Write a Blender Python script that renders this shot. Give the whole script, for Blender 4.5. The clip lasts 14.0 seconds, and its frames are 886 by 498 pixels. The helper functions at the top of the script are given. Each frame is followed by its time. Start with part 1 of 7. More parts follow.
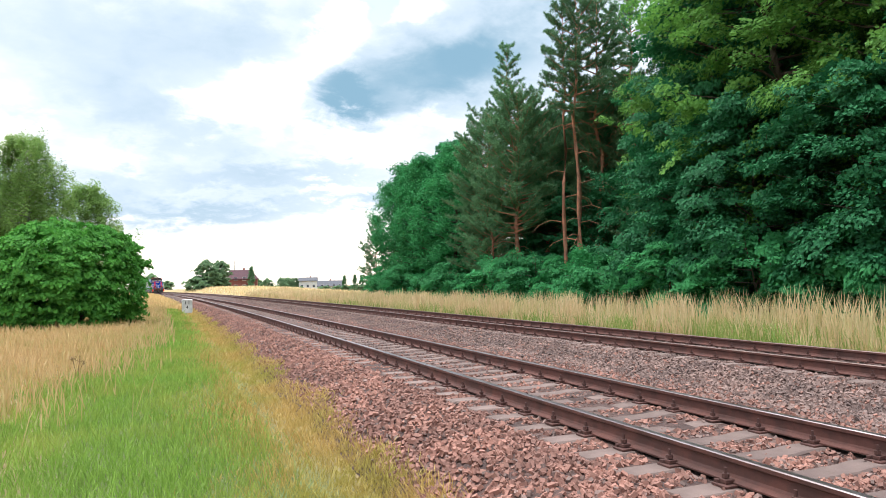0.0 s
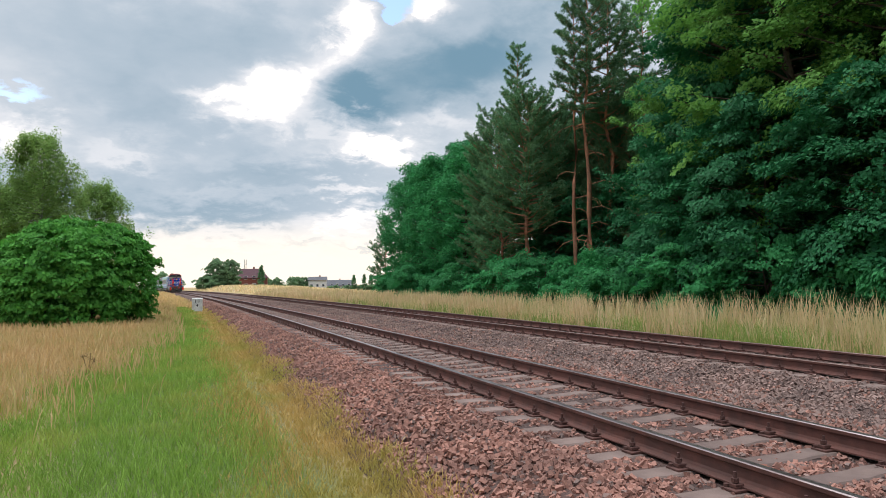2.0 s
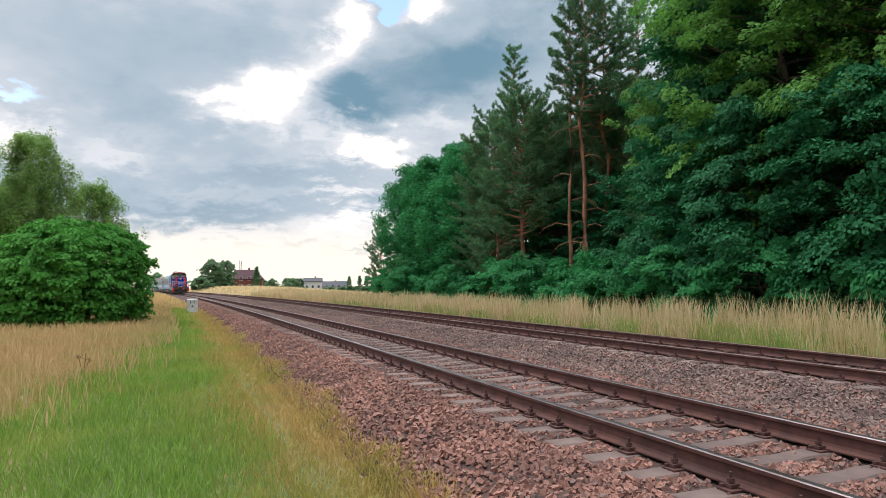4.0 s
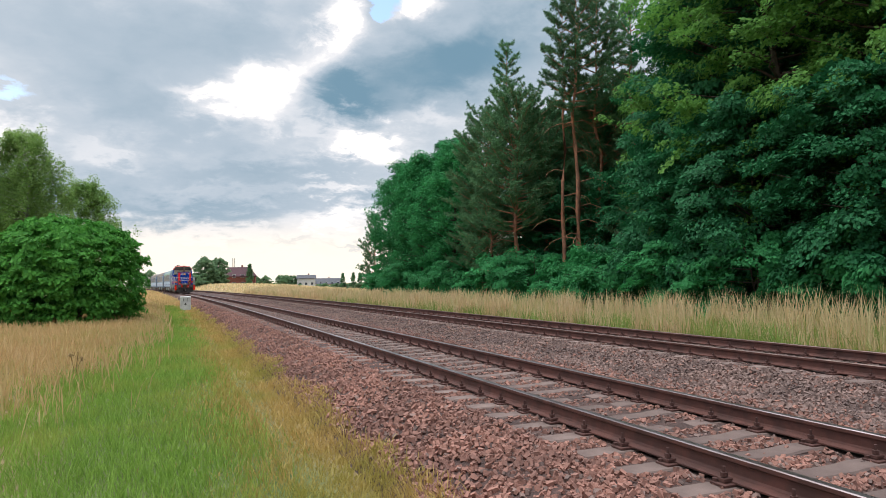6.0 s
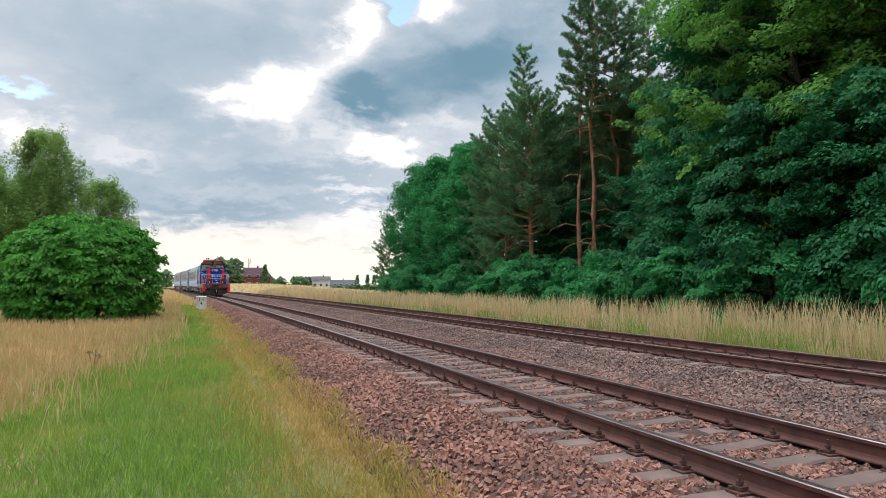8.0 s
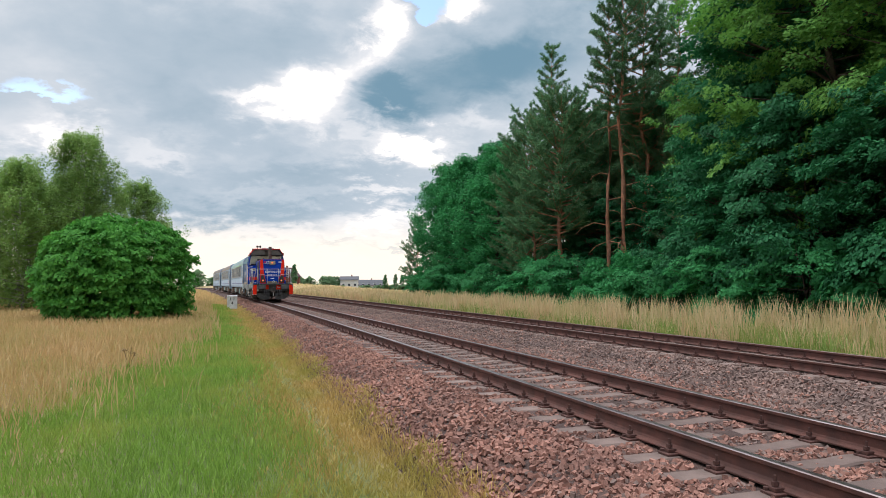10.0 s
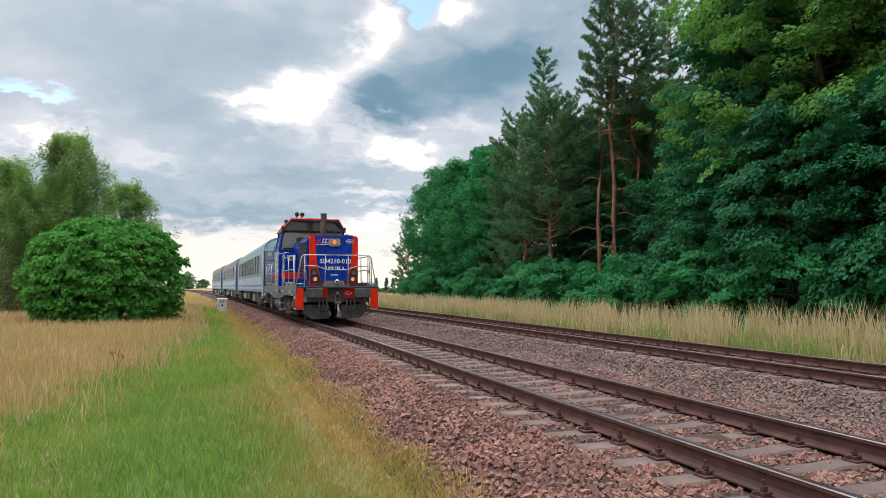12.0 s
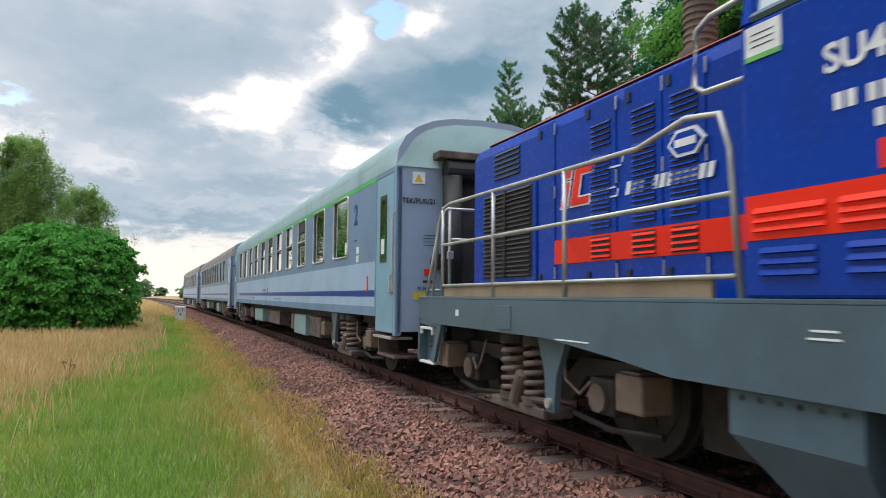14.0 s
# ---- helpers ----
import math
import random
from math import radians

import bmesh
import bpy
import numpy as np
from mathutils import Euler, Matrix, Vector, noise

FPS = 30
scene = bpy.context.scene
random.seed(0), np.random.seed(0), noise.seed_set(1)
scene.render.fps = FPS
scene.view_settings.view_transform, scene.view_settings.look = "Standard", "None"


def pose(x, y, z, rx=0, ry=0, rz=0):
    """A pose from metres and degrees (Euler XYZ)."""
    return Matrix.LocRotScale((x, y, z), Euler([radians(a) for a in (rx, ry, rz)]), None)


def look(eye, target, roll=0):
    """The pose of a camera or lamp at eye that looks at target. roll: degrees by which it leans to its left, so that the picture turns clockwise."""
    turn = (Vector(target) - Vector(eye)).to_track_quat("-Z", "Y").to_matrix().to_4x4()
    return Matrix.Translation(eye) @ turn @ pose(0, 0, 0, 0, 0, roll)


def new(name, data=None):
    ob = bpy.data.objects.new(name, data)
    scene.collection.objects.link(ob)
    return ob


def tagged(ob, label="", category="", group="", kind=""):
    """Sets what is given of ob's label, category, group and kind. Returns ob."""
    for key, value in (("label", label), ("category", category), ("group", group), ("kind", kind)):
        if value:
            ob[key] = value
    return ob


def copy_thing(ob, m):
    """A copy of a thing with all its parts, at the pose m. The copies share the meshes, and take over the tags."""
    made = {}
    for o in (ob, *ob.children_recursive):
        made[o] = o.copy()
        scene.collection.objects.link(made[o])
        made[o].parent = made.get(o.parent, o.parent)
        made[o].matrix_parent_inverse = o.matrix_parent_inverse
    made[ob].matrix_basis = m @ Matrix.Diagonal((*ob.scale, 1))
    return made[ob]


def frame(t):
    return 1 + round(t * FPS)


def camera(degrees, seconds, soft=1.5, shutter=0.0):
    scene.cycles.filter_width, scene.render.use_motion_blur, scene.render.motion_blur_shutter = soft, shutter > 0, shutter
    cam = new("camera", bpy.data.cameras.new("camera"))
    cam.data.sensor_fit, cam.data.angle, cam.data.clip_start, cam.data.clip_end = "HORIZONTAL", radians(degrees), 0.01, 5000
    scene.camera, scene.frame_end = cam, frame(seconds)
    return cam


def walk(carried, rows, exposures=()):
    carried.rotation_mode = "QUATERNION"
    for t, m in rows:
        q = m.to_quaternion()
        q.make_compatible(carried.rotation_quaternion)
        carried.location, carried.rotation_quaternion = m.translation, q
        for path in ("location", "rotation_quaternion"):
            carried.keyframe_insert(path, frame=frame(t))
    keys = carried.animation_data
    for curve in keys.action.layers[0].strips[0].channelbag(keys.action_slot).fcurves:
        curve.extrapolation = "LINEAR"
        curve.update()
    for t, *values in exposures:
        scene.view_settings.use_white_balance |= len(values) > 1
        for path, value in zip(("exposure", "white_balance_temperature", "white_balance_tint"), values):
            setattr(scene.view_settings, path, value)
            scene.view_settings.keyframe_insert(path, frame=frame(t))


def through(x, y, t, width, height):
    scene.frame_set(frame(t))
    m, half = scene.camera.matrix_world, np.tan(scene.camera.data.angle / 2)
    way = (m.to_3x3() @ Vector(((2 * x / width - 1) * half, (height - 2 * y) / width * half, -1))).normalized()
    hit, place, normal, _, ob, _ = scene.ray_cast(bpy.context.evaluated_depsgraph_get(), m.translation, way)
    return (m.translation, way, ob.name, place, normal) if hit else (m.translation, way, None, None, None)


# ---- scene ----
cam = camera(64.2, 14.0, soft=0.55, shutter=0.08)
walk(cam, [
    (0, pose(-4.504, 0.002, 1.299, 92.65, 1.35, -20.83)),
    (0.5, pose(-4.504, -0.003, 1.306, 92.95, 1.39, -20.46)),
    (1, pose(-4.501, 0.001, 1.301, 93.21, 1.16, -21.05)),
    (1.5, pose(-4.511, -0.012, 1.300, 92.97, 0.78, -20.66)),
    (2, pose(-4.495, 0.010, 1.304, 92.68, 0.95, -20.08)),
    (2.5, pose(-4.502, 0.002, 1.305, 92.65, 0.98, -20.58)),
    (3, pose(-4.515, -0.000, 1.300, 92.86, 0.85, -20.34)),
    (5.5, pose(-4.517, -0.001, 1.294, 92.57, 0.93, -20.88)),
    (6, pose(-4.511, 0.007, 1.297, 92.50, 1.09, -20.96)),
    (6.5, pose(-4.510, -0.000, 1.293, 92.82, 0.74, -21.34)),
    (7, pose(-4.513, -0.000, 1.293, 92.69, 0.28, -20.93)),
    (7.5, pose(-4.524, 0.000, 1.294, 92.63, 0.35, -20.29)),
    (8, pose(-4.536, -0.005, 1.294, 92.78, 0.25, -19.82)),
    (8.2, pose(-4.531, -0.005, 1.290, 93.07, 0.25, -19.90)),
    (10.5, pose(-4.565, -0.015, 1.282, 92.76, 0.26, -17.25)),
    (11, pose(-4.554, 0.003, 1.293, 92.94, 0.09, -17.50)),
    (11.5, pose(-4.546, 0.002, 1.290, 93.06, -0.32, -17.83)),
    (12, pose(-4.548, -0.001, 1.282, 93.05, -0.00, -18.30)),
    (12.5, pose(-4.537, -0.004, 1.286, 93.00, 0.06, -19.17)),
    (13, pose(-4.535, 0.001, 1.286, 93.33, 0.13, -19.53)),
    (13.5, pose(-4.540, -0.008, 1.286, 93.49, -0.27, -20.48)),
    (14, pose(-4.527, 0.013, 1.291, 93.91, -0.54, -21.27)),
], exposures=[(0.0, 1.1), (0.1, 1.0), (0.3, 0.60), (0.5, 0.44), (14.0, 0.44)])

CURVE = 0.0002      # the line bends gently to the left, x = -CURVE * y * y
SLEEPER_STEP = 0.605
TRACK_2 = 5.35      # distance between the two track centres
GROUND = -0.55


def bend(x, y):
    """A point beside the line: the offset from the track's centre, and the way along it."""
    return x - CURVE * max(y, 0.0) ** 2


# ---- node helpers ----
def node(tree, kind, **settings):
    n = tree.nodes.new(kind)
    for key, value in settings.items():
        if key == "operation":
            n.operation = value
        elif key == "blend_type":
            n.blend_type = value
        elif key == "data_type":
            n.data_type = value
        elif key == "feature":
            n.feature = value
        elif key == "noise_dimensions":
            n.noise_dimensions = value
        else:
            n.inputs[key].default_value = value
    return n


def calc(tree, op, a, b=0.0, c=None):
    n = node(tree, "ShaderNodeMath", operation=op)
    for i, v in enumerate((a, b) if c is None else (a, b, c)):
        if isinstance(v, (int, float)):
            n.inputs[i].default_value = v
        else:
            tree.links.new(v, n.inputs[i])
    return n.outputs[0]


def blend(tree, fac, a, b, kind="MIX"):
    n = tree.nodes.new("ShaderNodeMix")
    n.data_type, n.blend_type = "RGBA", kind
    for i, v in ((0, fac), (6, a), (7, b)):
        if isinstance(v, (int, float)):
            n.inputs[i].default_value = v
        elif isinstance(v, tuple):
            n.inputs[i].default_value = (*v, 1.0) if len(v) == 3 else v
        else:
            tree.links.new(v, n.inputs[i])
    return n.outputs[2]


def ramp(tree, value, lo, hi):
    n = node(tree, "ShaderNodeMapRange")
    n.interpolation_type = "SMOOTHSTEP"
    n.inputs[1].default_value, n.inputs[2].default_value = lo, hi
    tree.links.new(value, n.inputs[0])
    return n.outputs[0]


def fractal(tree, vector, scale, detail=4.0, rough=0.55, distort=0.0):
    n = tree.nodes.new("ShaderNodeTexNoise")
    n.inputs["Scale"].default_value, n.inputs["Detail"].default_value = scale, detail
    n.inputs["Roughness"].default_value, n.inputs["Distortion"].default_value = rough, distort
    if vector is not None:
        tree.links.new(vector, n.inputs["Vector"])
    return n.outputs["Fac"]


# ---- sky ----
SUN_ELEVATION, SUN_AZIMUTH = radians(70), radians(-50)   # azimuth from the track's way, to the right


def make_sky():
    world = bpy.data.worlds.new("sky")
    world.use_nodes = True
    scene.world = world
    tr = world.node_tree
    tr.nodes.clear()
    out = tr.nodes.new("ShaderNodeOutputWorld")
    back = tr.nodes.new("ShaderNodeBackground")
    tr.links.new(back.outputs[0], out.inputs[0])
    sky = tr.nodes.new("ShaderNodeTexSky")
    sky.sky_type, sky.sun_disc = "NISHITA", False
    sky.sun_elevation, sky.sun_rotation = SUN_ELEVATION, SUN_AZIMUTH
    clear = tr.nodes.new("ShaderNodeVectorMath")
    clear.operation = "SCALE"
    tr.links.new(sky.outputs[0], clear.inputs[0])
    clear.inputs["Scale"].default_value = 0.24
    coord = tr.nodes.new("ShaderNodeTexCoord")
    sep = tr.nodes.new("ShaderNodeSeparateXYZ")
    tr.links.new(coord.outputs["Generated"], sep.inputs[0])
    x, y, z = sep.outputs
    azim = calc(tr, "MULTIPLY", calc(tr, "ARCTAN2", x, y), 57.2958)
    elev = calc(tr, "MULTIPLY", calc(tr, "ARCSINE", z), 57.2958)
    # clouds are seen in perspective: flatter towards the horizon
    lift = calc(tr, "ADD", calc(tr, "MAXIMUM", z, 0.0), 0.30)
    flat = tr.nodes.new("ShaderNodeCombineXYZ")
    tr.links.new(calc(tr, "DIVIDE", x, lift), flat.inputs[0])
    tr.links.new(calc(tr, "DIVIDE", y, lift), flat.inputs[1])
    big = fractal(tr, flat.outputs[0], 1.7, 9.0, 0.55, 0.1)
    fine = fractal(tr, flat.outputs[0], 4.6, 8.0, 0.58, 0.15)
    puff = calc(tr, "SUBTRACT", fractal(tr, flat.outputs[0], 10.0, 6.0, 0.62, 0.3), 0.5)
    warp_a = calc(tr, "ADD", calc(tr, "MULTIPLY", calc(tr, "SUBTRACT", big, 0.5), 6.0), calc(tr, "MULTIPLY", puff, 6.0))
    warp_e = calc(tr, "ADD", calc(tr, "MULTIPLY", calc(tr, "SUBTRACT", fine, 0.5), 5.0), calc(tr, "MULTIPLY", puff, 4.5))
    wa, we = calc(tr, "ADD", azim, warp_a), calc(tr, "ADD", elev, warp_e)

    def bank(a, e, half_a, half_e, gain, tilt=0.0):
        """One cloud bank or opening: azimuth, elevation, half widths, and how much it lightens or darkens."""
        da = calc(tr, "SUBTRACT", wa, a)
        de = calc(tr, "SUBTRACT", calc(tr, "SUBTRACT", we, e), calc(tr, "MULTIPLY", da, tilt))
        r = calc(tr, "ADD", calc(tr, "POWER", calc(tr, "ABSOLUTE", calc(tr, "DIVIDE", da, half_a)), 2.0),
                 calc(tr, "POWER", calc(tr, "ABSOLUTE", calc(tr, "DIVIDE", de, half_e)), 2.0))
        r = calc(tr, "POWER", r, 1.3)
        return calc(tr, "MULTIPLY", calc(tr, "EXPONENT", calc(tr, "MULTIPLY", r, -1.0)), gain)

    light = calc(tr, "ADD", calc(tr, "MULTIPLY", calc(tr, "SUBTRACT", big, 0.5), 0.42),
                 calc(tr, "MULTIPLY", calc(tr, "SUBTRACT", fine, 0.5), 0.46))
    light = calc(tr, "MULTIPLY", light, calc(tr, "ADD", 0.25, calc(tr, "MULTIPLY", ramp(tr, elev, 3.0, 13.0), 0.75)))
    for args in BANKS:
        light = calc(tr, "ADD", light, bank(*args))
    light = calc(tr, "ADD", light, 0.50)
    cloud = blend(tr, ramp(tr, light, -0.15, 0.46), (0.165, 0.285, 0.38), (0.425, 0.50, 0.58))
    cloud = blend(tr, ramp(tr, light, 0.36, 0.76), cloud, (0.71, 0.725, 0.765))
    cloud = blend(tr, ramp(tr, light, 0.70, 1.0), cloud, (1.28, 1.19, 1.12))
    # pale warm haze above the horizon
    haze = calc(tr, "MULTIPLY", ramp(tr, elev, 6.0, 1.5), 0.9)
    haze = calc(tr, "MULTIPLY", haze, ramp(tr, light, 0.05, 0.5))
    cloud = blend(tr, haze, cloud, (1.10, 0.97, 0.82))
    gap = None
    for args in GAPS:
        b = bank(*args)
        gap = b if gap is None else calc(tr, "ADD", gap, b)
    gap = ramp(tr, calc(tr, "ADD", gap, calc(tr, "ADD", calc(tr, "MULTIPLY", calc(tr, "SUBTRACT", fine, 0.5), 0.9), calc(tr, "MULTIPLY", puff, 0.8))), 0.40, 0.80)
    sky_colour = blend(tr, gap, cloud, clear.outputs[0])
    # an overcast sky is about three times as bright overhead as at the horizon
    top = calc(tr, "ADD", 1.0, calc(tr, "MULTIPLY", ramp(tr, elev, 25.0, 70.0), 2.6))
    scaled = tr.nodes.new("ShaderNodeVectorMath")
    scaled.operation = "SCALE"
    tr.links.new(sky_colour, scaled.inputs[0])
    tr.links.new(top, scaled.inputs["Scale"])
    tr.links.new(scaled.outputs[0], back.inputs[0])
    back.inputs[1].default_value = 0.86


# azimuth, elevation, half width, half height, gain, tilt
BANKS = [
    (19.7, 16.6, 7.5, 2.8, -0.50, 0.15), (27, 19, 7, 4, -0.34, 0.0), (12.9, 15.0, 2.2, 1.3, -0.42, 0.0), (14.5, 13.7, 2.6, 0.8, -0.22, 0.0),
    (7.4, 15.2, 4.4, 1.8, 0.58, 0.25), (2.4, 15.0, 2.2, 0.7, 0.30, 0.1), (14.8, 11.0, 3.6, 1.2, 0.68, 0.0), (9.5, 12.6, 3.0, 0.9, 0.16, -0.2),
    (12.6, 19.6, 1.7, 3.0, 0.55, 0.6), (19.2, 21.6, 2.3, 1.0, 0.55, 0.2), (19.5, 13.0, 3.0, 0.7, 0.2, 0.0),
    (-2.5, 18.2, 6.5, 3.2, -0.22, -0.1), (5.5, 18.8, 4.2, 2.2, -0.20, -0.2), (-1.2, 12.4, 6.5, 1.7, -0.16, -0.35),
    (-11.6, 10.6, 2.6, 1.5, 0.42, 0.0), (-4.0, 9.6, 3.0, 0.7, 0.15, -0.3), (5.0, 8.5, 7.0, 1.0, -0.24, 0.05), (2.5, 5.4, 8.5, 1.1, -0.32, 0.06), (-8, 6.5, 6.0, 1.6, -0.22, 0.0),
    (12.0, 7.6, 2.8, 0.5, 0.30, 0.0), (16.5, 7.0, 3.2, 0.5, -0.24, 0.05), (12.5, 5.3, 4.5, 0.8, 0.36, 0.0), (7, 3.6, 18, 1.3, 0.26, 0.0),
    (13.4, 3.2, 2.2, 0.35, -0.42, 0.03), (8.8, 3.4, 1.8, 0.35, -0.34, 0.0), (3.2, 2.9, 2.6, 0.4, -0.2, 0.0),
]
GAPS = [(16.3, 21.7, 1.7, 1.4, 1.15, 0.1), (-12, 13.9, 3.4, 1.0, 0.62, 0.0)]
make_sky()

sun = new("sun", bpy.data.lights.new("sun", "SUN"))
sun.data.energy, sun.data.angle, sun.data.color = 1.5, radians(50), (1.0, 0.95, 0.88)
sun.matrix_world = look((0, 0, 0), (-math.sin(SUN_AZIMUTH) * math.cos(SUN_ELEVATION),
                                    -math.cos(SUN_AZIMUTH) * math.cos(SUN_ELEVATION), -math.sin(SUN_ELEVATION)))


# ---- materials ----
def material(name, base, other=None, scale=3.0, rough=0.6, metal=0.0, bump=0.0, bump_scale=40.0, fine=0.25, island=0.0,
             each=0.0, coat=0.0, spec=0.4, contrast=(0.35, 0.65)):
    """A surface with two scales of variation: patches (scale, from base to other) and grain (bump_scale)."""
    m = bpy.data.materials.new(name)
    m.use_nodes = True
    tr = m.node_tree
    bsdf = tr.nodes["Principled BSDF"]
    coord = tr.nodes.new("ShaderNodeTexCoord").outputs["Object"]
    patch = fractal(tr, coord, scale, 5.0, 0.6)
    grain = fractal(tr, coord, bump_scale, 4.0, 0.65)
    colour = blend(tr, ramp(tr, patch, *contrast), base, other or tuple(c * 0.75 for c in base))
    shade = calc(tr, "ADD", 1.0 - fine / 2, calc(tr, "MULTIPLY", grain, fine))
    if island:
        geo = tr.nodes.new("ShaderNodeNewGeometry")
        shade = calc(tr, "MULTIPLY", shade, calc(tr, "ADD", 1.0 - island / 2, calc(tr, "MULTIPLY", geo.outputs["Random Per Island"], island)))
    if each:
        info = tr.nodes.new("ShaderNodeObjectInfo")
        shade = calc(tr, "MULTIPLY", shade, calc(tr, "ADD", 1.0 - each / 2, calc(tr, "MULTIPLY", info.outputs["Random"], each)))
    mul = tr.nodes.new("ShaderNodeVectorMath")
    mul.operation = "SCALE"
    tr.links.new(colour, mul.inputs[0])
    tr.links.new(shade, mul.inputs["Scale"])
    tr.links.new(mul.outputs[0], bsdf.inputs["Base Color"])
    tr.links.new(calc(tr, "ADD", rough - 0.08, calc(tr, "MULTIPLY", grain, 0.16)), bsdf.inputs["Roughness"])
    bsdf.inputs["Metallic"].default_value = metal
    bsdf.inputs["Coat Weight"].default_value = coat
    bsdf.inputs["Coat Roughness"].default_value = 0.12
    bsdf.inputs["Specular IOR Level"].default_value = spec
    if bump:
        b = tr.nodes.new("ShaderNodeBump")
        b.inputs["Strength"].default_value, b.inputs["Distance"].default_value = 1.0, bump
        tr.links.new(grain, b.inputs["Height"])
        tr.links.new(b.outputs[0], bsdf.inputs["Normal"])
    return m


def leaf_material(name, dark, light, through=0.25, rough=0.7):
    """Leaves: each one of its own shade, and some light coming through."""
    m = bpy.data.materials.new(name)
    m.use_nodes = True
    tr = m.node_tree
    bsdf = tr.nodes["Principled BSDF"]
    geo = tr.nodes.new("ShaderNodeNewGeometry")
    info = tr.nodes.new("ShaderNodeObjectInfo")
    coord = tr.nodes.new("ShaderNodeTexCoord").outputs["Object"]
    patch = fractal(tr, coord, 0.7, 3.0)
    fac = calc(tr, "ADD", calc(tr, "MULTIPLY", geo.outputs["Random Per Island"], 0.55), calc(tr, "MULTIPLY", patch, 0.45))
    colour = blend(tr, fac, dark, light)
    tint = calc(tr, "ADD", 0.85, calc(tr, "MULTIPLY", info.outputs["Random"], 0.3))
    mul = tr.nodes.new("ShaderNodeVectorMath")
    mul.operation = "SCALE"
    tr.links.new(colour, mul.inputs[0])
    tr.links.new(tint, mul.inputs["Scale"])
    tr.links.new(mul.outputs[0], bsdf.inputs["Base Color"])
    bsdf.inputs["Roughness"].default_value = rough
    bsdf.inputs["Specular IOR Level"].default_value = 0.22
    trans = tr.nodes.new("ShaderNodeBsdfTranslucent")
    tr.links.new(mul.outputs[0], trans.inputs["Color"])
    mix = tr.nodes.new("ShaderNodeMixShader")
    mix.inputs[0].default_value = through
    tr.links.new(bsdf.outputs[0], mix.inputs[1])
    tr.links.new(trans.outputs[0], mix.inputs[2])
    tr.links.new(mix.outputs[0], tr.nodes["Material Output"].inputs["Surface"])
    return m


def lamp_material(name, colour, power):
    m = bpy.data.materials.new(name)
    m.use_nodes = True
    b = m.node_tree.nodes["Principled BSDF"]
    b.inputs["Base Color"].default_value = (*colour, 1)
    b.inputs["Emission Color"].default_value = (*colour, 1)
    b.inputs["Emission Strength"].default_value = power
    return m


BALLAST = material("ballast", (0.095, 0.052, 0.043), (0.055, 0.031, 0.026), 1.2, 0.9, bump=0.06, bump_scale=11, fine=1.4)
STONE = material("stone", (0.265, 0.130, 0.098), (0.165, 0.083, 0.065), 1.3, 0.9, bump=0.004, bump_scale=60, island=0.55, each=0.5)
STONE_GREY = material("grey_stone", (0.225, 0.145, 0.122), (0.14, 0.094, 0.082), 1.3, 0.9, bump=0.004, bump_scale=60, island=0.65)
CONCRETE = material("concrete", (0.20, 0.138, 0.118), (0.125, 0.084, 0.073), 1.5, 0.9, bump=0.003, bump_scale=70, each=0.3)
RUST = material("rusty_steel", (0.125, 0.050, 0.039), (0.075, 0.034, 0.028), 4, 0.75, 0.15, bump=0.002, bump_scale=80, fine=0.5)
RAIL_TOP = material("polished_rail", (0.30, 0.25, 0.25), (0.20, 0.155, 0.15), 1.5, 0.36, 1.0, fine=0.1)
RAIL_DULL = material("dull_rail", (0.24, 0.17, 0.15), (0.15, 0.10, 0.09), 1.5, 0.45, 0.8, fine=0.2)
BARK_PINE = material("pine_bark", (0.42, 0.18, 0.10), (0.24, 0.12, 0.08), 2.5, 0.9, bump=0.02, bump_scale=12, fine=0.6)
BARK = material("bark", (0.085, 0.065, 0.05), (0.05, 0.04, 0.03), 3, 0.95, bump=0.02, bump_scale=14, fine=0.5)
BARK_BIRCH = material("birch_bark", (0.5, 0.48, 0.44), (0.12, 0.11, 0.1), 5, 0.8, bump=0.005, bump_scale=20)
LEAF_MAPLE = leaf_material("maple_leaves", (0.011, 0.090, 0.036), (0.048, 0.26, 0.095), 0.32)
# Brighter copy of the maple green: skylight at the edge put into its colour.
LEAF_EDGE_SKYLIT = leaf_material("skylit_edge_leaves", (0.020, 0.150, 0.052), (0.072, 0.36, 0.115), 0.38)
# A yellower tree's green, raised further to carry warm light on the crowns.
LEAF_LIGHT_SUNLIT = leaf_material("sunlit_light_leaves", (0.062, 0.18, 0.036), (0.19, 0.41, 0.082), 0.42)
LEAF_BUSH = leaf_material("bush_leaves", (0.035, 0.17, 0.028), (0.135, 0.41, 0.06), 0.32)
LEAF_BIRCH = leaf_material("birch_leaves", (0.125, 0.235, 0.06), (0.29, 0.43, 0.125), 0.5)
NEEDLE = leaf_material("pine_needles", (0.050, 0.140, 0.070), (0.165, 0.325, 0.145), 0.32)
# Distance haze is put into this green by making it paler.
LEAF_FAR_HAZED = leaf_material("hazed_far_leaves", (0.14, 0.25, 0.13), (0.26, 0.40, 0.21), 0.55)


# ---- mesh helpers ----
def part(name, bm, mat, parent=None, label="", smooth=False):
    """Links a bmesh as one mesh object, under a thing or a part."""
    me = bpy.data.meshes.new(name)
    bm.to_mesh(me)
    bm.free()
    if smooth:
        me.shade_smooth()
    me.materials.append(mat)
    ob = new(name, me)
    ob.parent = parent
    if label:
        tagged(ob, label)
    return ob


def mesh_of(name, verts, faces, mat, parent=None, smooth=False):
    me = bpy.data.meshes.new(name)
    me.from_pydata(verts, [], faces)
    if smooth:
        me.shade_smooth()
    me.materials.append(mat)
    ob = new(name, me)
    ob.parent = parent
    return ob


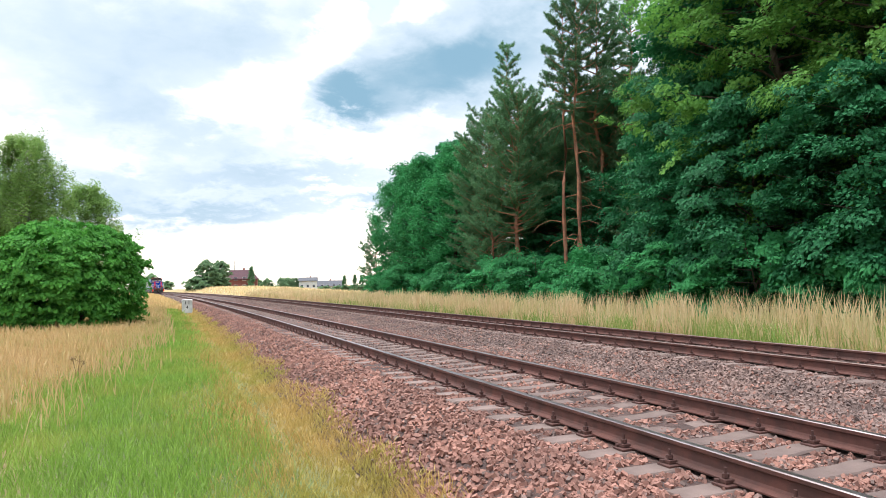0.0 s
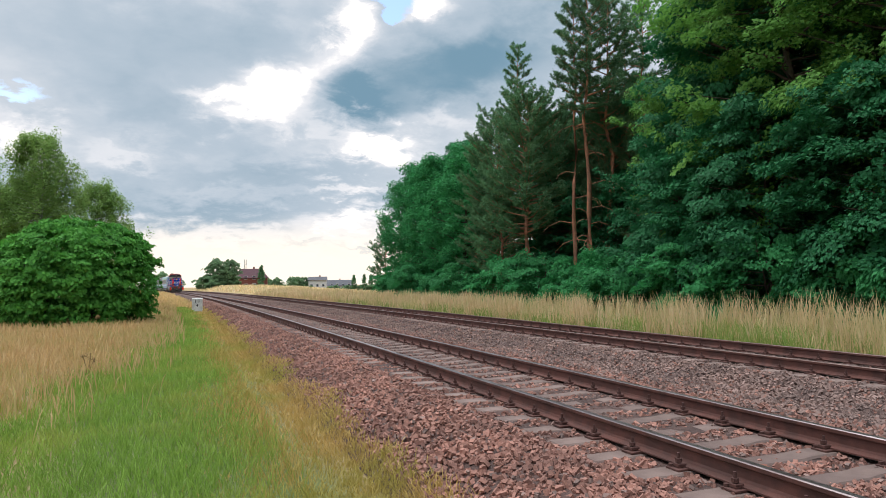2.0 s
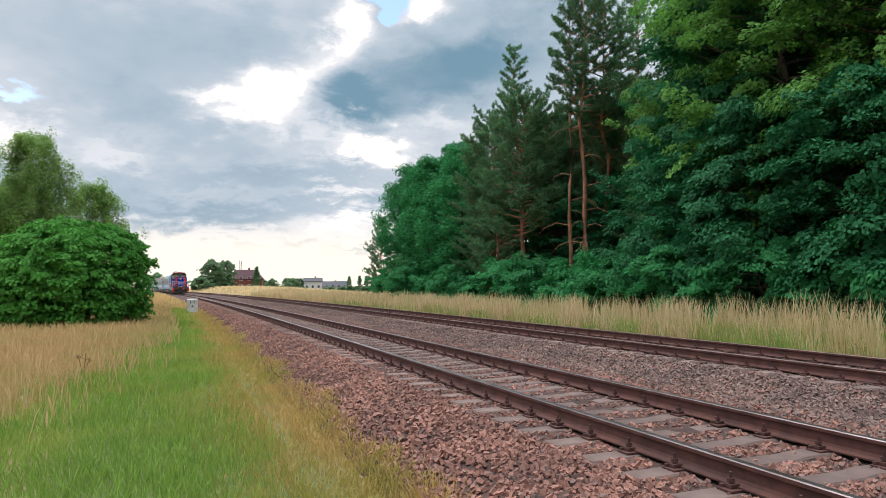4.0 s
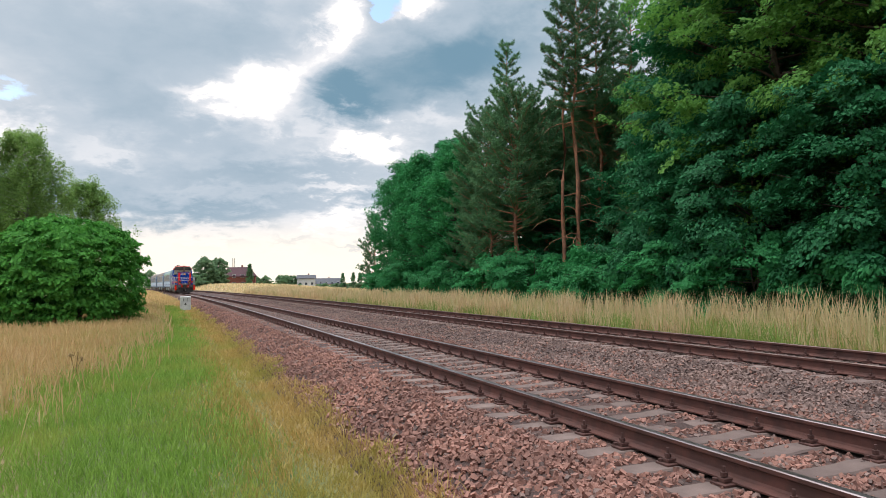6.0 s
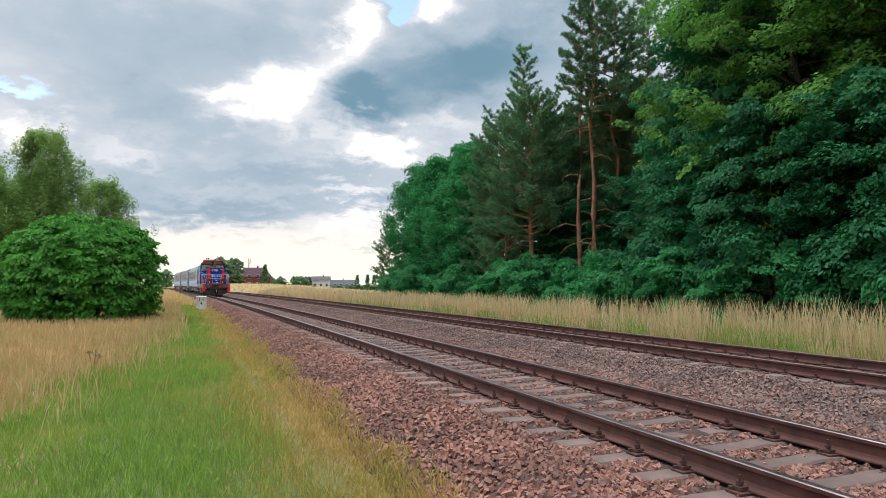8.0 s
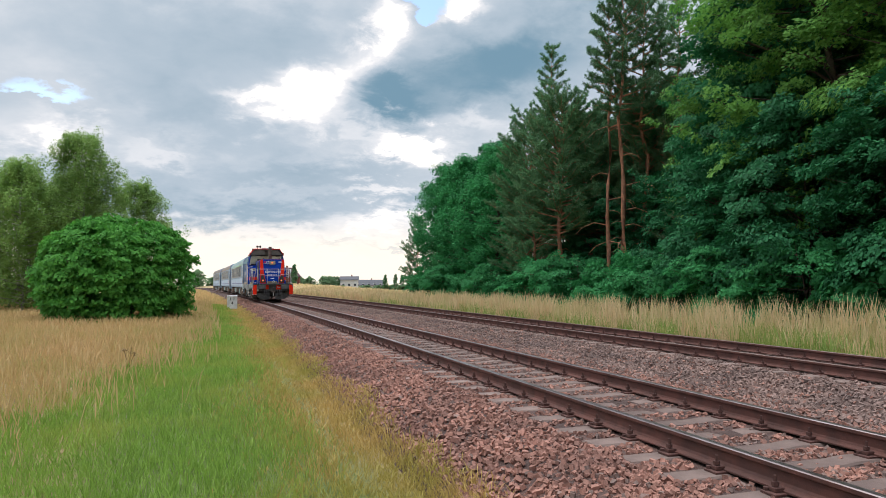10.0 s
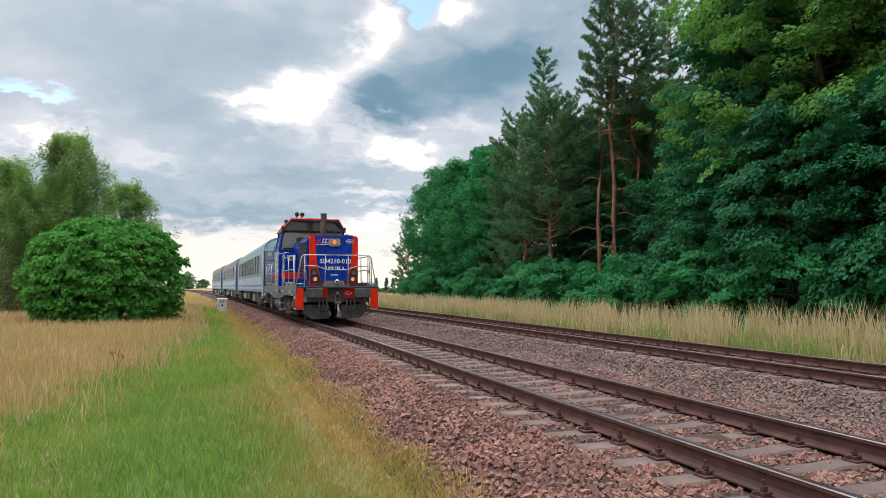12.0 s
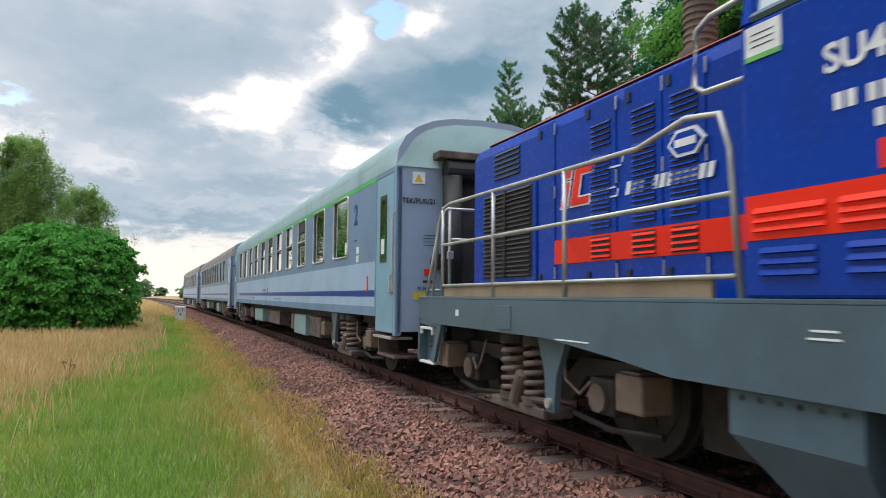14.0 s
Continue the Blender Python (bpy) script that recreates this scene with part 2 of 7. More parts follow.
def array_mesh(name, verts, faces, mats, parent=None, slots=None):
    """A mesh from numpy arrays of points and of triangles or quads."""
    me = bpy.data.meshes.new(name)
    n, k = faces.shape
    me.vertices.add(len(verts))
    me.vertices.foreach_set("co", verts.astype(np.float32).ravel())
    me.loops.add(n * k)
    me.loops.foreach_set("vertex_index", faces.astype(np.int32).ravel())
    me.polygons.add(n)
    me.polygons.foreach_set("loop_start", np.arange(0, n * k, k, dtype=np.int32))
    for m in mats:
        me.materials.append(m)
    if slots is not None:
        me.polygons.foreach_set("material_index", slots.astype(np.int32))
    me.update(calc_edges=True)
    me.shade_flat()
    ob = new(name, me)
    ob.parent = parent
    return ob


def box(bm, x0, x1, y0, y1, z0, z1, bevel=0.0, m=None):
    """A box between two corners, with bevelled edges."""
    made = bmesh.ops.create_cube(bm, size=1.0, matrix=Matrix.Translation(((x0 + x1) / 2, (y0 + y1) / 2, (z0 + z1) / 2))
                                 @ Matrix.Diagonal((x1 - x0, y1 - y0, z1 - z0, 1)))
    verts = made["verts"]
    if bevel:
        edges = list({e for v in verts for e in v.link_edges})
        made = bmesh.ops.bevel(bm, geom=edges, offset=bevel, segments=2, affect="EDGES", profile=0.5)
        verts = made["verts"]
    if m is not None:
        bmesh.ops.transform(bm, matrix=m, verts=list(verts))
    return bm


def tube(bm, points, radius, sides=8, ends=True):
    """A round bar along a line of points."""
    points = [Vector(p) for p in points]
    rings = []
    up = Vector((0, 0, 1))
    for i, p in enumerate(points):
        a = points[max(i - 1, 0)]
        b = points[min(i + 1, len(points) - 1)]
        d = (b - a).normalized()
        side = d.cross(up)
        if side.length < 0.05:
            side = d.cross(Vector((0, 1, 0)))
        side.normalize()
        other = d.cross(side).normalized()
        r = radius[i] if isinstance(radius, (list, tuple)) else radius
        rings.append([bm.verts.new(p + r * (math.cos(k * math.tau / sides) * side + math.sin(k * math.tau / sides) * other)) for k in range(sides)])
    for a, b in zip(rings, rings[1:]):
        for k in range(sides):
            bm.faces.new((a[k], a[(k + 1) % sides], b[(k + 1) % sides], b[k]))
    if ends:
        bm.faces.new(rings[0][::-1])
        bm.faces.new(rings[-1])
    return bm


def disc(bm, c, axis, radius, depth, sides=24, inner=0.0):
    """A cylinder about an axis ('x', 'y' or 'z') centred at c."""
    turn = {"x": pose(0, 0, 0, 0, 90, 0), "y": pose(0, 0, 0, 90, 0, 0), "z": Matrix()}[axis]
    bmesh.ops.create_cone(bm, cap_ends=True, segments=sides, radius1=radius, radius2=radius, depth=depth,
                          matrix=Matrix.Translation(c) @ turn)
    return bm


def prism(bm, outline, axis, lo, hi):
    """An outline in the other two axes, drawn out along one axis."""
    def at(p, d):
        return {"x": (d, p[0], p[1]), "y": (p[0], d, p[1]), "z": (p[0], p[1], d)}[axis]
    a = [bm.verts.new(at(p, lo)) for p in outline]
    b = [bm.verts.new(at(p, hi)) for p in outline]
    n = len(outline)
    for i in range(n):
        bm.faces.new((a[i], a[(i + 1) % n], b[(i + 1) % n], b[i]))
    bm.faces.new(a[::-1])
    bm.faces.new(b)
    bmesh.ops.recalc_face_normals(bm, faces=bm.faces)
    return bm


def thing(name, label, category, group="", m=None, kind=""):
    ob = tagged(new(name), label, category, group, kind)
    if m is not None:
        ob.matrix_world = m
    return ob


# ---- the ground ----
def ground_height(x, y):
    """The land: a shallow ditch by the line, then a field that swells gently in the distance."""
    d = x + CURVE * max(y, 0.0) ** 2
    z = GROUND
    right = min(max((d - 9.0) / 24.0, 0.0), 1.0)
    away = min(max((y - 40.0) / 140.0, 0.0), 1.0)
    rise = 1.15 * min(max((d - 9.0) / 5.0, 0.0), 1.0) - 2.3 * min(max((d - 19.0) / 16.0, 0.0), 1.0)
    z += (0.35 + 1.05 * rise) * away * away * (3 - 2 * away)
    z += 1.3 * math.exp(-((x - 17.8) / 13.0) ** 2 - ((y - 264.0) / 22.0) ** 2)
    back = min(max((y - 225.0) / 110.0, 0.0), 1.0)
    z -= 1.9 * right * back * back * (3 - 2 * back)
    z += 0.10 * noise.noise((x * 0.15, y * 0.15, 0.0)) + 0.03 * noise.noise((x * 0.9, y * 0.9, 3.0))
    if -3.4 < d < 8.6:
        z = min(z, -0.62 + (0.35 + 0.0) * away)
    return z


def grid_steps(near, far_, step, grow):
    out, v = [], 0.0
    while v < far_:
        out.append(v)
        v += step if v < near else max(step, (v - near) * grow + step)
    out.append(far_)
    return out


def ground_material():
    """Green by the line, straw-coloured meadow to the left and right of it."""
    m = bpy.data.materials.new("meadow_ground")
    m.use_nodes = True
    tr = m.node_tree
    bsdf = tr.nodes["Principled BSDF"]
    coord = tr.nodes.new("ShaderNodeTexCoord").outputs["Object"]
    n1 = fractal(tr, coord, 0.25, 5)
    n2 = fractal(tr, coord, 3.0, 6, 0.7)
    n3 = fractal(tr, coord, 25.0, 4, 0.7)
    straw = blend(tr, n2, (0.47, 0.33, 0.16), (0.36, 0.27, 0.12))
    green = blend(tr, n2, (0.12, 0.19, 0.045), (0.20, 0.24, 0.065))
    sep = tr.nodes.new("ShaderNodeSeparateXYZ")
    tr.links.new(coord, sep.inputs[0])
    d = calc(tr, "ADD", sep.outputs[0], calc(tr, "MULTIPLY", n1, 2.0))
    near = calc(tr, "MULTIPLY", ramp(tr, d, -5.4, -4.4), ramp(tr, d, -1.8, -2.6))
    near = calc(tr, "MULTIPLY", near, ramp(tr, sep.outputs[1], 60, 30))
    colour = blend(tr, near, straw, green)
    colour = blend(tr, calc(tr, "MULTIPLY", n3, 0.5), colour, (0.06, 0.05, 0.025))
    tr.links.new(colour, bsdf.inputs["Base Color"])
    bsdf.inputs["Roughness"].default_value = 0.95
    b = tr.nodes.new("ShaderNodeBump")
    b.inputs["Distance"].default_value = 0.06
    tr.links.new(n3, b.inputs["Height"])
    tr.links.new(b.outputs[0], bsdf.inputs["Normal"])
    return m


def make_ground():
    half = grid_steps(20, 2600, 1.0, 0.12)
    xs = [-v for v in half[:0:-1]] + half
    ys = [-v for v in half[:0:-1]] + half
    verts = [(x, y, ground_height(x, y)) for y in ys for x in xs]
    w = len(xs)
    faces = [(j * w + i, j * w + i + 1, (j + 1) * w + i + 1, (j + 1) * w + i) for j in range(len(ys) - 1) for i in range(w - 1)]
    ob = mesh_of("ground", verts, faces, ground_material(), smooth=True)
    tagged(ob, "flat meadow of dry straw-coloured and green grass", "ground", kind="structure")


make_ground()

YS = [-30, -20, -12, -6] + [y * 1.5 for y in range(-3, 40)] + [60 + 5 * i for i in range(60)] + [370, 400, 450, 500, 560]
BED = [(-2.9, -0.68), (-2.6, -0.52), (-2.1, -0.3), (-1.75, -0.205), (-1.3, -0.195), (0, -0.21), (1.3, -0.195), (1.8, -0.215), (2.7, -0.28),
       (3.4, -0.24), (3.9, -0.2), (5.35, -0.21), (6.7, -0.195), (7.1, -0.22), (7.6, -0.34), (8.3, -0.56), (8.6, -0.66)]


def make_bed():
    verts, faces = [], []
    for y in YS:
        for x, z in BED:
            verts.append((bend(x, y), y, z + 0.02 * noise.noise((x * 2, y, 0))))
    w = len(BED)
    for j in range(len(YS) - 1):
        for i in range(w - 1):
            faces.append((j * w + i, j * w + i + 1, (j + 1) * w + i + 1, (j + 1) * w + i))
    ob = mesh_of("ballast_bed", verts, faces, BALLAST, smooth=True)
    return tagged(ob, "reddish-brown crushed stone ballast bed under two tracks", "ballast", kind="structure")


ballast_bed = make_bed()

RAIL = [(-0.075, -0.172), (0.075, -0.172), (0.075, -0.160), (0.02, -0.145), (0.009, -0.125), (0.009, -0.05), (0.034, -0.036), (0.036, -0.008),
        (0.028, -0.0005), (0.015, 0.0), (-0.015, 0.0), (-0.028, -0.0005), (-0.036, -0.008), (-0.034, -0.036), (-0.009, -0.05), (-0.009, -0.125), (-0.02, -0.145), (-0.075, -0.160)]


def make_rail(x0, parent, top):
    verts, faces, slots = [], [], []
    n = len(RAIL)
    for y in YS:
        for px, pz in RAIL:
            verts.append((bend(x0 + px, y), y, pz))
    for j in range(len(YS) - 1):
        for i in range(n):
            k = (i + 1) % n
            faces.append((j * n + i, j * n + k, (j + 1) * n + k, (j + 1) * n + i))
            slots.append(1 if 7 <= i <= 11 else 0)
    ob = array_mesh("rail", np.array(verts), np.array(faces), [RUST, top], parent, np.array(slots))
    return tagged(ob, "long rusty-brown steel rail with a worn running surface")


def sleeper_mesh():
    bm = bmesh.new()
    L = 1.3
    prof = [(-L, -0.36), (L, -0.36), (L, -0.19), (0.45, -0.185), (0.3, -0.2), (-0.3, -0.2), (-0.45, -0.185), (-L, -0.19)]
    prism(bm, prof, "y", -0.125, 0.125)
    top = [e for e in bm.edges if all(v.co.z > -0.25 for v in e.verts)]
    bmesh.ops.bevel(bm, geom=top, offset=0.018, segments=1, affect="EDGES")
    me = bpy.data.meshes.new("sleeper")
    bm.to_mesh(me)
    bm.free()
    me.materials.append(CONCRETE)
    return me


def fastening_mesh():
    """Ribbed plate, clips and nuts that hold the rail's foot down."""
    bm = bmesh.new()
    box(bm, -0.17, 0.17, -0.075, 0.075, -0.19, -0.172, 0.004)
    for s in (-1, 1):
        box(bm, s * 0.055 if s > 0 else -0.135, 0.135 if s > 0 else -0.055, -0.035, 0.035, -0.172, -0.14, 0.006)
        disc(bm, (s * 0.105, 0, -0.105), "z", 0.012, 0.09, 6)
        disc(bm, (s * 0.105, 0, -0.118), "z", 0.026, 0.03, 6)
        disc(bm, (s * 0.14, 0.05, -0.165), "z", 0.02, 0.03, 6)
    me = bpy.data.meshes.new("rail_fastening")
    bm.to_mesh(me)
    bm.free()
    me.materials.append(RUST)
    return me


def make_track(x0, label, top):
    line = thing("railway_track", label, "track", kind="structure")
    for s in (-0.7535, 0.7535):
        make_rail(x0 + s, line, top)
    return line


track_1 = make_track(0.0, "railway track with worn shiny rails on concrete sleepers", RAIL_TOP)
track_2 = make_track(TRACK_2, "second railway track with duller rusty rails on concrete sleepers", RAIL_DULL)


# ---- trees ----
def leaf_points(rng, centres, radii, count, size, flat=0.75, squash=0.45, axis=None):
    """Leaves in clumps: small bent quads. With an axis the clumps are sprays, flat fans that droop away from it; else loose balls."""
    centres, radii = np.asarray(centres, float), np.asarray(radii, float)
    weight = radii ** 2
    pick = rng.choice(len(centres), count, p=weight / weight.sum())
    if axis is None:
        d = rng.normal(size=(count, 3))
        d /= np.linalg.norm(d, axis=1)[:, None]
        r = radii[pick] * (1 - 0.55 * rng.random(count) ** 2.2)
        pos = centres[pick] + d * r[:, None] * np.array([1.0, 1.0, squash])
        nrm = d * 0.5 + rng.normal(size=(count, 3)) * 0.4 + np.array([0, 0, flat])
        side = np.cross(nrm, rng.normal(size=(count, 3)))
    else:
        out = centres[pick] - np.array([axis[0], axis[1], 0.0])
        out[:, 2] = 0.0
        out /= np.linalg.norm(out, axis=1)[:, None] + 1e-6
        ang, rho = rng.random(count) * math.tau, np.sqrt(rng.random(count))
        d = np.stack([np.cos(ang), np.sin(ang), np.zeros(count)], 1)
        forward = (d * out).sum(1)
        pos = centres[pick] + d * (radii[pick] * rho)[:, None]
        tilt = rng.normal(size=len(centres))[pick] * 0.35 - 0.22
        lean = rng.normal(size=(len(centres), 3))[pick] * 0.3
        pos[:, 2] += radii[pick] * (rng.normal(size=count) * 0.17 - 0.22 * rho * rho + tilt * forward * rho)
        nrm = out * 0.42 + d * 0.3 * rho[:, None] + lean + rng.normal(size=(count, 3)) * 0.38 + np.array([0, 0, flat])
        side = out + d * 0.7 + rng.normal(size=(count, 3)) * 0.5
        side -= nrm * ((side * nrm).sum(1) / (nrm * nrm).sum(1))[:, None]
    nrm /= np.linalg.norm(nrm, axis=1)[:, None]
    side /= np.linalg.norm(side, axis=1)[:, None]
    other = np.cross(nrm, side)
    s = size * (0.55 + 0.9 * rng.random(count))[:, None]
    droop = nrm * s * 0.28
    a, b, c, e = pos - side * s, pos + other * s * 0.62, pos + side * s - droop, pos - other * s * 0.62
    verts = np.stack([a, b, c, e], 1).reshape(-1, 3)
    faces = np.arange(count * 4).reshape(-1, 4)
    return verts, faces


def needle_points(rng, centres, radii, count, size):
    """Pine twigs: narrow tufts that point outwards and up."""
    centres, radii = np.asarray(centres, float), np.asarray(radii, float)
    weight = radii ** 2
    pick = rng.choice(len(centres), count, p=weight / weight.sum())
    d = rng.normal(size=(count, 3))
    d /= np.linalg.norm(d, axis=1)[:, None]
    pos = centres[pick] + d * (radii[pick] * (1 - 0.75 * rng.random(count) ** 1.2))[:, None] * np.array([1.0, 1.0, 0.65])
    way = d + np.array([0, 0, 0.5]) + rng.normal(size=(count, 3)) * 0.5
    way /= np.linalg.norm(way, axis=1)[:, None]
    side = np.cross(way, rng.normal(size=(count, 3)))
    side /= np.linalg.norm(side, axis=1)[:, None]
    s = size * (0.6 + 0.8 * rng.random(count))[:, None]
    a, b, c, e = pos, pos + way * s * 0.6 + side * s * 0.22, pos + way * s * 1.3, pos + way * s * 0.6 - side * s * 0.22
    return np.stack([a, b, c, e], 1).reshape(-1, 3), np.arange(count * 4).reshape(-1, 4)


def crooked(rng, start, end, steps, sway):
    start, end = Vector(start), Vector(end)
    pts = []
    for i in range(steps + 1):
        f = i / steps
        p = start.lerp(end, f)
        if 0 < i < steps:
            p += Vector((rng.normal() * sway, rng.normal() * sway, 0))
        pts.append(p)
    return pts


def make_tree(name, label, seed, height, spread, bare, leaf, bark, count, size, trunk, limbs=26, needles=False, column=1.0, low=0.0,
              category="tree", stems=1, squash=0.45, tuft=0.30, sprays=True):
    """A tapered trunk with limbs, and a crown of many leaves in uneven clumps with gaps between them."""
    rng = np.random.default_rng(seed)
    tree = thing(name, label, category)
    bm = bmesh.new()
    centres, radii = [], []
    for stem in range(stems):
        off = Vector((rng.normal() * 0.35, rng.normal() * 0.35, 0)) if stems > 1 else Vector((0, 0, 0))
        lean = Vector((rng.normal() * 0.35 * stems, rng.normal() * 0.35 * stems, height * (0.94 if stem == 0 else rng.uniform(0.75, 0.9))))
        line = crooked(rng, off, off + lean, 8, height * 0.008)
        tube(bm, line, [trunk * (1 - 0.9 * (i / 8) ** 1.1) for i in range(9)], 9)
        for i in range(limbs // stems):
            f = bare + (1 - bare) * (i + rng.random()) / (limbs / stems)
            f = min(f, 0.985)
            k = min(int(f * 8), 7)
            root = line[k].lerp(line[k + 1], f * 8 - k)
            ang = i * 2.4 + rng.random()
            g = (f - bare) / (1 - bare)
            shape = (math.sin(math.pi * min(0.15 + 0.80 * g, 1.0)) ** 0.7) * column + (1 - column) * (1 - g * 0.8)
            if low:
                shape = max(shape, low * (1 - g))
            reach = spread * max(shape, 0.12) * rng.uniform(0.72, 1.12)
            rise = rng.uniform(0.05, 0.5) * reach
            tip = root + Vector((math.cos(ang) * reach, math.sin(ang) * reach, rise))
            limb = crooked(rng, root, tip, 4, reach * 0.04)
            r0 = trunk * (1 - 0.9 * f) * 0.42 + 0.012
            tube(bm, limb, [r0, r0 * 0.75, r0 * 0.5, r0 * 0.3, 0.008], 5, False)
            for h in (0.55, 0.8, 1.0):
                for _ in range(2 if not needles else 4):
                    c = root.lerp(tip, h) + Vector(rng.normal(size=3) * reach * (0.17 if not needles else 0.2))
                    centres.append(c)
                    radii.append((tuft if not needles else 0.15) * spread * rng.uniform(0.45, 1.0) * (0.6 + 0.4 * h))
        centres.append(line[-1])
        radii.append(spread * 0.2)
    part("trunk", bm, bark, tree, smooth=True)
    places = [tuple(c) for c in centres]
    verts, faces = needle_points(rng, places, radii, count, size) if needles else leaf_points(rng, places, radii, count, size, 0.75, squash, (0, 0) if sprays else None)
    verts[:, 2] = np.maximum(verts[:, 2], 0.1)
    crown = array_mesh("crown", verts, faces, [leaf], tree)
    return tree


def make_pine(label, seed, height, crown, spread, trunk, limbs, dead, bow=0.0, taper=0.55):
    """A scots pine: a long trunk, dead boughs below, and an open crown of rising boughs with twigs that end in tufts of needles."""
    rng = np.random.default_rng(seed)
    tree = thing("pine_tree", label, "tree")
    bm = bmesh.new()
    line = crooked(rng, (0, 0, 0), (rng.normal() * 0.3, rng.normal() * 0.3, height), 10, height * 0.006)
    for i, p in enumerate(line):
        p.x += bow * math.sin(math.pi * i / 10)
    tube(bm, line, [trunk * (1 - 0.93 * (i / 10) ** 1.15) for i in range(11)], 9)

    def on_trunk(f):
        k = min(int(f * 10), 9)
        return line[k].lerp(line[k + 1], f * 10 - k)

    for i in range(dead):
        root = on_trunk(crown * rng.uniform(0.35, 1.05))
        a, reach = rng.random() * math.tau, rng.uniform(0.6, 2.3)
        way = Vector((math.cos(a), math.sin(a), 0))
        tube(bm, [root, root + way * reach * 0.4 + Vector((0, 0, 0.08 * reach)), root + way * reach * 0.75 + Vector((0, 0, -0.06 * reach)), root + way * reach + Vector((rng.normal() * 0.2, rng.normal() * 0.2, -0.3 * reach))],
             [0.035, 0.025, 0.017, 0.006], 5, False)
    roots, ways = [], []
    for i in range(limbs):
        g = (i + rng.random()) / limbs
        root = on_trunk(min(crown + (1 - crown) * g, 0.99))
        a = i * 2.4 + rng.random()
        reach = spread * rng.uniform(0.55, 1.12) * (0.35 + 0.65 * min(1.0, g * 3.5 + 0.3)) * (1 - g) ** taper + 0.22
        rise = rng.uniform(-0.12, 0.25) + 0.75 * g
        way = Vector((math.cos(a), math.sin(a), rise)).normalized()
        tip = root + way * reach + Vector((0, 0, 0.12 * reach))
        r0 = trunk * 0.30 * (1 - 0.75 * g) + 0.012
        tube(bm, [root, root.lerp(tip, 0.5) - Vector((0, 0, 0.05 * reach)), tip], [r0, r0 * 0.55, 0.008], 5, False)
        side = Vector((-math.sin(a), math.cos(a), 0))
        for h in np.linspace(0.30, 1.0, 4 + int(reach * 3.2)):
            start = root.lerp(tip, h) - Vector((0, 0, 0.05 * reach * math.sin(math.pi * h)))
            turn = way * rng.uniform(0.4, 1.0) + side * rng.normal() * 0.8 + Vector((0, 0, rng.uniform(0.15, 0.75)))
            turn.normalize()
            long = (0.28 + 0.20 * reach * (1.15 - h)) * rng.uniform(0.7, 1.3)
            tube(bm, [start, start + turn * long], [0.007, 0.003], 3, False)
            for e in np.arange(0.10, long + 0.08, 0.085):
                roots.append(start + turn * e + Vector(rng.normal(size=3) * 0.035))
                ways.append(turn)
    for e in np.arange(0.0, 1.1, 0.07):
        roots.append(line[-1] - Vector((0, 0, e)))
        ways.append(Vector((0, 0, 1)))
    part("trunk", bm, BARK_PINE, tree, smooth=True)
    each = 14
    p = np.repeat(np.array([tuple(v) for v in roots]), each, 0)
    w = np.repeat(np.array([tuple(v) for v in ways]), each, 0)
    n = len(p)
    d = rng.normal(size=(n, 3))
    d = w * 0.75 + d / np.linalg.norm(d, axis=1)[:, None]
    d /= np.linalg.norm(d, axis=1)[:, None]
    side = np.cross(d, rng.normal(size=(n, 3)))
    side /= np.linalg.norm(side, axis=1)[:, None]
    size = rng.uniform(0.11, 0.21, n)[:, None]
    verts = np.stack([p - side * 0.016, p + side * 0.016, p + d * size + side * 0.006, p + d * size - side * 0.006], 1).reshape(-1, 3)
    array_mesh("crown", verts, np.arange(n * 4).reshape(-1, 4), [NEEDLE], tree)
    return tree


def stand(tree, x, y, turn, sink=0.05):
    tree.matrix_world = pose(x, y, ground_height(x, y) - sink, 0, 0, turn)
    return tree


def forest_place(d, y):
    return bend(d, y), y


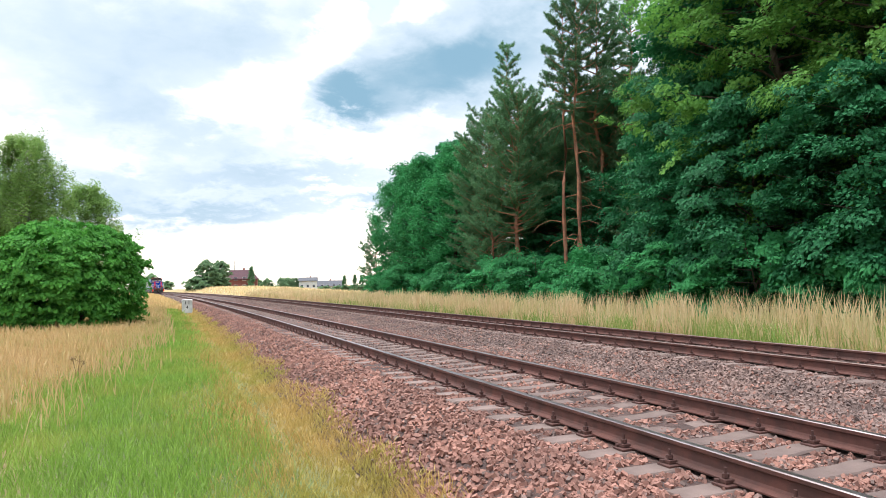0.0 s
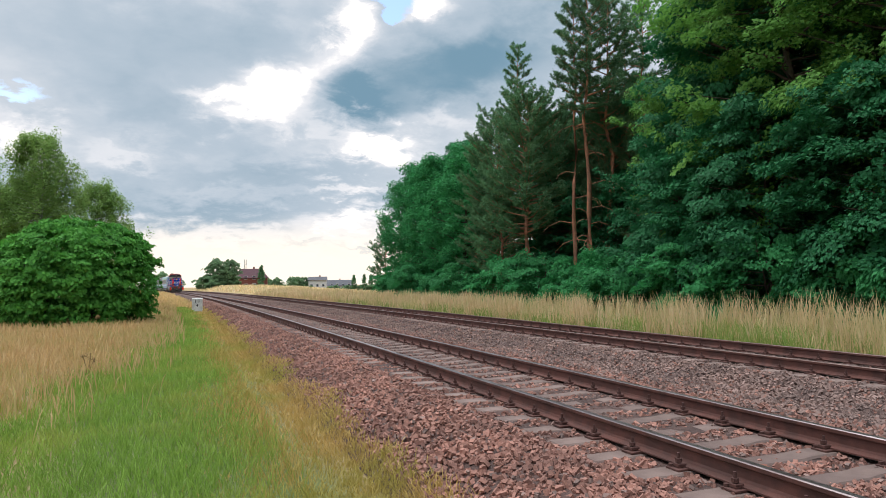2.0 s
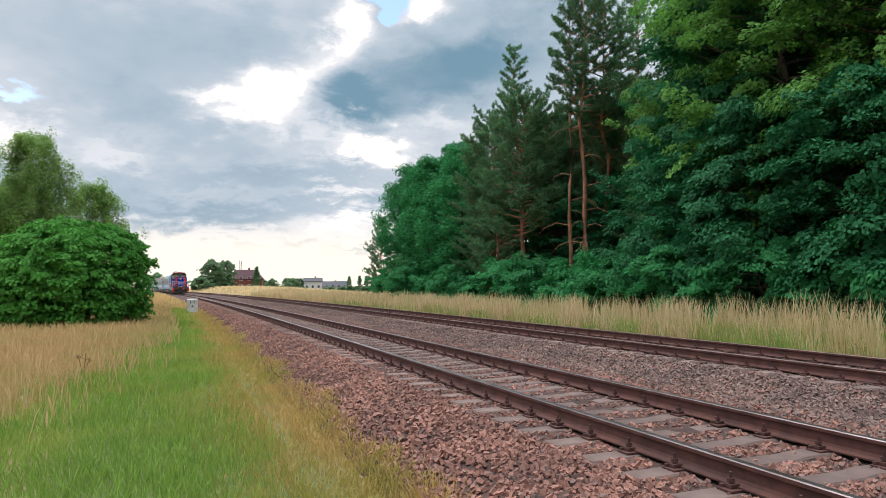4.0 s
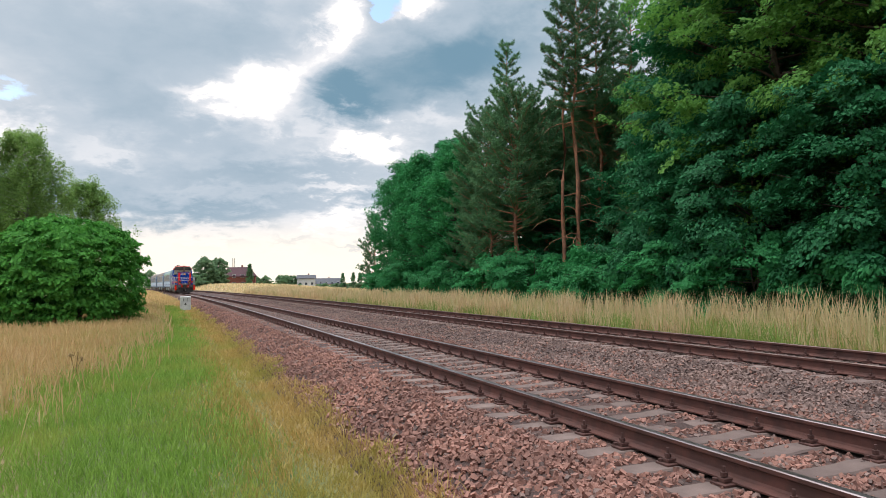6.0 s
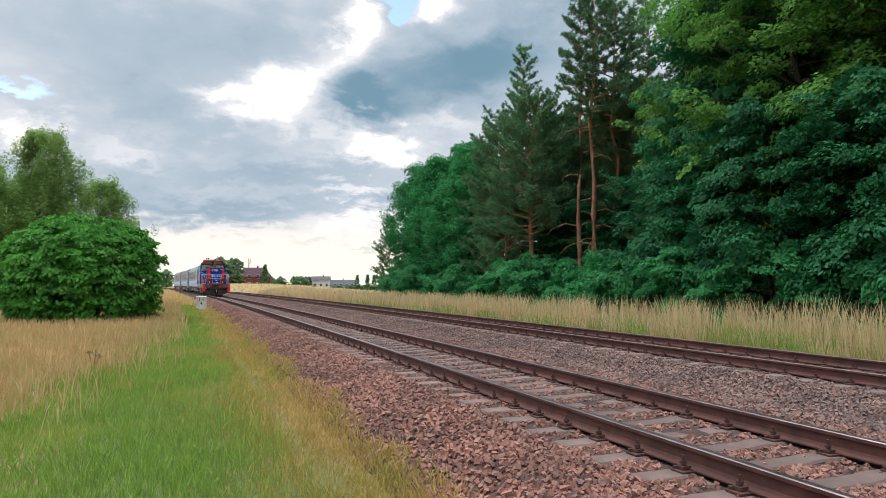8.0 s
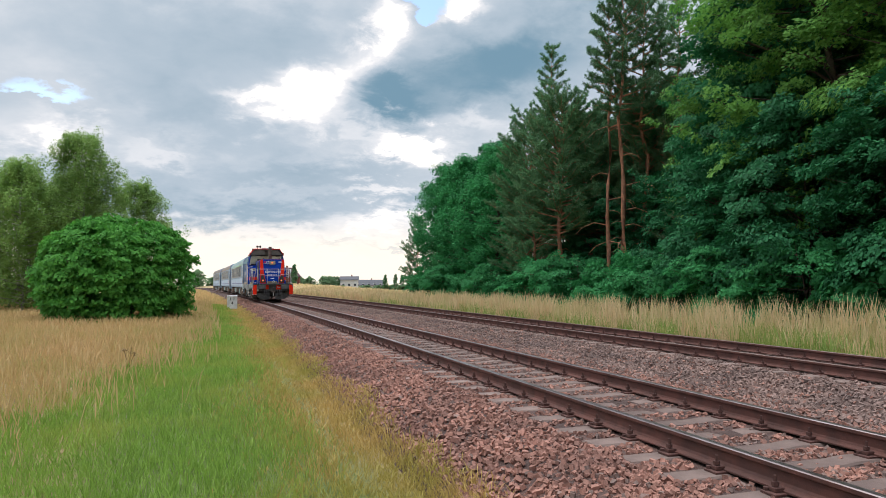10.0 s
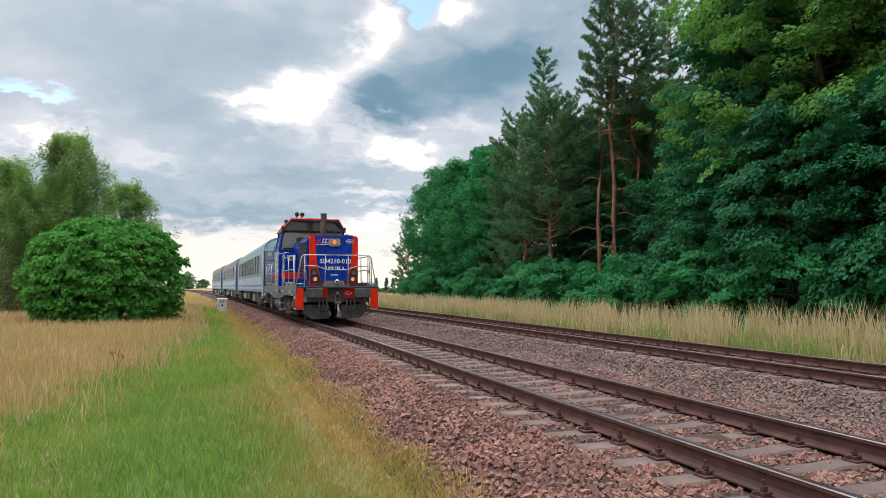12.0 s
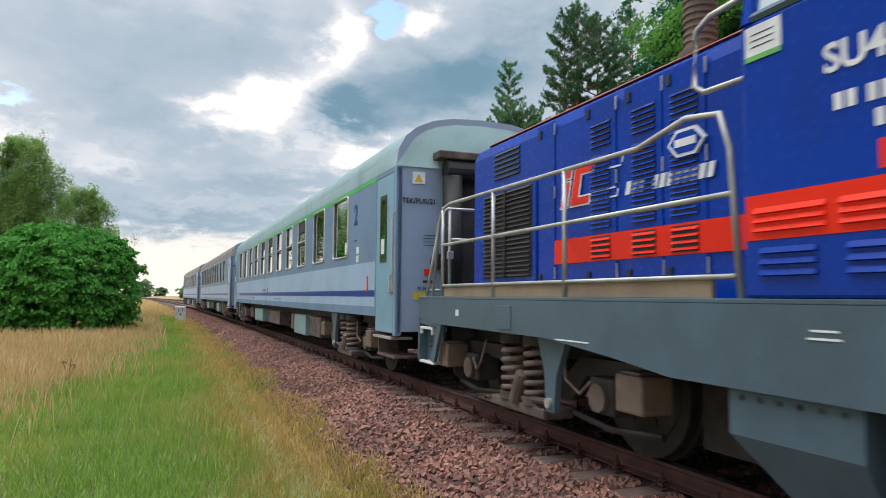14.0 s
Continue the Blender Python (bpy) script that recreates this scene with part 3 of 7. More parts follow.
def make_forest():
    kinds = {
        "maple_a": make_tree("broadleaf_tree", "dense green maple with foliage in layers down to the ground", 11, 15.5, 3.5, 0.05, LEAF_MAPLE, BARK, 60000, 0.08, 0.2, 78, low=0.85, tuft=0.23),
        "maple_b": make_tree("broadleaf_tree", "tall dense green maple at the forest's edge", 12, 18.5, 4.0, 0.06, LEAF_MAPLE, BARK, 62000, 0.085, 0.24, 84, low=0.8, tuft=0.22),
        "maple_c": make_tree("broadleaf_tree", "rounded dark green broadleaf tree at the forest's far end", 17, 13.4, 3.0, 0.05, LEAF_EDGE_SKYLIT, BARK, 40000, 0.088, 0.2, 70, low=0.85, squash=0.9, tuft=0.26, sprays=False),
        "maple_d": make_tree("broadleaf_tree", "young dense maple with low layered branches", 19, 8.6, 2.7, 0.04, LEAF_MAPLE, BARK, 36000, 0.08, 0.12, 60, low=0.9, tuft=0.25),
        "light_a": make_tree("broadleaf_tree", "tall lighter green oak at the forest's edge", 13, 19.5, 4.1, 0.1, LEAF_LIGHT_SUNLIT, BARK, 62000, 0.08, 0.25, 78, low=0.75, tuft=0.22),
        "pine_a": make_pine("tall scots pine with a reddish bare trunk and open crown", 14, 19.3, 0.58, 2.6, 0.20, 46, 16, 0.0, 0.45),
        "pine_b": make_pine("spreading pine with a crooked trunk and dead lower boughs", 15, 13.2, 0.36, 2.9, 0.19, 100, 14, -0.5, 0.16),
        "pine_t": make_pine("slim pine with a narrow sparse top", 24, 19.2, 0.66, 1.5, 0.15, 30, 8),
        "pine_c": make_pine("small dark pine with spreading low branches", 18, 9.0, 0.12, 2.3, 0.12, 60, 0),
        "shrub": make_tree("shrub", "low dense green shrub under the forest's edge", 16, 3.4, 2.1, 0.05, LEAF_EDGE_SKYLIT, BARK, 16000, 0.075, 0.06, 26, low=0.9, category="shrub", stems=3),
    }
    used = set()
    for kind, d, y, turn in FOREST_PLAN:
        x, y = forest_place(d, y)
        m = pose(x, y, ground_height(x, y) - 0.08, 0, 0, turn)
        if kind in used:
            copy_thing(kinds[kind], m)
        else:
            kinds[kind].matrix_world = m
            used.add(kind)


# kind, offset from the first track, way along the line, turn
FOREST_PLAN = [
    ("pine_c", 18.6, 79, 10), ("maple_c", 19.3, 71, 80), ("maple_c", 17.6, 63, 200), ("maple_c", 16.8, 58.5, 20), ("maple_a", 20.5, 60, 150), ("maple_c", 17.4, 53, 300),
    ("pine_b", 17.4, 46.5, 50), ("pine_b", 17.0, 40.4, 0), ("pine_t", 18.7, 46.0, 20), ("pine_b", 19.6, 43.5, 140), ("pine_c", 15.6, 42.5, 190), ("pine_c", 16.2, 46.0, 60),
    ("pine_b", 22.5, 42.0, 80), ("pine_b", 21.5, 38.5, 230), ("pine_b", 23.5, 36.0, 310), ("maple_d", 20.2, 41.0, 30), ("maple_d", 21.8, 36.2, 130), ("maple_d", 19.6, 46.5, 250), ("maple_a", 25.0, 39.0, 10), ("maple_a", 23.0, 47.0, 10),
    ("pine_a", 18.2, 36.0, 100), ("pine_t", 17.9, 37.2, 260), ("pine_a", 20.4, 37.4, 30), ("pine_t", 22.5, 38, 190), ("pine_t", 21.5, 34.5, 120), ("pine_c", 20.8, 33.0, 40),
    ("light_a", 20.4, 27.8, 60), ("maple_d", 16.2, 25.6, 300), ("maple_b", 18.8, 24.4, 20), ("light_a", 18.2, 20.4, 190), ("maple_d", 16.4, 22.4, 130), ("maple_d", 15.6, 19.8, 40), ("light_a", 18.9, 16.6, 270), ("maple_d", 15.7, 15.6, 110), ("maple_a", 17.4, 9.5, 120), ("maple_d", 15.8, 11.6, 200), ("maple_b", 22.0, 29.5, 250), ("maple_a", 20.8, 27.0, 160), ("maple_b", 25.5, 33.0, 20),
    ("maple_b", 19, 4.0, 60), ("light_a", 24, 12, 0), ("maple_a", 22.5, 22, 40), ("light_a", 23.5, 19.5, 110), ("maple_c", 24, 66, 30), ("maple_a", 26, 74, 110),
    ("maple_b", 30, 46, 200), ("maple_a", 29, 33, 20), ("maple_a", 31, 56, 320), ("light_a", 31, 25, 10), ("maple_a", 34, 66, 40), ("maple_b", 35, 38, 90), ("maple_a", 27, 52, 70), ("maple_a", 26.5, 41, 170),
    ("light_a", 21.5, 14.5, 200), ("maple_a", 18.4, 12.4, 75), ("maple_a", 22.0, 18.6, 15), ("maple_b", 27, 27, 15), ("maple_b", 26, 8, 15), ("maple_a", 20, -4, 0), ("maple_b", 19, -12, 40), ("light_a", 20, -22, 80),
    ("shrub", 15.4, 52, 10), ("shrub", 15.2, 46, 70), ("shrub", 15.5, 41, 150), ("shrub", 15.3, 37.0, 200), ("shrub", 16.0, 33, 260), ("shrub", 15.0, 28.5, 20),
    ("shrub", 15.2, 23, 90), ("shrub", 14.8, 19.5, 160), ("shrub", 15.0, 16, 220), ("shrub", 14.9, 12.5, 290), ("shrub", 15.4, 58, 120), ("shrub", 15.6, 65, 20), ("shrub", 19.3, 39, 80), ("shrub", 18.5, 43, 10),
    ("shrub", 22, 36, 40), ("shrub", 24, 40, 140), ("shrub", 21, 46, 240),
]
make_forest()

def make_bush():
    """A wide dome of leaves in overlapping shelves, on several low stems, with an open foot."""
    rng = np.random.default_rng(21)
    tree = thing("bush", "large rounded green leafy bush standing in dry grass", "bush")
    bm = bmesh.new()
    for k in range(7):
        a = k * 0.9 + rng.random()
        tube(bm, crooked(rng, (0.5 * math.cos(a), 0.5 * math.sin(a), 0), (2.4 * math.cos(a), 2.4 * math.sin(a), 3.2), 5, 0.1), [0.11, 0.09, 0.07, 0.05, 0.03, 0.015], 7)
    part("trunk", bm, BARK, tree, smooth=True)
    centres, radii = [], []
    for k in range(1250):
        a, u = rng.random() * math.tau, rng.uniform(-0.72, 1.0)
        ring = math.sqrt(max(1 - abs(u) ** 2.6, 0.0))
        r = (0.9 + 0.14 * rng.random() + 0.05 * math.sin(3 * a + 1)) if rng.random() < 0.72 else rng.uniform(0.3, 0.9)
        centres.append((3.2 * r * ring * math.cos(a), 3.2 * r * ring * math.sin(a), 2.15 + 2.75 * u * r))
        radii.append(rng.uniform(0.2, 0.42))
    verts, faces = leaf_points(rng, centres, radii, 62000, 0.085, 0.62, 0.5, (0, 0))
    verts[:, 2] = np.maximum(verts[:, 2], 0.25)
    array_mesh("crown", verts, faces, [LEAF_BUSH], tree)
    return tree


bush = make_bush()
stand(bush, -9.15, 35.5, 0)
birch = make_tree("birch_tree", "slender birch with loose drooping pale green foliage", 22, 11.9, 2.5, 0.1, LEAF_BIRCH, BARK_BIRCH, 56000, 0.062, 0.12, 130, low=0.95, squash=1.7, tuft=0.18, sprays=False)
stand(birch, -12.6, 50, 0)
small_birch = make_tree("birch_tree", "smaller pale green birch beside a taller one", 23, 9.4, 2.3, 0.08, LEAF_BIRCH, BARK_BIRCH, 44000, 0.062, 0.09, 120, low=0.95, squash=1.7, tuft=0.18, sprays=False)
stand(small_birch, -10.2, 55, 60)
copy_thing(small_birch, pose(-17.4, 52, -0.75, 0, 0, 220))
copy_thing(small_birch, pose(-15.6, 47, -0.6, 0, 0, 150))
copy_thing(small_birch, pose(-14.6, 54, -0.3, 0, 0, 300))


# ---- the train ----
def paint(name, base, rough=0.32, coat=0.4, dirt=0.25):
    """Vehicle paint: even colour, a little grime in patches and streaks, a glossy coat."""
    m = material(name, base, tuple(c * (1 - dirt) + 0.02 * dirt for c in base), 1.1, rough, coat=coat, spec=0.14, fine=0.12, bump_scale=25, contrast=(0.42, 0.72))
    return m


BLUE = paint("blue_paint", (0.001, 0.043, 0.36), 0.26, 0.0)
RED = paint("red_paint", (0.84, 0.030, 0.008), 0.34, 0.0)
ROOF_RED = paint("faded_red_paint", (0.36, 0.09, 0.08), 0.6, 0.0, 0.4)
GREY = paint("grey_paint", (0.088, 0.135, 0.172), 0.46, 0.1, 0.3)
DARK = material("dark_grime", (0.055, 0.050, 0.048), (0.03, 0.027, 0.025), 3, 0.7, 0.2, bump=0.003, bump_scale=40, fine=0.4)
UNDER = material("rusty_running_gear", (0.175, 0.13, 0.112), (0.08, 0.064, 0.058), 3, 0.75, 0.2, bump=0.003, bump_scale=40, fine=0.5)
SAND_BOX = material("brown_sand_box", (0.21, 0.145, 0.105), (0.13, 0.09, 0.07), 3, 0.8, bump=0.003, bump_scale=30, fine=0.4)
SPRING = material("dusty_spring", (0.22, 0.155, 0.13), (0.12, 0.09, 0.08), 4, 0.75, 0.1, fine=0.3)
WORN = material("worn_black", (0.105, 0.105, 0.105), (0.06, 0.06, 0.06), 4, 0.6, 0.1, bump=0.002, bump_scale=50, fine=0.35)
STEEL = material("bare_steel", (0.52, 0.51, 0.49), (0.40, 0.39, 0.37), 4, 0.45, 0.55, fine=0.15)
DUST = material("dusty_step_board", (0.32, 0.235, 0.155), (0.22, 0.165, 0.115), 2, 0.8, fine=0.3)
BLACK = material("black_rubber", (0.018, 0.018, 0.019), (0.03, 0.03, 0.03), 3, 0.55, fine=0.3)
LOUVRE = material("dark_louvre", (0.03, 0.032, 0.04), (0.05, 0.045, 0.042), 3, 0.5, 0.3, fine=0.3)
WHITE = material("white_lettering", (0.78, 0.79, 0.80), (0.66, 0.67, 0.69), 5, 0.5, fine=0.1)
GREEN_TAG = material("green_label", (0.15, 0.5, 0.12), None, 5, 0.5, fine=0.1)
YELLOW = material("yellow_label", (0.80, 0.55, 0.03), None, 5, 0.5, fine=0.1)
COACH_SIDE = paint("coach_grey_blue", (0.165, 0.26, 0.385), 0.45, 0.0, 0.18)
COACH_PALE = paint("coach_pale_blue", (0.33, 0.46, 0.61), 0.45, 0.0, 0.15)
COACH_DOOR = paint("coach_door_blue", (0.22, 0.39, 0.52), 0.34, 0.3, 0.15)
COACH_BLUE = paint("coach_dark_blue", (0.008, 0.04, 0.25), 0.35, 0.0)
COACH_GREEN = paint("coach_green", (0.06, 0.50, 0.07), 0.4, 0.2)
COACH_ROOF = paint("coach_roof", (0.25, 0.36, 0.37), 0.55, 0.05, 0.25)
COACH_ROOF_B = paint("coach_roof_brown", (0.25, 0.215, 0.19), 0.6, 0.0, 0.35)
COACH_END = paint("coach_end_grey", (0.30, 0.37, 0.50), 0.4, 0.1, 0.2)
INSIDE = material("dim_interior", (0.13, 0.13, 0.12), (0.08, 0.08, 0.075), 2, 0.8)
LAMP_ORANGE = lamp_material("lit_headlight", (1.0, 0.25, 0.07), 0.42)
LAMP_PALE = material("pale_lamp_glass", (0.34, 0.33, 0.27), (0.22, 0.22, 0.19), 6, 0.2, coat=0.5, fine=0.15)
CREAM = material("cream_lining", (0.80, 0.73, 0.60), (0.70, 0.63, 0.52), 2, 0.7)
LAMP_DARK = material("dark_lens", (0.05, 0.06, 0.07), None, 4, 0.15, coat=0.6)


def window_glass(name, tint, clear):
    """A pane: a mirror coat over a view of the inside, in shares fixed by Fresnel's law."""
    m = bpy.data.materials.new(name)
    m.use_nodes = True
    tr = m.node_tree
    gloss = tr.nodes.new("ShaderNodeBsdfGlossy")
    gloss.inputs["Roughness"].default_value = 0.02
    gloss.inputs["Color"].default_value = (0.72, 0.76, 0.76, 1)
    thru = tr.nodes.new("ShaderNodeBsdfTransparent")
    thru.inputs["Color"].default_value = (*tint, 1)
    mix = tr.nodes.new("ShaderNodeMixShader")
    fres = tr.nodes.new("ShaderNodeFresnel")
    fres.inputs[0].default_value = clear
    tr.links.new(fres.outputs[0], mix.inputs[0])
    tr.links.new(thru.outputs[0], mix.inputs[1])
    tr.links.new(gloss.outputs[0], mix.inputs[2])
    tr.links.new(mix.outputs[0], tr.nodes["Material Output"].inputs["Surface"])
    return m


GLASS_COACH = window_glass("coach_window", (0.16, 0.20, 0.17), 1.6)
GLASS_CAB = window_glass("cab_window", (0.88, 0.92, 0.90), 1.6)


def lettering(text, size, mat, parent, m, label=""):
    """Raised lettering in the built-in font; it reads along its own x axis."""
    cu = bpy.data.curves.new("lettering", "FONT")
    cu.body, cu.size, cu.extrude, cu.align_x, cu.align_y = text, size, 0.002, "CENTER", "CENTER"
    cu.offset = size * 0.022
    cu.materials.append(mat)
    ob = new("lettering", cu)
    ob.parent = parent
    ob.matrix_local = m
    if label:
        tagged(ob, label)
    return ob


def on_side(x, y, z):
    """A pose flat on the vehicle's camera side: text reads towards the front."""
    return Matrix(((0, 0, -1, x), (-1, 0, 0, y), (0, 1, 0, z), (0, 0, 0, 1)))


def on_front(x, y, z):
    return pose(x, y, z, 90, 0, 0)


def wheelset(y, r, parent):
    """Two wheels with tread and flange on an axle."""
    bm = bmesh.new()
    for s in (-1, 1):
        disc(bm, (s * 0.765, 0, 0), "x", r, 0.12, 36)
        disc(bm, (s * 0.70, 0, 0), "x", r + 0.03, 0.03, 36)
        disc(bm, (s * 0.83, 0, 0), "x", r * 0.78, 0.015, 28)
        disc(bm, (s * 0.88, 0, 0), "x", 0.12, 0.12, 16)
        for k in range(6):
            a = k * math.tau / 6
            disc(bm, (s * 0.842, math.cos(a) * r * 0.5, math.sin(a) * r * 0.5), "x", 0.05, 0.012, 10)
    disc(bm, (0, 0, 0), "x", 0.085, 1.7, 14)
    ob = part("wheelset", bm, DARK, parent, "two dark steel wheels on an axle")
    ob.matrix_local = pose(0, y, r)
    wheelsets.append((ob, y, r))
    return ob


wheelsets = []


def coil(bm, x, y, z0, z1, r, wire, turns):
    n = int(turns * 12)
    pts = [(x + r * math.cos(i * math.tau / 12), y + r * math.sin(i * math.tau / 12), z0 + (z1 - z0) * i / n) for i in range(n + 1)]
    return tube(bm, pts, wire, 6)


def bar(points, radius, parent, mat=None, name="handrail", label="", sides=8):
    return part(name, tube(bmesh.new(), points, radius, sides), mat or STEEL, parent, label, smooth=True)


def block(name, parent, mat, x0, x1, y0, y1, z0, z1, bevel=0.008, label=""):
    return part(name, box(bmesh.new(), x0, x1, y0, y1, z0, z1, bevel), mat, parent, label)


def louvres(parent, x, y0, y1, z0, z1, mat, step=0.05, panel=True, name="louvre_panel"):
    """A row of slanted slats standing proud of a side at x (the camera's side is -x)."""
    bm = bmesh.new()
    s = -1 if x < 0 else 1
    n = max(int((z1 - z0) / step), 2)
    if mat is not LOUVRE:
        # Near-black sheet puts the shade between body-coloured slats into colour.
        part("louvre_back", box(bmesh.new(), min(x, x + s * 0.003), max(x, x + s * 0.003), y0, y1, z0, z1, 0), LOUVRE, parent)
    for i in range(n):
        z = z0 + (i + 0.5) * (z1 - z0) / n
        prism(bm, [(x, z - step * 0.30), (x + s * 0.022, z - step * 0.30), (x + s * 0.006, z + step * 0.26), (x, z + step * 0.26)], "y", y0, y1)
    return part(name, bm, mat, parent)


def side_frame(parent, y0, y1):
    """The deep grey side sill, cut away over the bogies."""
    for s in (-1, 1):
        bm = bmesh.new()
        lower = [(y0, 1.27), (y0, 1.05), (y0 + 0.75, 0.93), (y0 + 2.0, 0.95), (y0 + 3.7, 0.95), (y0 + 4.2, 0.86), (y0 + 5.3, 0.80), (y0 + 5.8, 0.78),
                 (y1 - 4.9, 0.79), (y1 - 4.3, 0.86), (y1 - 3.3, 0.95), (y1 - 0.55, 0.97), (y1, 1.05), (y1, 1.27)]
        prism(bm, lower, "x", s * 1.44, s * 1.5)
        part("side_sill", bm, GREY, parent, "grey painted side sill with stencilled marks")


def bogie(parent, yc, wb, inner=1, name="bogie"):
    """Frame, axle boxes, coil springs, brake rods."""
    b = part(name, box(bmesh.new(), -0.98, 0.98, yc - 0.35, yc + 0.35, 0.42, 0.72, 0.02), DARK, parent, "dark dusty bogie with coil springs")
    for s in (-1, 1):
        bm = bmesh.new()
        prism(bm, [(yc - wb / 2 - 0.55, 0.66), (yc - wb / 2 - 0.55, 0.78), (yc - 0.75, 0.78), (yc - 0.55, 0.62), (yc + 0.55, 0.62), (yc + 0.75, 0.78),
                   (yc + wb / 2 + 0.55, 0.78), (yc + wb / 2 + 0.55, 0.66), (yc + wb / 2 - 0.45, 0.62), (yc + 0.6, 0.38), (yc - 0.6, 0.38), (yc - wb / 2 + 0.45, 0.62)],
              "x", s * 0.98, s * 1.1)
        part("bogie_frame", bm, DARK, b)
        for a in (-1, 1):
            ya = yc + a * wb / 2
            part("axle_box", box(bmesh.new(), min(s * 0.98, s * 1.26), max(s * 0.98, s * 1.26), ya - 0.17, ya + 0.17, 0.36, 0.66, 0.03), DARK, b)
            part("axle_cover", disc(bmesh.new(), (s * 1.28, ya, 0.5), "x", 0.115, 0.05, 16), UNDER, b)
            part("sand_box", box(bmesh.new(), min(s * 1.12, s * 1.4), max(s * 1.12, s * 1.4), ya + a * 0.55 - 0.16, ya + a * 0.55 + 0.16, 0.46, 0.74, 0.02), SAND_BOX, b)
            part("sand_box_lid", box(bmesh.new(), min(s * 1.16, s * 1.38), max(s * 1.16, s * 1.38), ya + a * 0.55 - 0.11, ya + a * 0.55 + 0.11, 0.742, 0.765, 0.006), UNDER, b)
            part("brake_rod", tube(bmesh.new(), [(s * 1.12, ya - 0.6, 0.28), (s * 1.16, ya, 0.24), (s * 1.12, ya + 0.6, 0.28)], 0.028, 6), DARK, b)
            part("pipe", tube(bmesh.new(), [(s * 1.3, ya - a * 0.5, 0.84), (s * 1.33, ya - a * 0.42, 0.6), (s * 1.3, ya - a * 0.25, 0.5), (s * 1.28, ya - a * 0.1, 0.62)], 0.014, 6), SPRING, b)
        for off in (-0.24, 0.24):
            part("spring", coil(bmesh.new(), s * 1.22, yc + off, 0.36, 0.86, 0.135, 0.03, 5.5), SPRING, b, "dusty coil spring", smooth=True)
            part("spring_seat", disc(bmesh.new(), (s * 1.22, yc + off, 0.33), "z", 0.17, 0.07, 18), UNDER, b)
            part("spring_cap", disc(bmesh.new(), (s * 1.22, yc + off, 0.90), "z", 0.165, 0.10, 18), DARK, b)
        part("spring_plank", box(bmesh.new(), min(s * 1.05, s * 1.36), max(s * 1.05, s * 1.36), yc - 0.55, yc + 0.55, 0.2, 0.3, 0.02), UNDER, b)
        part("damper", tube(bmesh.new(), [(s * 1.36, yc + 0.0, 0.3), (s * 1.36, yc - 0.14, 0.58)], 0.065, 10), SPRING, b)
        part("hanger", prism(bmesh.new(), [(yc + inner * 0.48, 0.97), (yc + inner * 1.0, 0.97), (yc + inner * 0.82, 0.62), (yc + inner * 0.78, 0.3), (yc + inner * 0.64, 0.3), (yc + inner * 0.62, 0.62)], "x", s * 1.36 - 0.03, s * 1.36 + 0.03), GREY, b)
        part("hanger_pin", disc(bmesh.new(), (s * 1.40, yc + inner * 0.71, 0.38), "x", 0.045, 0.04, 12), STEEL, b)
        part("brake_link", tube(bmesh.new(), [(s * 1.33, yc + inner * 0.1, 0.34), (s * 1.35, yc + inner * 0.71, 0.38)], 0.03, 8), UNDER, b)
    return b


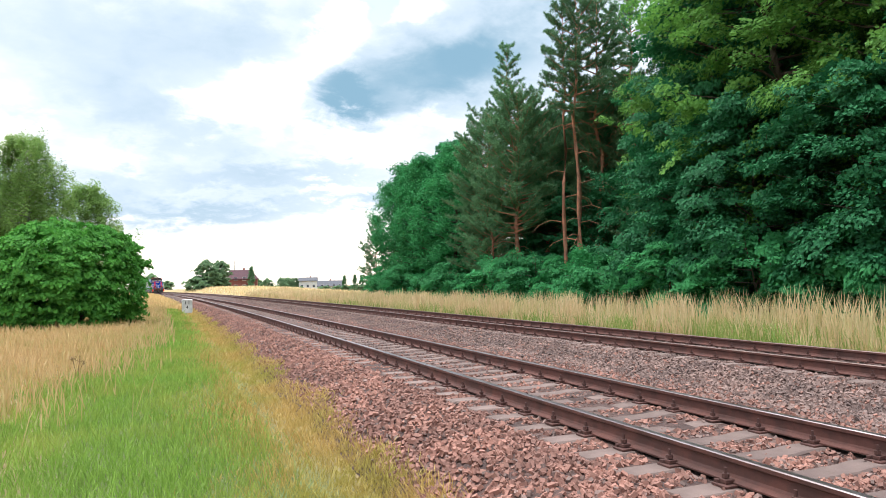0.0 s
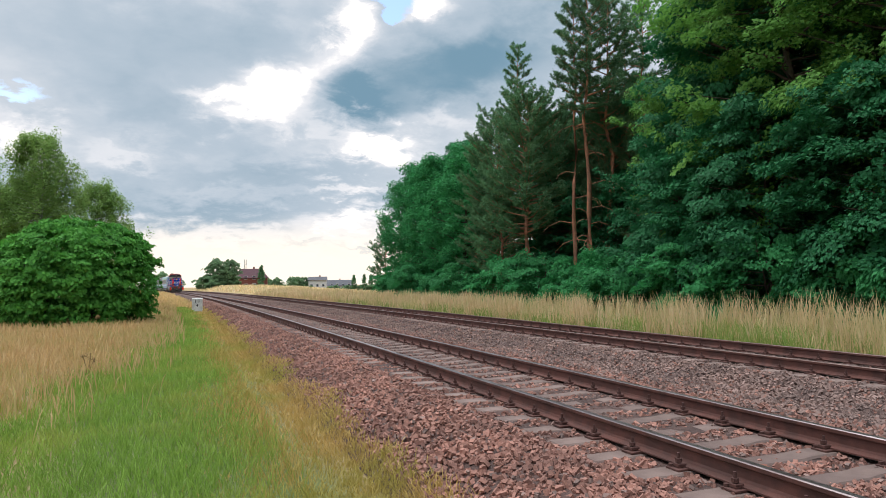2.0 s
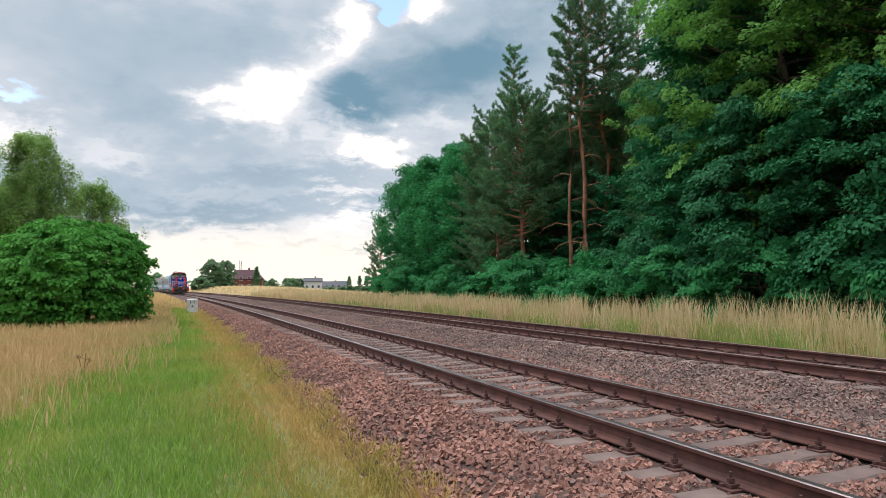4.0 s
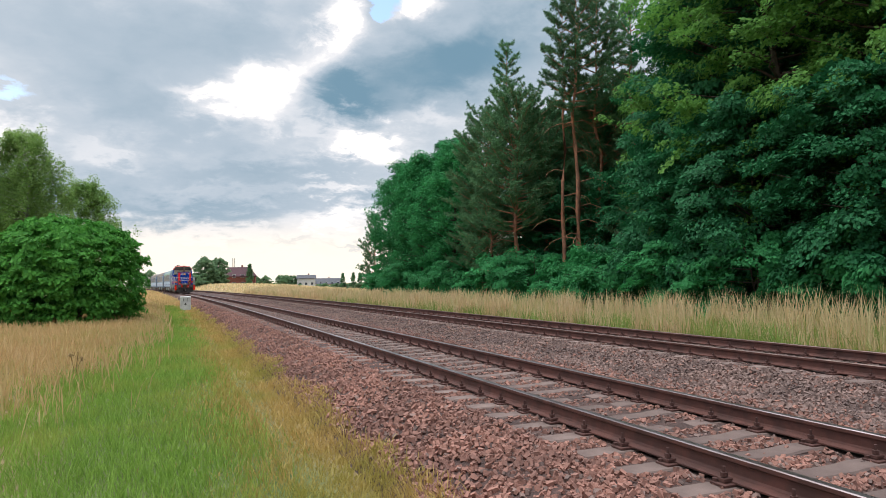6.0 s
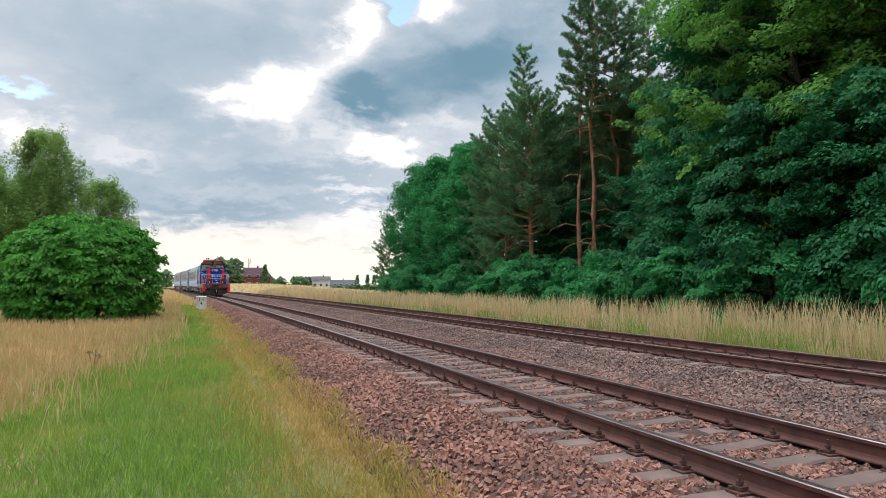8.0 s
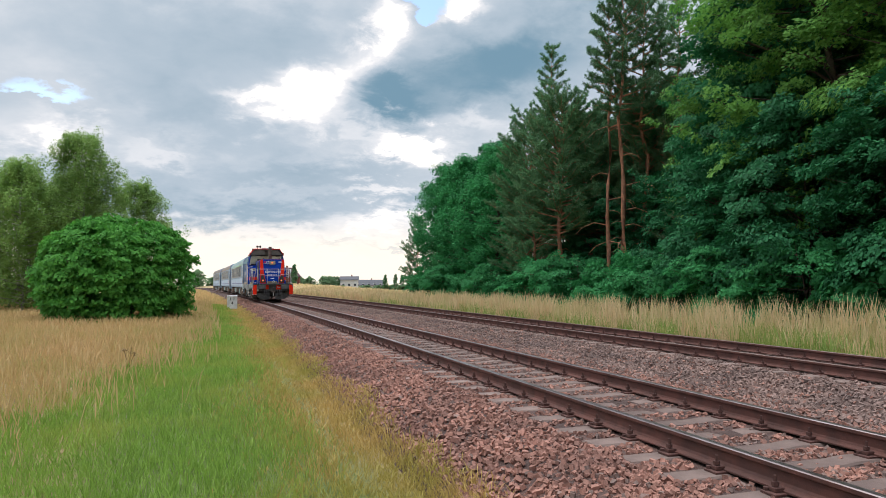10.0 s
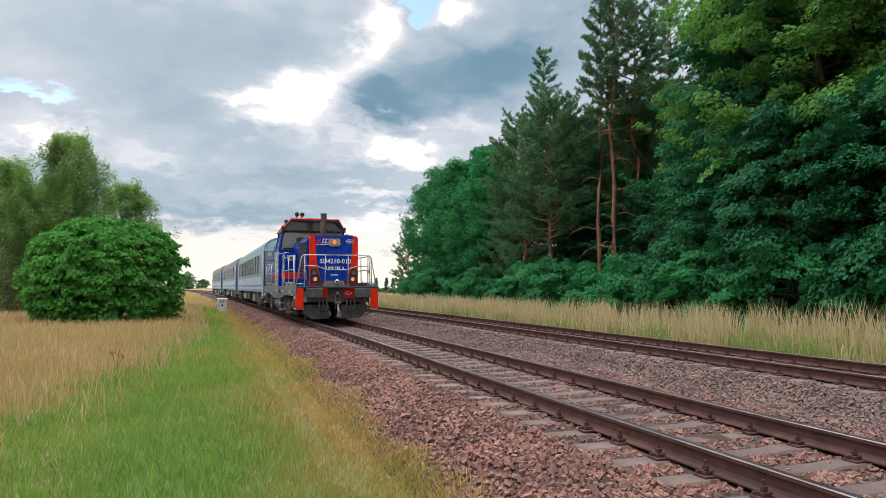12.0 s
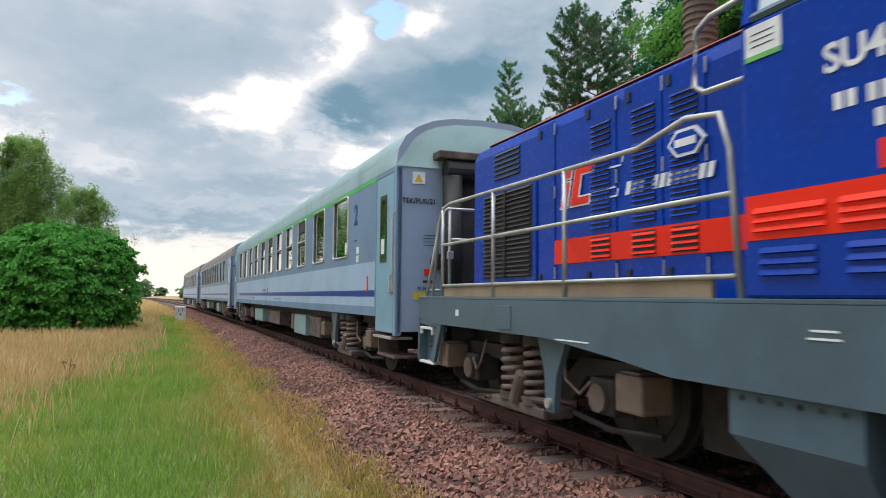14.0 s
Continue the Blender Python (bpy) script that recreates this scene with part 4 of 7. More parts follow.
def front_gear(parent, y, s, corner):
    """Buffers, coupling, hoses, ploughs at one end; s = -1 looks forward."""
    for x in (-0.875, 0.875):
        b = part("buffer", box(bmesh.new(), x - 0.3, x + 0.3, min(y, y - s * 0.05), max(y, y - s * 0.05), 0.89, 1.22, 0.02), WORN, parent, "black rectangular buffer")
        part("buffer_shank", disc(bmesh.new(), (x, y - s * 0.3, 1.05), "y", 0.12, 0.5, 18), DARK, b)
        part("buffer_base", box(bmesh.new(), x - 0.2, x + 0.2, min(y - s * 0.5, y - s * 0.56), max(y - s * 0.5, y - s * 0.56), 0.86, 1.22, 0.01), DARK, b)
    beam = block("buffer_beam", parent, WORN, -1.25, 1.25, min(y - s * 0.56, y - s * 0.75), max(y - s * 0.56, y - s * 0.75), 0.72, 1.24)
    yb = y - s * 0.56
    for x0, x1 in ((-1.5, -1.22), (1.22, 1.5)):
        part("corner_plate", box(bmesh.new(), x0, x1, min(y - s * 0.2, y - s * 0.26), max(y - s * 0.2, y - s * 0.26), 0.49, 1.22, 0.006), corner, parent, "painted corner plate")
    for x0, x1 in ((-0.52, -0.3), (0.27, 0.66)):
        part("red_plate", box(bmesh.new(), x0, x1, min(yb, yb + s * 0.05), max(yb, yb + s * 0.05), 0.84, 1.23, 0.006), RED, parent)
    # maker's plate, left unlettered
    bm = bmesh.new()
    disc(bm, (0, 0, 0), "y", 0.12, 0.012, 28)
    bmesh.ops.transform(bm, matrix=Matrix.Translation((0.46, yb + s * 0.056, 1.06)) @ Matrix.Diagonal((1, 1, 0.55, 1)), verts=bm.verts)
    part("oval_plate", bm, WHITE, parent)
    bm = bmesh.new()
    disc(bm, (0, 0, 0), "y", 0.10, 0.012, 28)
    bmesh.ops.transform(bm, matrix=Matrix.Translation((0.46, yb + s * 0.060, 1.06)) @ Matrix.Diagonal((1, 1, 0.45, 1)), verts=bm.verts)
    part("oval_plate_field", bm, RED, parent)
    hook = part("draw_hook", tube(bmesh.new(), [(0, yb, 1.03), (0, yb + s * 0.3, 1.05), (0, yb + s * 0.4, 0.99), (0, yb + s * 0.36, 0.92)], 0.05, 8), WORN, parent, smooth=True)
    for x in (-0.07, 0.07):
        part("coupling_link", tube(bmesh.new(), [(x, yb + s * 0.3, 1.0), (x * 1.3, yb + s * 0.38, 0.7), (x * 1.2, yb + s * 0.36, 0.5)], 0.022, 6), UNDER, hook)
    part("coupling_screw", tube(bmesh.new(), [(-0.12, yb + s * 0.37, 0.70), (0.12, yb + s * 0.37, 0.70)], 0.045, 10), UNDER, hook)
    part("coupling_handle", tube(bmesh.new(), [(0, yb + s * 0.37, 0.7), (0.03, yb + s * 0.38, 0.40)], [0.02, 0.05], 8), STEEL, hook)
    for x in (-0.62, -0.48, -0.36, 0.36, 0.5, 0.64):
        part("brake_hose", tube(bmesh.new(), [(x, yb, 0.86), (x, yb + s * 0.16, 0.84), (x * 1.03, yb + s * 0.22, 0.6), (x * 0.93, yb + s * 0.2, 0.38), (x * 0.8, yb + s * 0.05, 0.4)], 0.028, 8),
             WORN, parent, "black rubber brake hose", smooth=True)
        part("hose_cock", tube(bmesh.new(), [(x - 0.05, yb + s * 0.08, 0.86), (x + 0.05, yb + s * 0.08, 0.86)], 0.03, 8), UNDER, parent)
    part("control_cable", tube(bmesh.new(), [(1.1, yb, 1.0), (1.2, yb + s * 0.2, 0.6), (1.15, yb + s * 0.22, 0.3), (0.95, yb + s * 0.2, 0.2), (1.25, yb + s * 0.2, 0.32), (1.32, yb, 0.8)], 0.018, 6), BLACK, parent, smooth=True)
    part("cable_socket", box(bmesh.new(), -1.2, -1.06, min(yb, yb + s * 0.1), max(yb, yb + s * 0.1), 0.72, 1.1, 0.02), STEEL, parent)
    for x0, x1, lean in ((-1.18, -0.22, 1), (0.22, 1.18, -1)):
        bm = bmesh.new()
        yp = yb - s * 0.08
        out, inn = (x0, x1) if lean > 0 else (x1, x0)
        prism(bm, [(out, 0.62), (inn, 0.62), (inn, 0.12), (out + lean * 0.3, 0.10), (out, 0.36)], "y", min(yp, yp - s * 0.03), max(yp, yp - s * 0.03))
        part("snow_plough", bm, WORN, parent, "dark grey steel rail guard plate")


def make_locomotive():
    loco = thing("locomotive", "blue and red diesel locomotive with grey frame and steel handrails", "locomotive")
    y0, y1 = 0.2, 13.42
    # frame and deck
    deck = block("deck", loco, GREY, -1.5, 1.5, y0, y1, 1.27, 1.30, 0.006)
    block("main_frame", loco, DARK, -0.95, 0.95, y0 + 0.5, y1 - 0.5, 0.72, 1.268)
    side_frame(loco, y0, y1)
    for yf in (y0, y1):
        block("end_plate", loco, DARK, -1.43, 1.43, yf if yf == y0 else yf - 0.03, yf + 0.03 if yf == y0 else yf, 1.225, 1.268)
    for s in (-1, 1):
        for a, b, w in ((y0 + 0.02, y0 + 0.75, 1), (y1 - 0.75, y1 - 0.02, -1)):
            lo = a if w > 0 else b
            leg = prism(bmesh.new(), [(lo + w * 0.44, 0.50), (lo + w * 0.54, 0.50), (lo + w * 0.76, 0.95), (lo + w * 0.76, 1.1), (lo, 1.1), (lo, 0.96), (lo + w * 0.60, 0.93)], "x", s * 1.47 - 0.02, s * 1.47 + 0.02)
            part("step_side", leg, GREY, loco)

            def step_piece(name, x0, x1, from_end, to_end, z0, z1, mat):
                ya, yb = lo + w * from_end, lo + w * to_end
                return part(name, box(bmesh.new(), min(s * x0, s * x1), max(s * x0, s * x1), min(ya, yb), max(ya, yb), z0, z1, 0.004), mat, loco)

            step_piece("step_back", 1.36, 1.39, 0.0, 0.60, 0.50, 1.1, GREY)
            step_piece("step_tread", 1.2, 1.46, 0.0, 0.52, 0.47, 0.50, STEEL)
            step_piece("step_edge", 1.46, 1.49, 0.0, 0.52, 0.468, 0.502, WHITE)
            step_piece("step_tread", 1.392, 1.47, 0.08, 0.50, 0.895, 0.92, STEEL)
            step_piece("step_edge", 1.472, 1.505, 0.08, 0.50, 0.892, 0.925, WHITE)
            for at in (0.08, 0.47):
                step_piece("step_lip", 1.472, 1.505, at, at + 0.03, 0.83, 0.892, WHITE)
            # Dark strips on the uncut back plate imitate the shade within slots.
            for z in (0.66, 0.72):
                step_piece("step_slot", 1.388, 1.396, 0.16, 0.30, z, z + 0.025, DARK)
    # tank and battery boxes between the bogies
    for s in (-1, 1):
        for a, b in ((5.55, 6.95), (7.18, 8.04)):
            bm = bmesh.new()
            prism(bm, [(s * 1.46, 0.80), (s * 1.46, 0.52), (s * 1.30, 0.20), (s * 0.8, 0.20), (s * 0.8, 0.80)], "y", a, b)
            for v in bm.verts:      # the outer end slants inwards below
                if v.co.z < 0.4:
                    v.co.y += (0.30 if abs(v.co.y - a) < 0.01 else 0.0) if a < 6 else (-0.30 if abs(v.co.y - b) < 0.01 else 0.0)
            part("fuel_tank_panel", bm, GREY, loco, "grey tank side panel with bolts")
            for i in range(6):
                part("bolt", disc(bmesh.new(), (s * 1.465, a + 0.1 + i * (b - a - 0.2) / 5, 0.74), "x", 0.016, 0.014, 8), DARK, loco)
        for z in (0.33, 0.6, 0.88):
            part("step", box(bmesh.new(), min(s * 1.34, s * 1.53), max(s * 1.34, s * 1.53), 5.05, 5.48, z - 0.015, z + 0.015, 0.004), STEEL, loco)
        part("step_recess", box(bmesh.new(), min(s * 1.2, s * 1.36), max(s * 1.2, s * 1.36), 5.0, 5.5, 0.25, 0.95, 0.004), DARK, loco)
        # Flat dark plate on the sill; its colour imitates the shade in a cut-out.
        part("cut_out_recess", box(bmesh.new(), min(s * 1.495, s * 1.506), max(s * 1.495, s * 1.506), 5.3, 5.62, 1.0, 1.16, 0.003), DARK, loco)
    block("tank_middle", loco, DARK, -0.9, 0.9, 5.4, 8.9, 0.22, 0.8)
    for yc, inner in ((3.82, 1), (10.95, -1)):
        bogie(loco, yc, 2.6, inner)
    front_gear(loco, 0.0, -1, RED)
    front_gear(loco, 13.62, 1, GREY)

    # front hood with its bevelled nose
    hood = part("hood", hood_mesh(1.02, 6.15, -1), BLUE, loco, "blue engine hood with grilles and doors")
    rear = part("rear_hood", hood_mesh(7.86, 13.0, 1), BLUE, loco, "blue rear hood with louvred doors")
    for h, a, b in ((hood, 1.25, 6.1), (rear, 7.95, 12.8)):
        part("hood_top", prism(bmesh.new(), [(-0.80, 3.195), (0.80, 3.195), (0.74, 3.235), (-0.74, 3.235)], "y", a, b), ROOF_RED, h, "faded red hood roof")
    # red nose flashes: wide above, tapering beside the lamps
    for s in (-1, 1):
        bm = bmesh.new()
        prism(bm, [(s * 0.905, 1.33), (s * 0.905, 3.05), (s * 0.86, 3.17), (s * 0.72, 3.19), (s * 0.64, 2.2), (s * 0.60, 1.95), (s * 0.42, 1.33)], "y", 0.985, 1.03)
        part("nose_flash", bm, RED, hood, "red vertical stripe on the nose")
        part("nose_edge", prism(bmesh.new(), [(1.03, 1.33), (1.03, 3.02), (1.08, 3.14), (1.14, 3.14), (1.09, 2.2), (1.05, 1.33)], "x", s * 0.902 - 0.012, s * 0.902 + 0.012), RED, hood)
        bm = bmesh.new()
        prism(bm, [(s * 0.87, 1.40), (s * 0.87, 1.92), (s * 0.66, 1.98), (s * 0.45, 1.40)], "y", 0.955, 1.0)
        case = part("headlight_case", bm, BLACK, hood, "black headlight housing")
        part("headlight", disc(bmesh.new(), (s * 0.70, 0.948, 1.56), "y", 0.066, 0.03, 24), LAMP_ORANGE, case, "lit round orange-white headlight")
        part("headlight_rim", disc(bmesh.new(), (s * 0.70, 0.956, 1.56), "y", 0.095, 0.03, 24), LAMP_DARK, case)
        part("tail_light", disc(bmesh.new(), (s * 0.74, 0.95, 1.79), "y", 0.085, 0.03, 24), LAMP_DARK, case, "unlit dark tail light")
    bm = bmesh.new()
    prism(bm, [(-0.23, 3.09), (0.23, 3.09), (0.27, 2.84), (0.16, 2.77), (-0.16, 2.77), (-0.27, 2.84)], "y", 0.972, 1.0)
    part("top_lamp_rim", bm, BLACK, hood)
    bm = bmesh.new()
    prism(bm, [(-0.205, 3.07), (0.205, 3.07), (0.24, 2.85), (0.145, 2.79), (-0.145, 2.79), (-0.24, 2.85)], "y", 0.957, 0.99)
    case = part("top_lamp_case", bm, LAMP_PALE, hood, "pale glass housing of the top headlight")
    part("top_headlight", disc(bmesh.new(), (0, 0.948, 2.94), "y", 0.07, 0.03, 24), LAMP_ORANGE, case, "lit round orange top headlight")
    part("nose_door", box(bmesh.new(), -0.29, 0.27, 0.982, 1.0, 1.45, 2.68, 0.008), BLUE, hood)
    part("door_latch", box(bmesh.new(), 0.20, 0.26, 0.965, 0.985, 2.35, 2.40, 0.004), DARK, hood)
    part("nose_shelf", prism(bmesh.new(), [(-0.42, 1.31), (0.42, 1.31), (0.36, 1.50), (-0.36, 1.50)], "y", 0.95, 1.0), DUST, hood)
    bm = bmesh.new()
    bmesh.ops.create_uvsphere(bm, u_segments=20, v_segments=12, radius=0.085, matrix=Matrix.Translation((0.10, 0.90, 1.47)))
    cam_ball = part("dome_camera", bm, WHITE, hood, "white dome camera", smooth=True)
    part("dome_lens", disc(bmesh.new(), (0.10, 0.82, 1.46), "y", 0.045, 0.02, 16), BLACK, cam_ball)
    lettering("SU4210-010", 0.235, WHITE, hood, on_front(0.05, 0.972, 2.22), "white painted lettering")
    for x in (-0.30, -0.19, -0.12, -0.05, 0.06, 0.13, 0.20, 0.34):
        part("number_bar", box(bmesh.new(), x - 0.024, x + 0.024, 0.972, 0.982, 1.945, 2.03, 0.0), WHITE, hood)
    part("maker_bar", box(bmesh.new(), -0.12, 0.16, 0.974, 0.982, 1.70, 1.74, 0.0), WHITE, hood)
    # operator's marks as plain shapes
    def slant(name, mat, x, z0, z1, w):
        return part(name, prism(bmesh.new(), [(x, z0), (x + w, z0), (x + w + 0.3 * (z1 - z0), z1), (x + 0.3 * (z1 - z0), z1)], "y", 0.968, 0.984), mat, hood)

    slant("logo_mark", RED, -0.66, 2.90, 3.01, 0.045)
    slant("logo_mark", RED, -0.625, 3.03, 3.06, 0.045)
    for i, x in enumerate((-0.58, -0.46, -0.35)):
        mat = RED if i == 0 else WHITE
        slant("logo_mark", mat, x, 2.90, 3.06, 0.028)
        slant("logo_mark", mat, x + 0.028, 2.90, 2.922, 0.07)
        slant("logo_mark", mat, x + 0.07, 3.038, 3.06, 0.07)
    for i in range(12):
        if i != 3:
            slant("logo_letter_bar", WHITE, -0.68 + i * 0.036, 2.83, 2.865, 0.024)
    bm = bmesh.new()
    prism(bm, [(0.44, 2.98), (0.50, 3.05), (0.68, 3.05), (0.74, 2.98), (0.68, 2.91), (0.50, 2.91)], "y", 0.972, 0.984)
    badge = part("badge", bm, WHITE, hood)
    bm = bmesh.new()
    prism(bm, [(0.47, 2.98), (0.51, 3.03), (0.67, 3.03), (0.71, 2.98), (0.67, 2.93), (0.51, 2.93)], "y", 0.968, 0.975)
    part("badge_field", bm, BLUE, badge)
    part("badge_bar", box(bmesh.new(), 0.53, 0.65, 0.962, 0.97, 2.955, 3.005, 0), WHITE, badge)

    # radiator grille, doors and louvres on both sides
    for s in (-1, 1):
        x = s * 0.90
        fr = part("grille_frame", box(bmesh.new(), min(x, x + s * 0.06), max(x, x + s * 0.06), 1.30, 3.26, 1.52, 3.08, 0.015), BLUE, hood)
        g = part("radiator_grille", box(bmesh.new(), min(x + s * 0.05, x + s * 0.064), max(x + s * 0.05, x + s * 0.064), 1.42, 3.14, 1.70, 3.0, 0.003), DARK, hood, "dark radiator grille with horizontal slats")
        for i in range(24):
            z = 1.73 + i * 0.054
            part("slat", prism(bmesh.new(), [(x + s * 0.064, z - 0.018), (x + s * 0.092, z - 0.012), (x + s * 0.07, z + 0.014), (x + s * 0.064, z + 0.014)], "y", 1.44, 3.12), LOUVRE, g)
        for a in (3.36, 3.86):
            d = part("hood_door", box(bmesh.new(), min(x, x + s * 0.012), max(x, x + s * 0.012), a, a + 0.46, 1.42, 3.06, 0.006), BLUE, hood)
            for z0, z1 in ((2.52, 2.86), (1.95, 2.44)):
                louvres(d, x + s * 0.012, a + 0.08, a + 0.38, z0, z1, LOUVRE)
            part("band", box(bmesh.new(), min(x + s * 0.012, x + s * 0.016), max(x + s * 0.012, x + s * 0.016), a - 0.01, a + 0.47, 1.62, 1.87, 0.0), RED, d, "red band")
            louvres(d, x + s * 0.017, a + 0.08, a + 0.38, 1.63, 1.86, RED, 0.042)
            part("latch", box(bmesh.new(), min(x, x + s * 0.03), max(x, x + s * 0.03), a + 0.03, a + 0.07, 2.9, 2.99, 0.004), DARK, d)
            part("hinge", box(bmesh.new(), min(x, x + s * 0.025), max(x, x + s * 0.025), a - 0.02, a, 2.0, 2.1, 0.003), STEEL, d)
        part("red_step", box(bmesh.new(), min(x, x + s * 0.01), max(x, x + s * 0.01), 3.28, 3.36, 1.62, 1.87, 0), RED, hood)
        # rear hood: doors with louvres, a large grille, the band and the operator's mark
        for a, b, lo, hi in ((8.81, 9.28, 8.41, 9.29), (9.30, 9.80, 9.29, 9.86), (9.92, 10.42, 9.86, 10.46), (10.97, 11.33, 0, 0)):
            d = part("hood_door", box(bmesh.new(), min(x, x + s * 0.012), max(x, x + s * 0.012), a, b, 1.42, 3.10, 0.006), BLUE, rear)
            if hi:
                part("band", box(bmesh.new(), min(x + s * 0.012, x + s * 0.016), max(x + s * 0.012, x + s * 0.016), lo, hi, 1.63, 1.87, 0.0), RED, d, "red band")
                for z0, z1, mat in ((2.66, 2.90, BLUE), (1.92, 2.60, BLUE), (1.65, 1.85, RED)):
                    louvres(d, x + s * (0.012 if mat is BLUE else 0.016), a + 0.08, a + 0.38, z0, z1, mat, 0.042)
            for z0, z1 in ((2.96, 3.05), (1.46, 1.54)):
                part("latch", box(bmesh.new(), min(x, x + s * 0.028), max(x, x + s * 0.028), b - 0.10, b - 0.05, z0, z1, 0.004), BLACK, d)
            for z in (1.48, 2.3, 2.95):
                part("hinge", tube(bmesh.new(), [(x + s * 0.016, a - 0.012, z), (x + s * 0.016, a - 0.012, z + 0.12)], 0.009, 6), STEEL, d)
        part("band", box(bmesh.new(), min(x, x + s * 0.013), max(x, x + s * 0.013), 10.46, 10.97, 1.63, 1.87, 0.0), RED, rear, "red band")
        part("grille_frame", box(bmesh.new(), min(x, x + s * 0.035), max(x, x + s * 0.035), 11.32, 12.72, 1.45, 2.60, 0.012), BLUE, rear)
        g = part("rear_grille", box(bmesh.new(), min(x + s * 0.03, x + s * 0.04), max(x + s * 0.03, x + s * 0.04), 11.40, 12.62, 1.52, 2.52, 0.0), DARK, rear, "brown-black slatted grille")
        for i in range(20):
            z = 1.545 + i * 0.05
            part("slat", prism(bmesh.new(), [(x + s * 0.04, z - 0.016), (x + s * 0.065, z - 0.01), (x + s * 0.045, z + 0.014), (x + s * 0.04, z + 0.014)], "y", 11.42, 12.60), LOUVRE, g)
        part("grille_bar", box(bmesh.new(), min(x + s * 0.04, x + s * 0.07), max(x + s * 0.04, x + s * 0.07), 11.99, 12.03, 1.52, 2.52, 0.0), DARK, g)
        louvres(rear, x, 11.75, 12.4, 2.68, 3.02, LOUVRE, 0.055)
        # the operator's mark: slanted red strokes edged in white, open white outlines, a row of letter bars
        xo = x + s * 0.013

        def stroke(name, mat, proud, y, z0, z1, w, lean=0.28):
            """A slanted bar that leans towards the front as it rises."""
            return part(name, prism(bmesh.new(), [(y, z0), (y - w, z0), (y - w - lean * (z1 - z0), z1), (y - lean * (z1 - z0), z1)], "x", min(xo, xo + s * proud), max(xo, xo + s * proud)), mat, rear)

        for y, z0, z1, w in ((10.84, 2.18, 2.42, 0.11), (10.765, 2.46, 2.54, 0.11), (10.66, 2.18, 2.54, 0.11), (10.55, 2.18, 2.25, 0.20), (10.47, 2.47, 2.54, 0.20)):
            stroke("logo_edge", WHITE, 0.004, y + 0.018, z0 - 0.015, z1 + 0.015, w + 0.036)
            stroke("logo_mark", RED, 0.008, y, z0, z1, w)
        for y, z0, z1, w in ((10.33, 2.18, 2.195, 0.42), (10.25, 2.535, 2.55, 0.46), (9.91, 2.18, 2.25, 0.015), (9.83, 2.47, 2.55, 0.015), (10.20, 2.44, 2.455, 0.36), (10.28, 2.26, 2.275, 0.36)):
            stroke("logo_outline", WHITE, 0.006, y, z0, z1, w)
        for i in range(12):
            if i != 3:
                stroke("logo_letter_bar", WHITE, 0.007, 9.78 - i * 0.089, 2.175, 2.285, 0.062)
        for rim, mat, proud in ((0.0, WHITE, 0.026), (0.025, BLUE, 0.030)):
            part("badge", prism(bmesh.new(), [(9.20 - rim * 1.2, 2.475), (9.10 - rim * 0.6, 2.58 - rim), (8.89 + rim * 0.6, 2.58 - rim), (8.79 + rim * 1.2, 2.475), (8.89 + rim * 0.6, 2.37 + rim), (9.10 - rim * 0.6, 2.37 + rim)],
                                "x", min(xo, xo + s * proud), max(xo, xo + s * proud)), mat, rear)
        part("badge_bar", box(bmesh.new(), min(xo, xo + s * 0.034), max(xo, xo + s * 0.034), 8.88, 9.11, 2.445, 2.505, 0), WHITE, rear)

    # exhaust stack, horns, roof boxes
    bm = bmesh.new()
    disc(bm, (0.12, 4.2, 3.76), "z", 0.125, 1.12, 24)
    disc(bm, (0.12, 4.2, 4.31), "z", 0.135, 0.04, 24)
    part("exhaust_pipe", bm, UNDER, loco, "tall grey-brown exhaust pipe", smooth=False)
    bm = bmesh.new()
    disc(bm, (-0.60, 9.2, 3.80), "z", 0.12, 1.2, 24)
    stack = part("rear_stack", bm, SPRING, loco, "ribbed brown stack on the rear hood")
    part("stack_foot", disc(bmesh.new(), (-0.60, 9.2, 3.24), "z", 0.17, 0.06, 24), SPRING, stack)
    for i in range(20):
        part("rib", disc(bmesh.new(), (-0.60, 9.2, 3.30 + i * 0.056), "z", 0.132, 0.026, 24), SPRING, stack)
    for y in (1.75, 2.5, 4.4):
        for s in (-1, 1):
            part("lifting_lug", box(bmesh.new(), s * 0.62 - 0.05, s * 0.62 + 0.05, y - 0.06, y + 0.06, 3.22, 3.30, 0.01), DARK, loco)
    part("roof_box", box(bmesh.new(), -0.85, -0.35, 4.75, 5.5, 3.22, 3.36, 0.02), DARK, loco)
    make_cab(loco)

    # side compartments ahead of the cab, walkway boards
    for s in (-1, 1):
        x = s * 1.42
        c = part("side_locker", box(bmesh.new(), min(s * 0.9, x), max(s * 0.9, x), 4.42, 5.62, 1.30, 2.64, 0.02), BLUE, loco, "blue side locker with a red band")
        part("band", box(bmesh.new(), min(x, x + s * 0.004), max(x, x + s * 0.004), 4.44, 5.60, 1.61, 1.87, 0.0), RED, c)
        part("band_front", box(bmesh.new(), min(s * 0.92, s * 1.40), max(s * 0.92, s * 1.40), 4.416, 4.42, 1.61, 1.87, 0.0), RED, c)
        part("vent", box(bmesh.new(), min(x, x + s * 0.008), max(x, x + s * 0.008), 5.22, 5.54, 2.34, 2.47, 0.0), UNDER, c)
        part("notice", box(bmesh.new(), min(x, x + s * 0.005), max(x, x + s * 0.005), 4.92, 5.2, 1.96, 2.18, 0.0), WHITE, c)
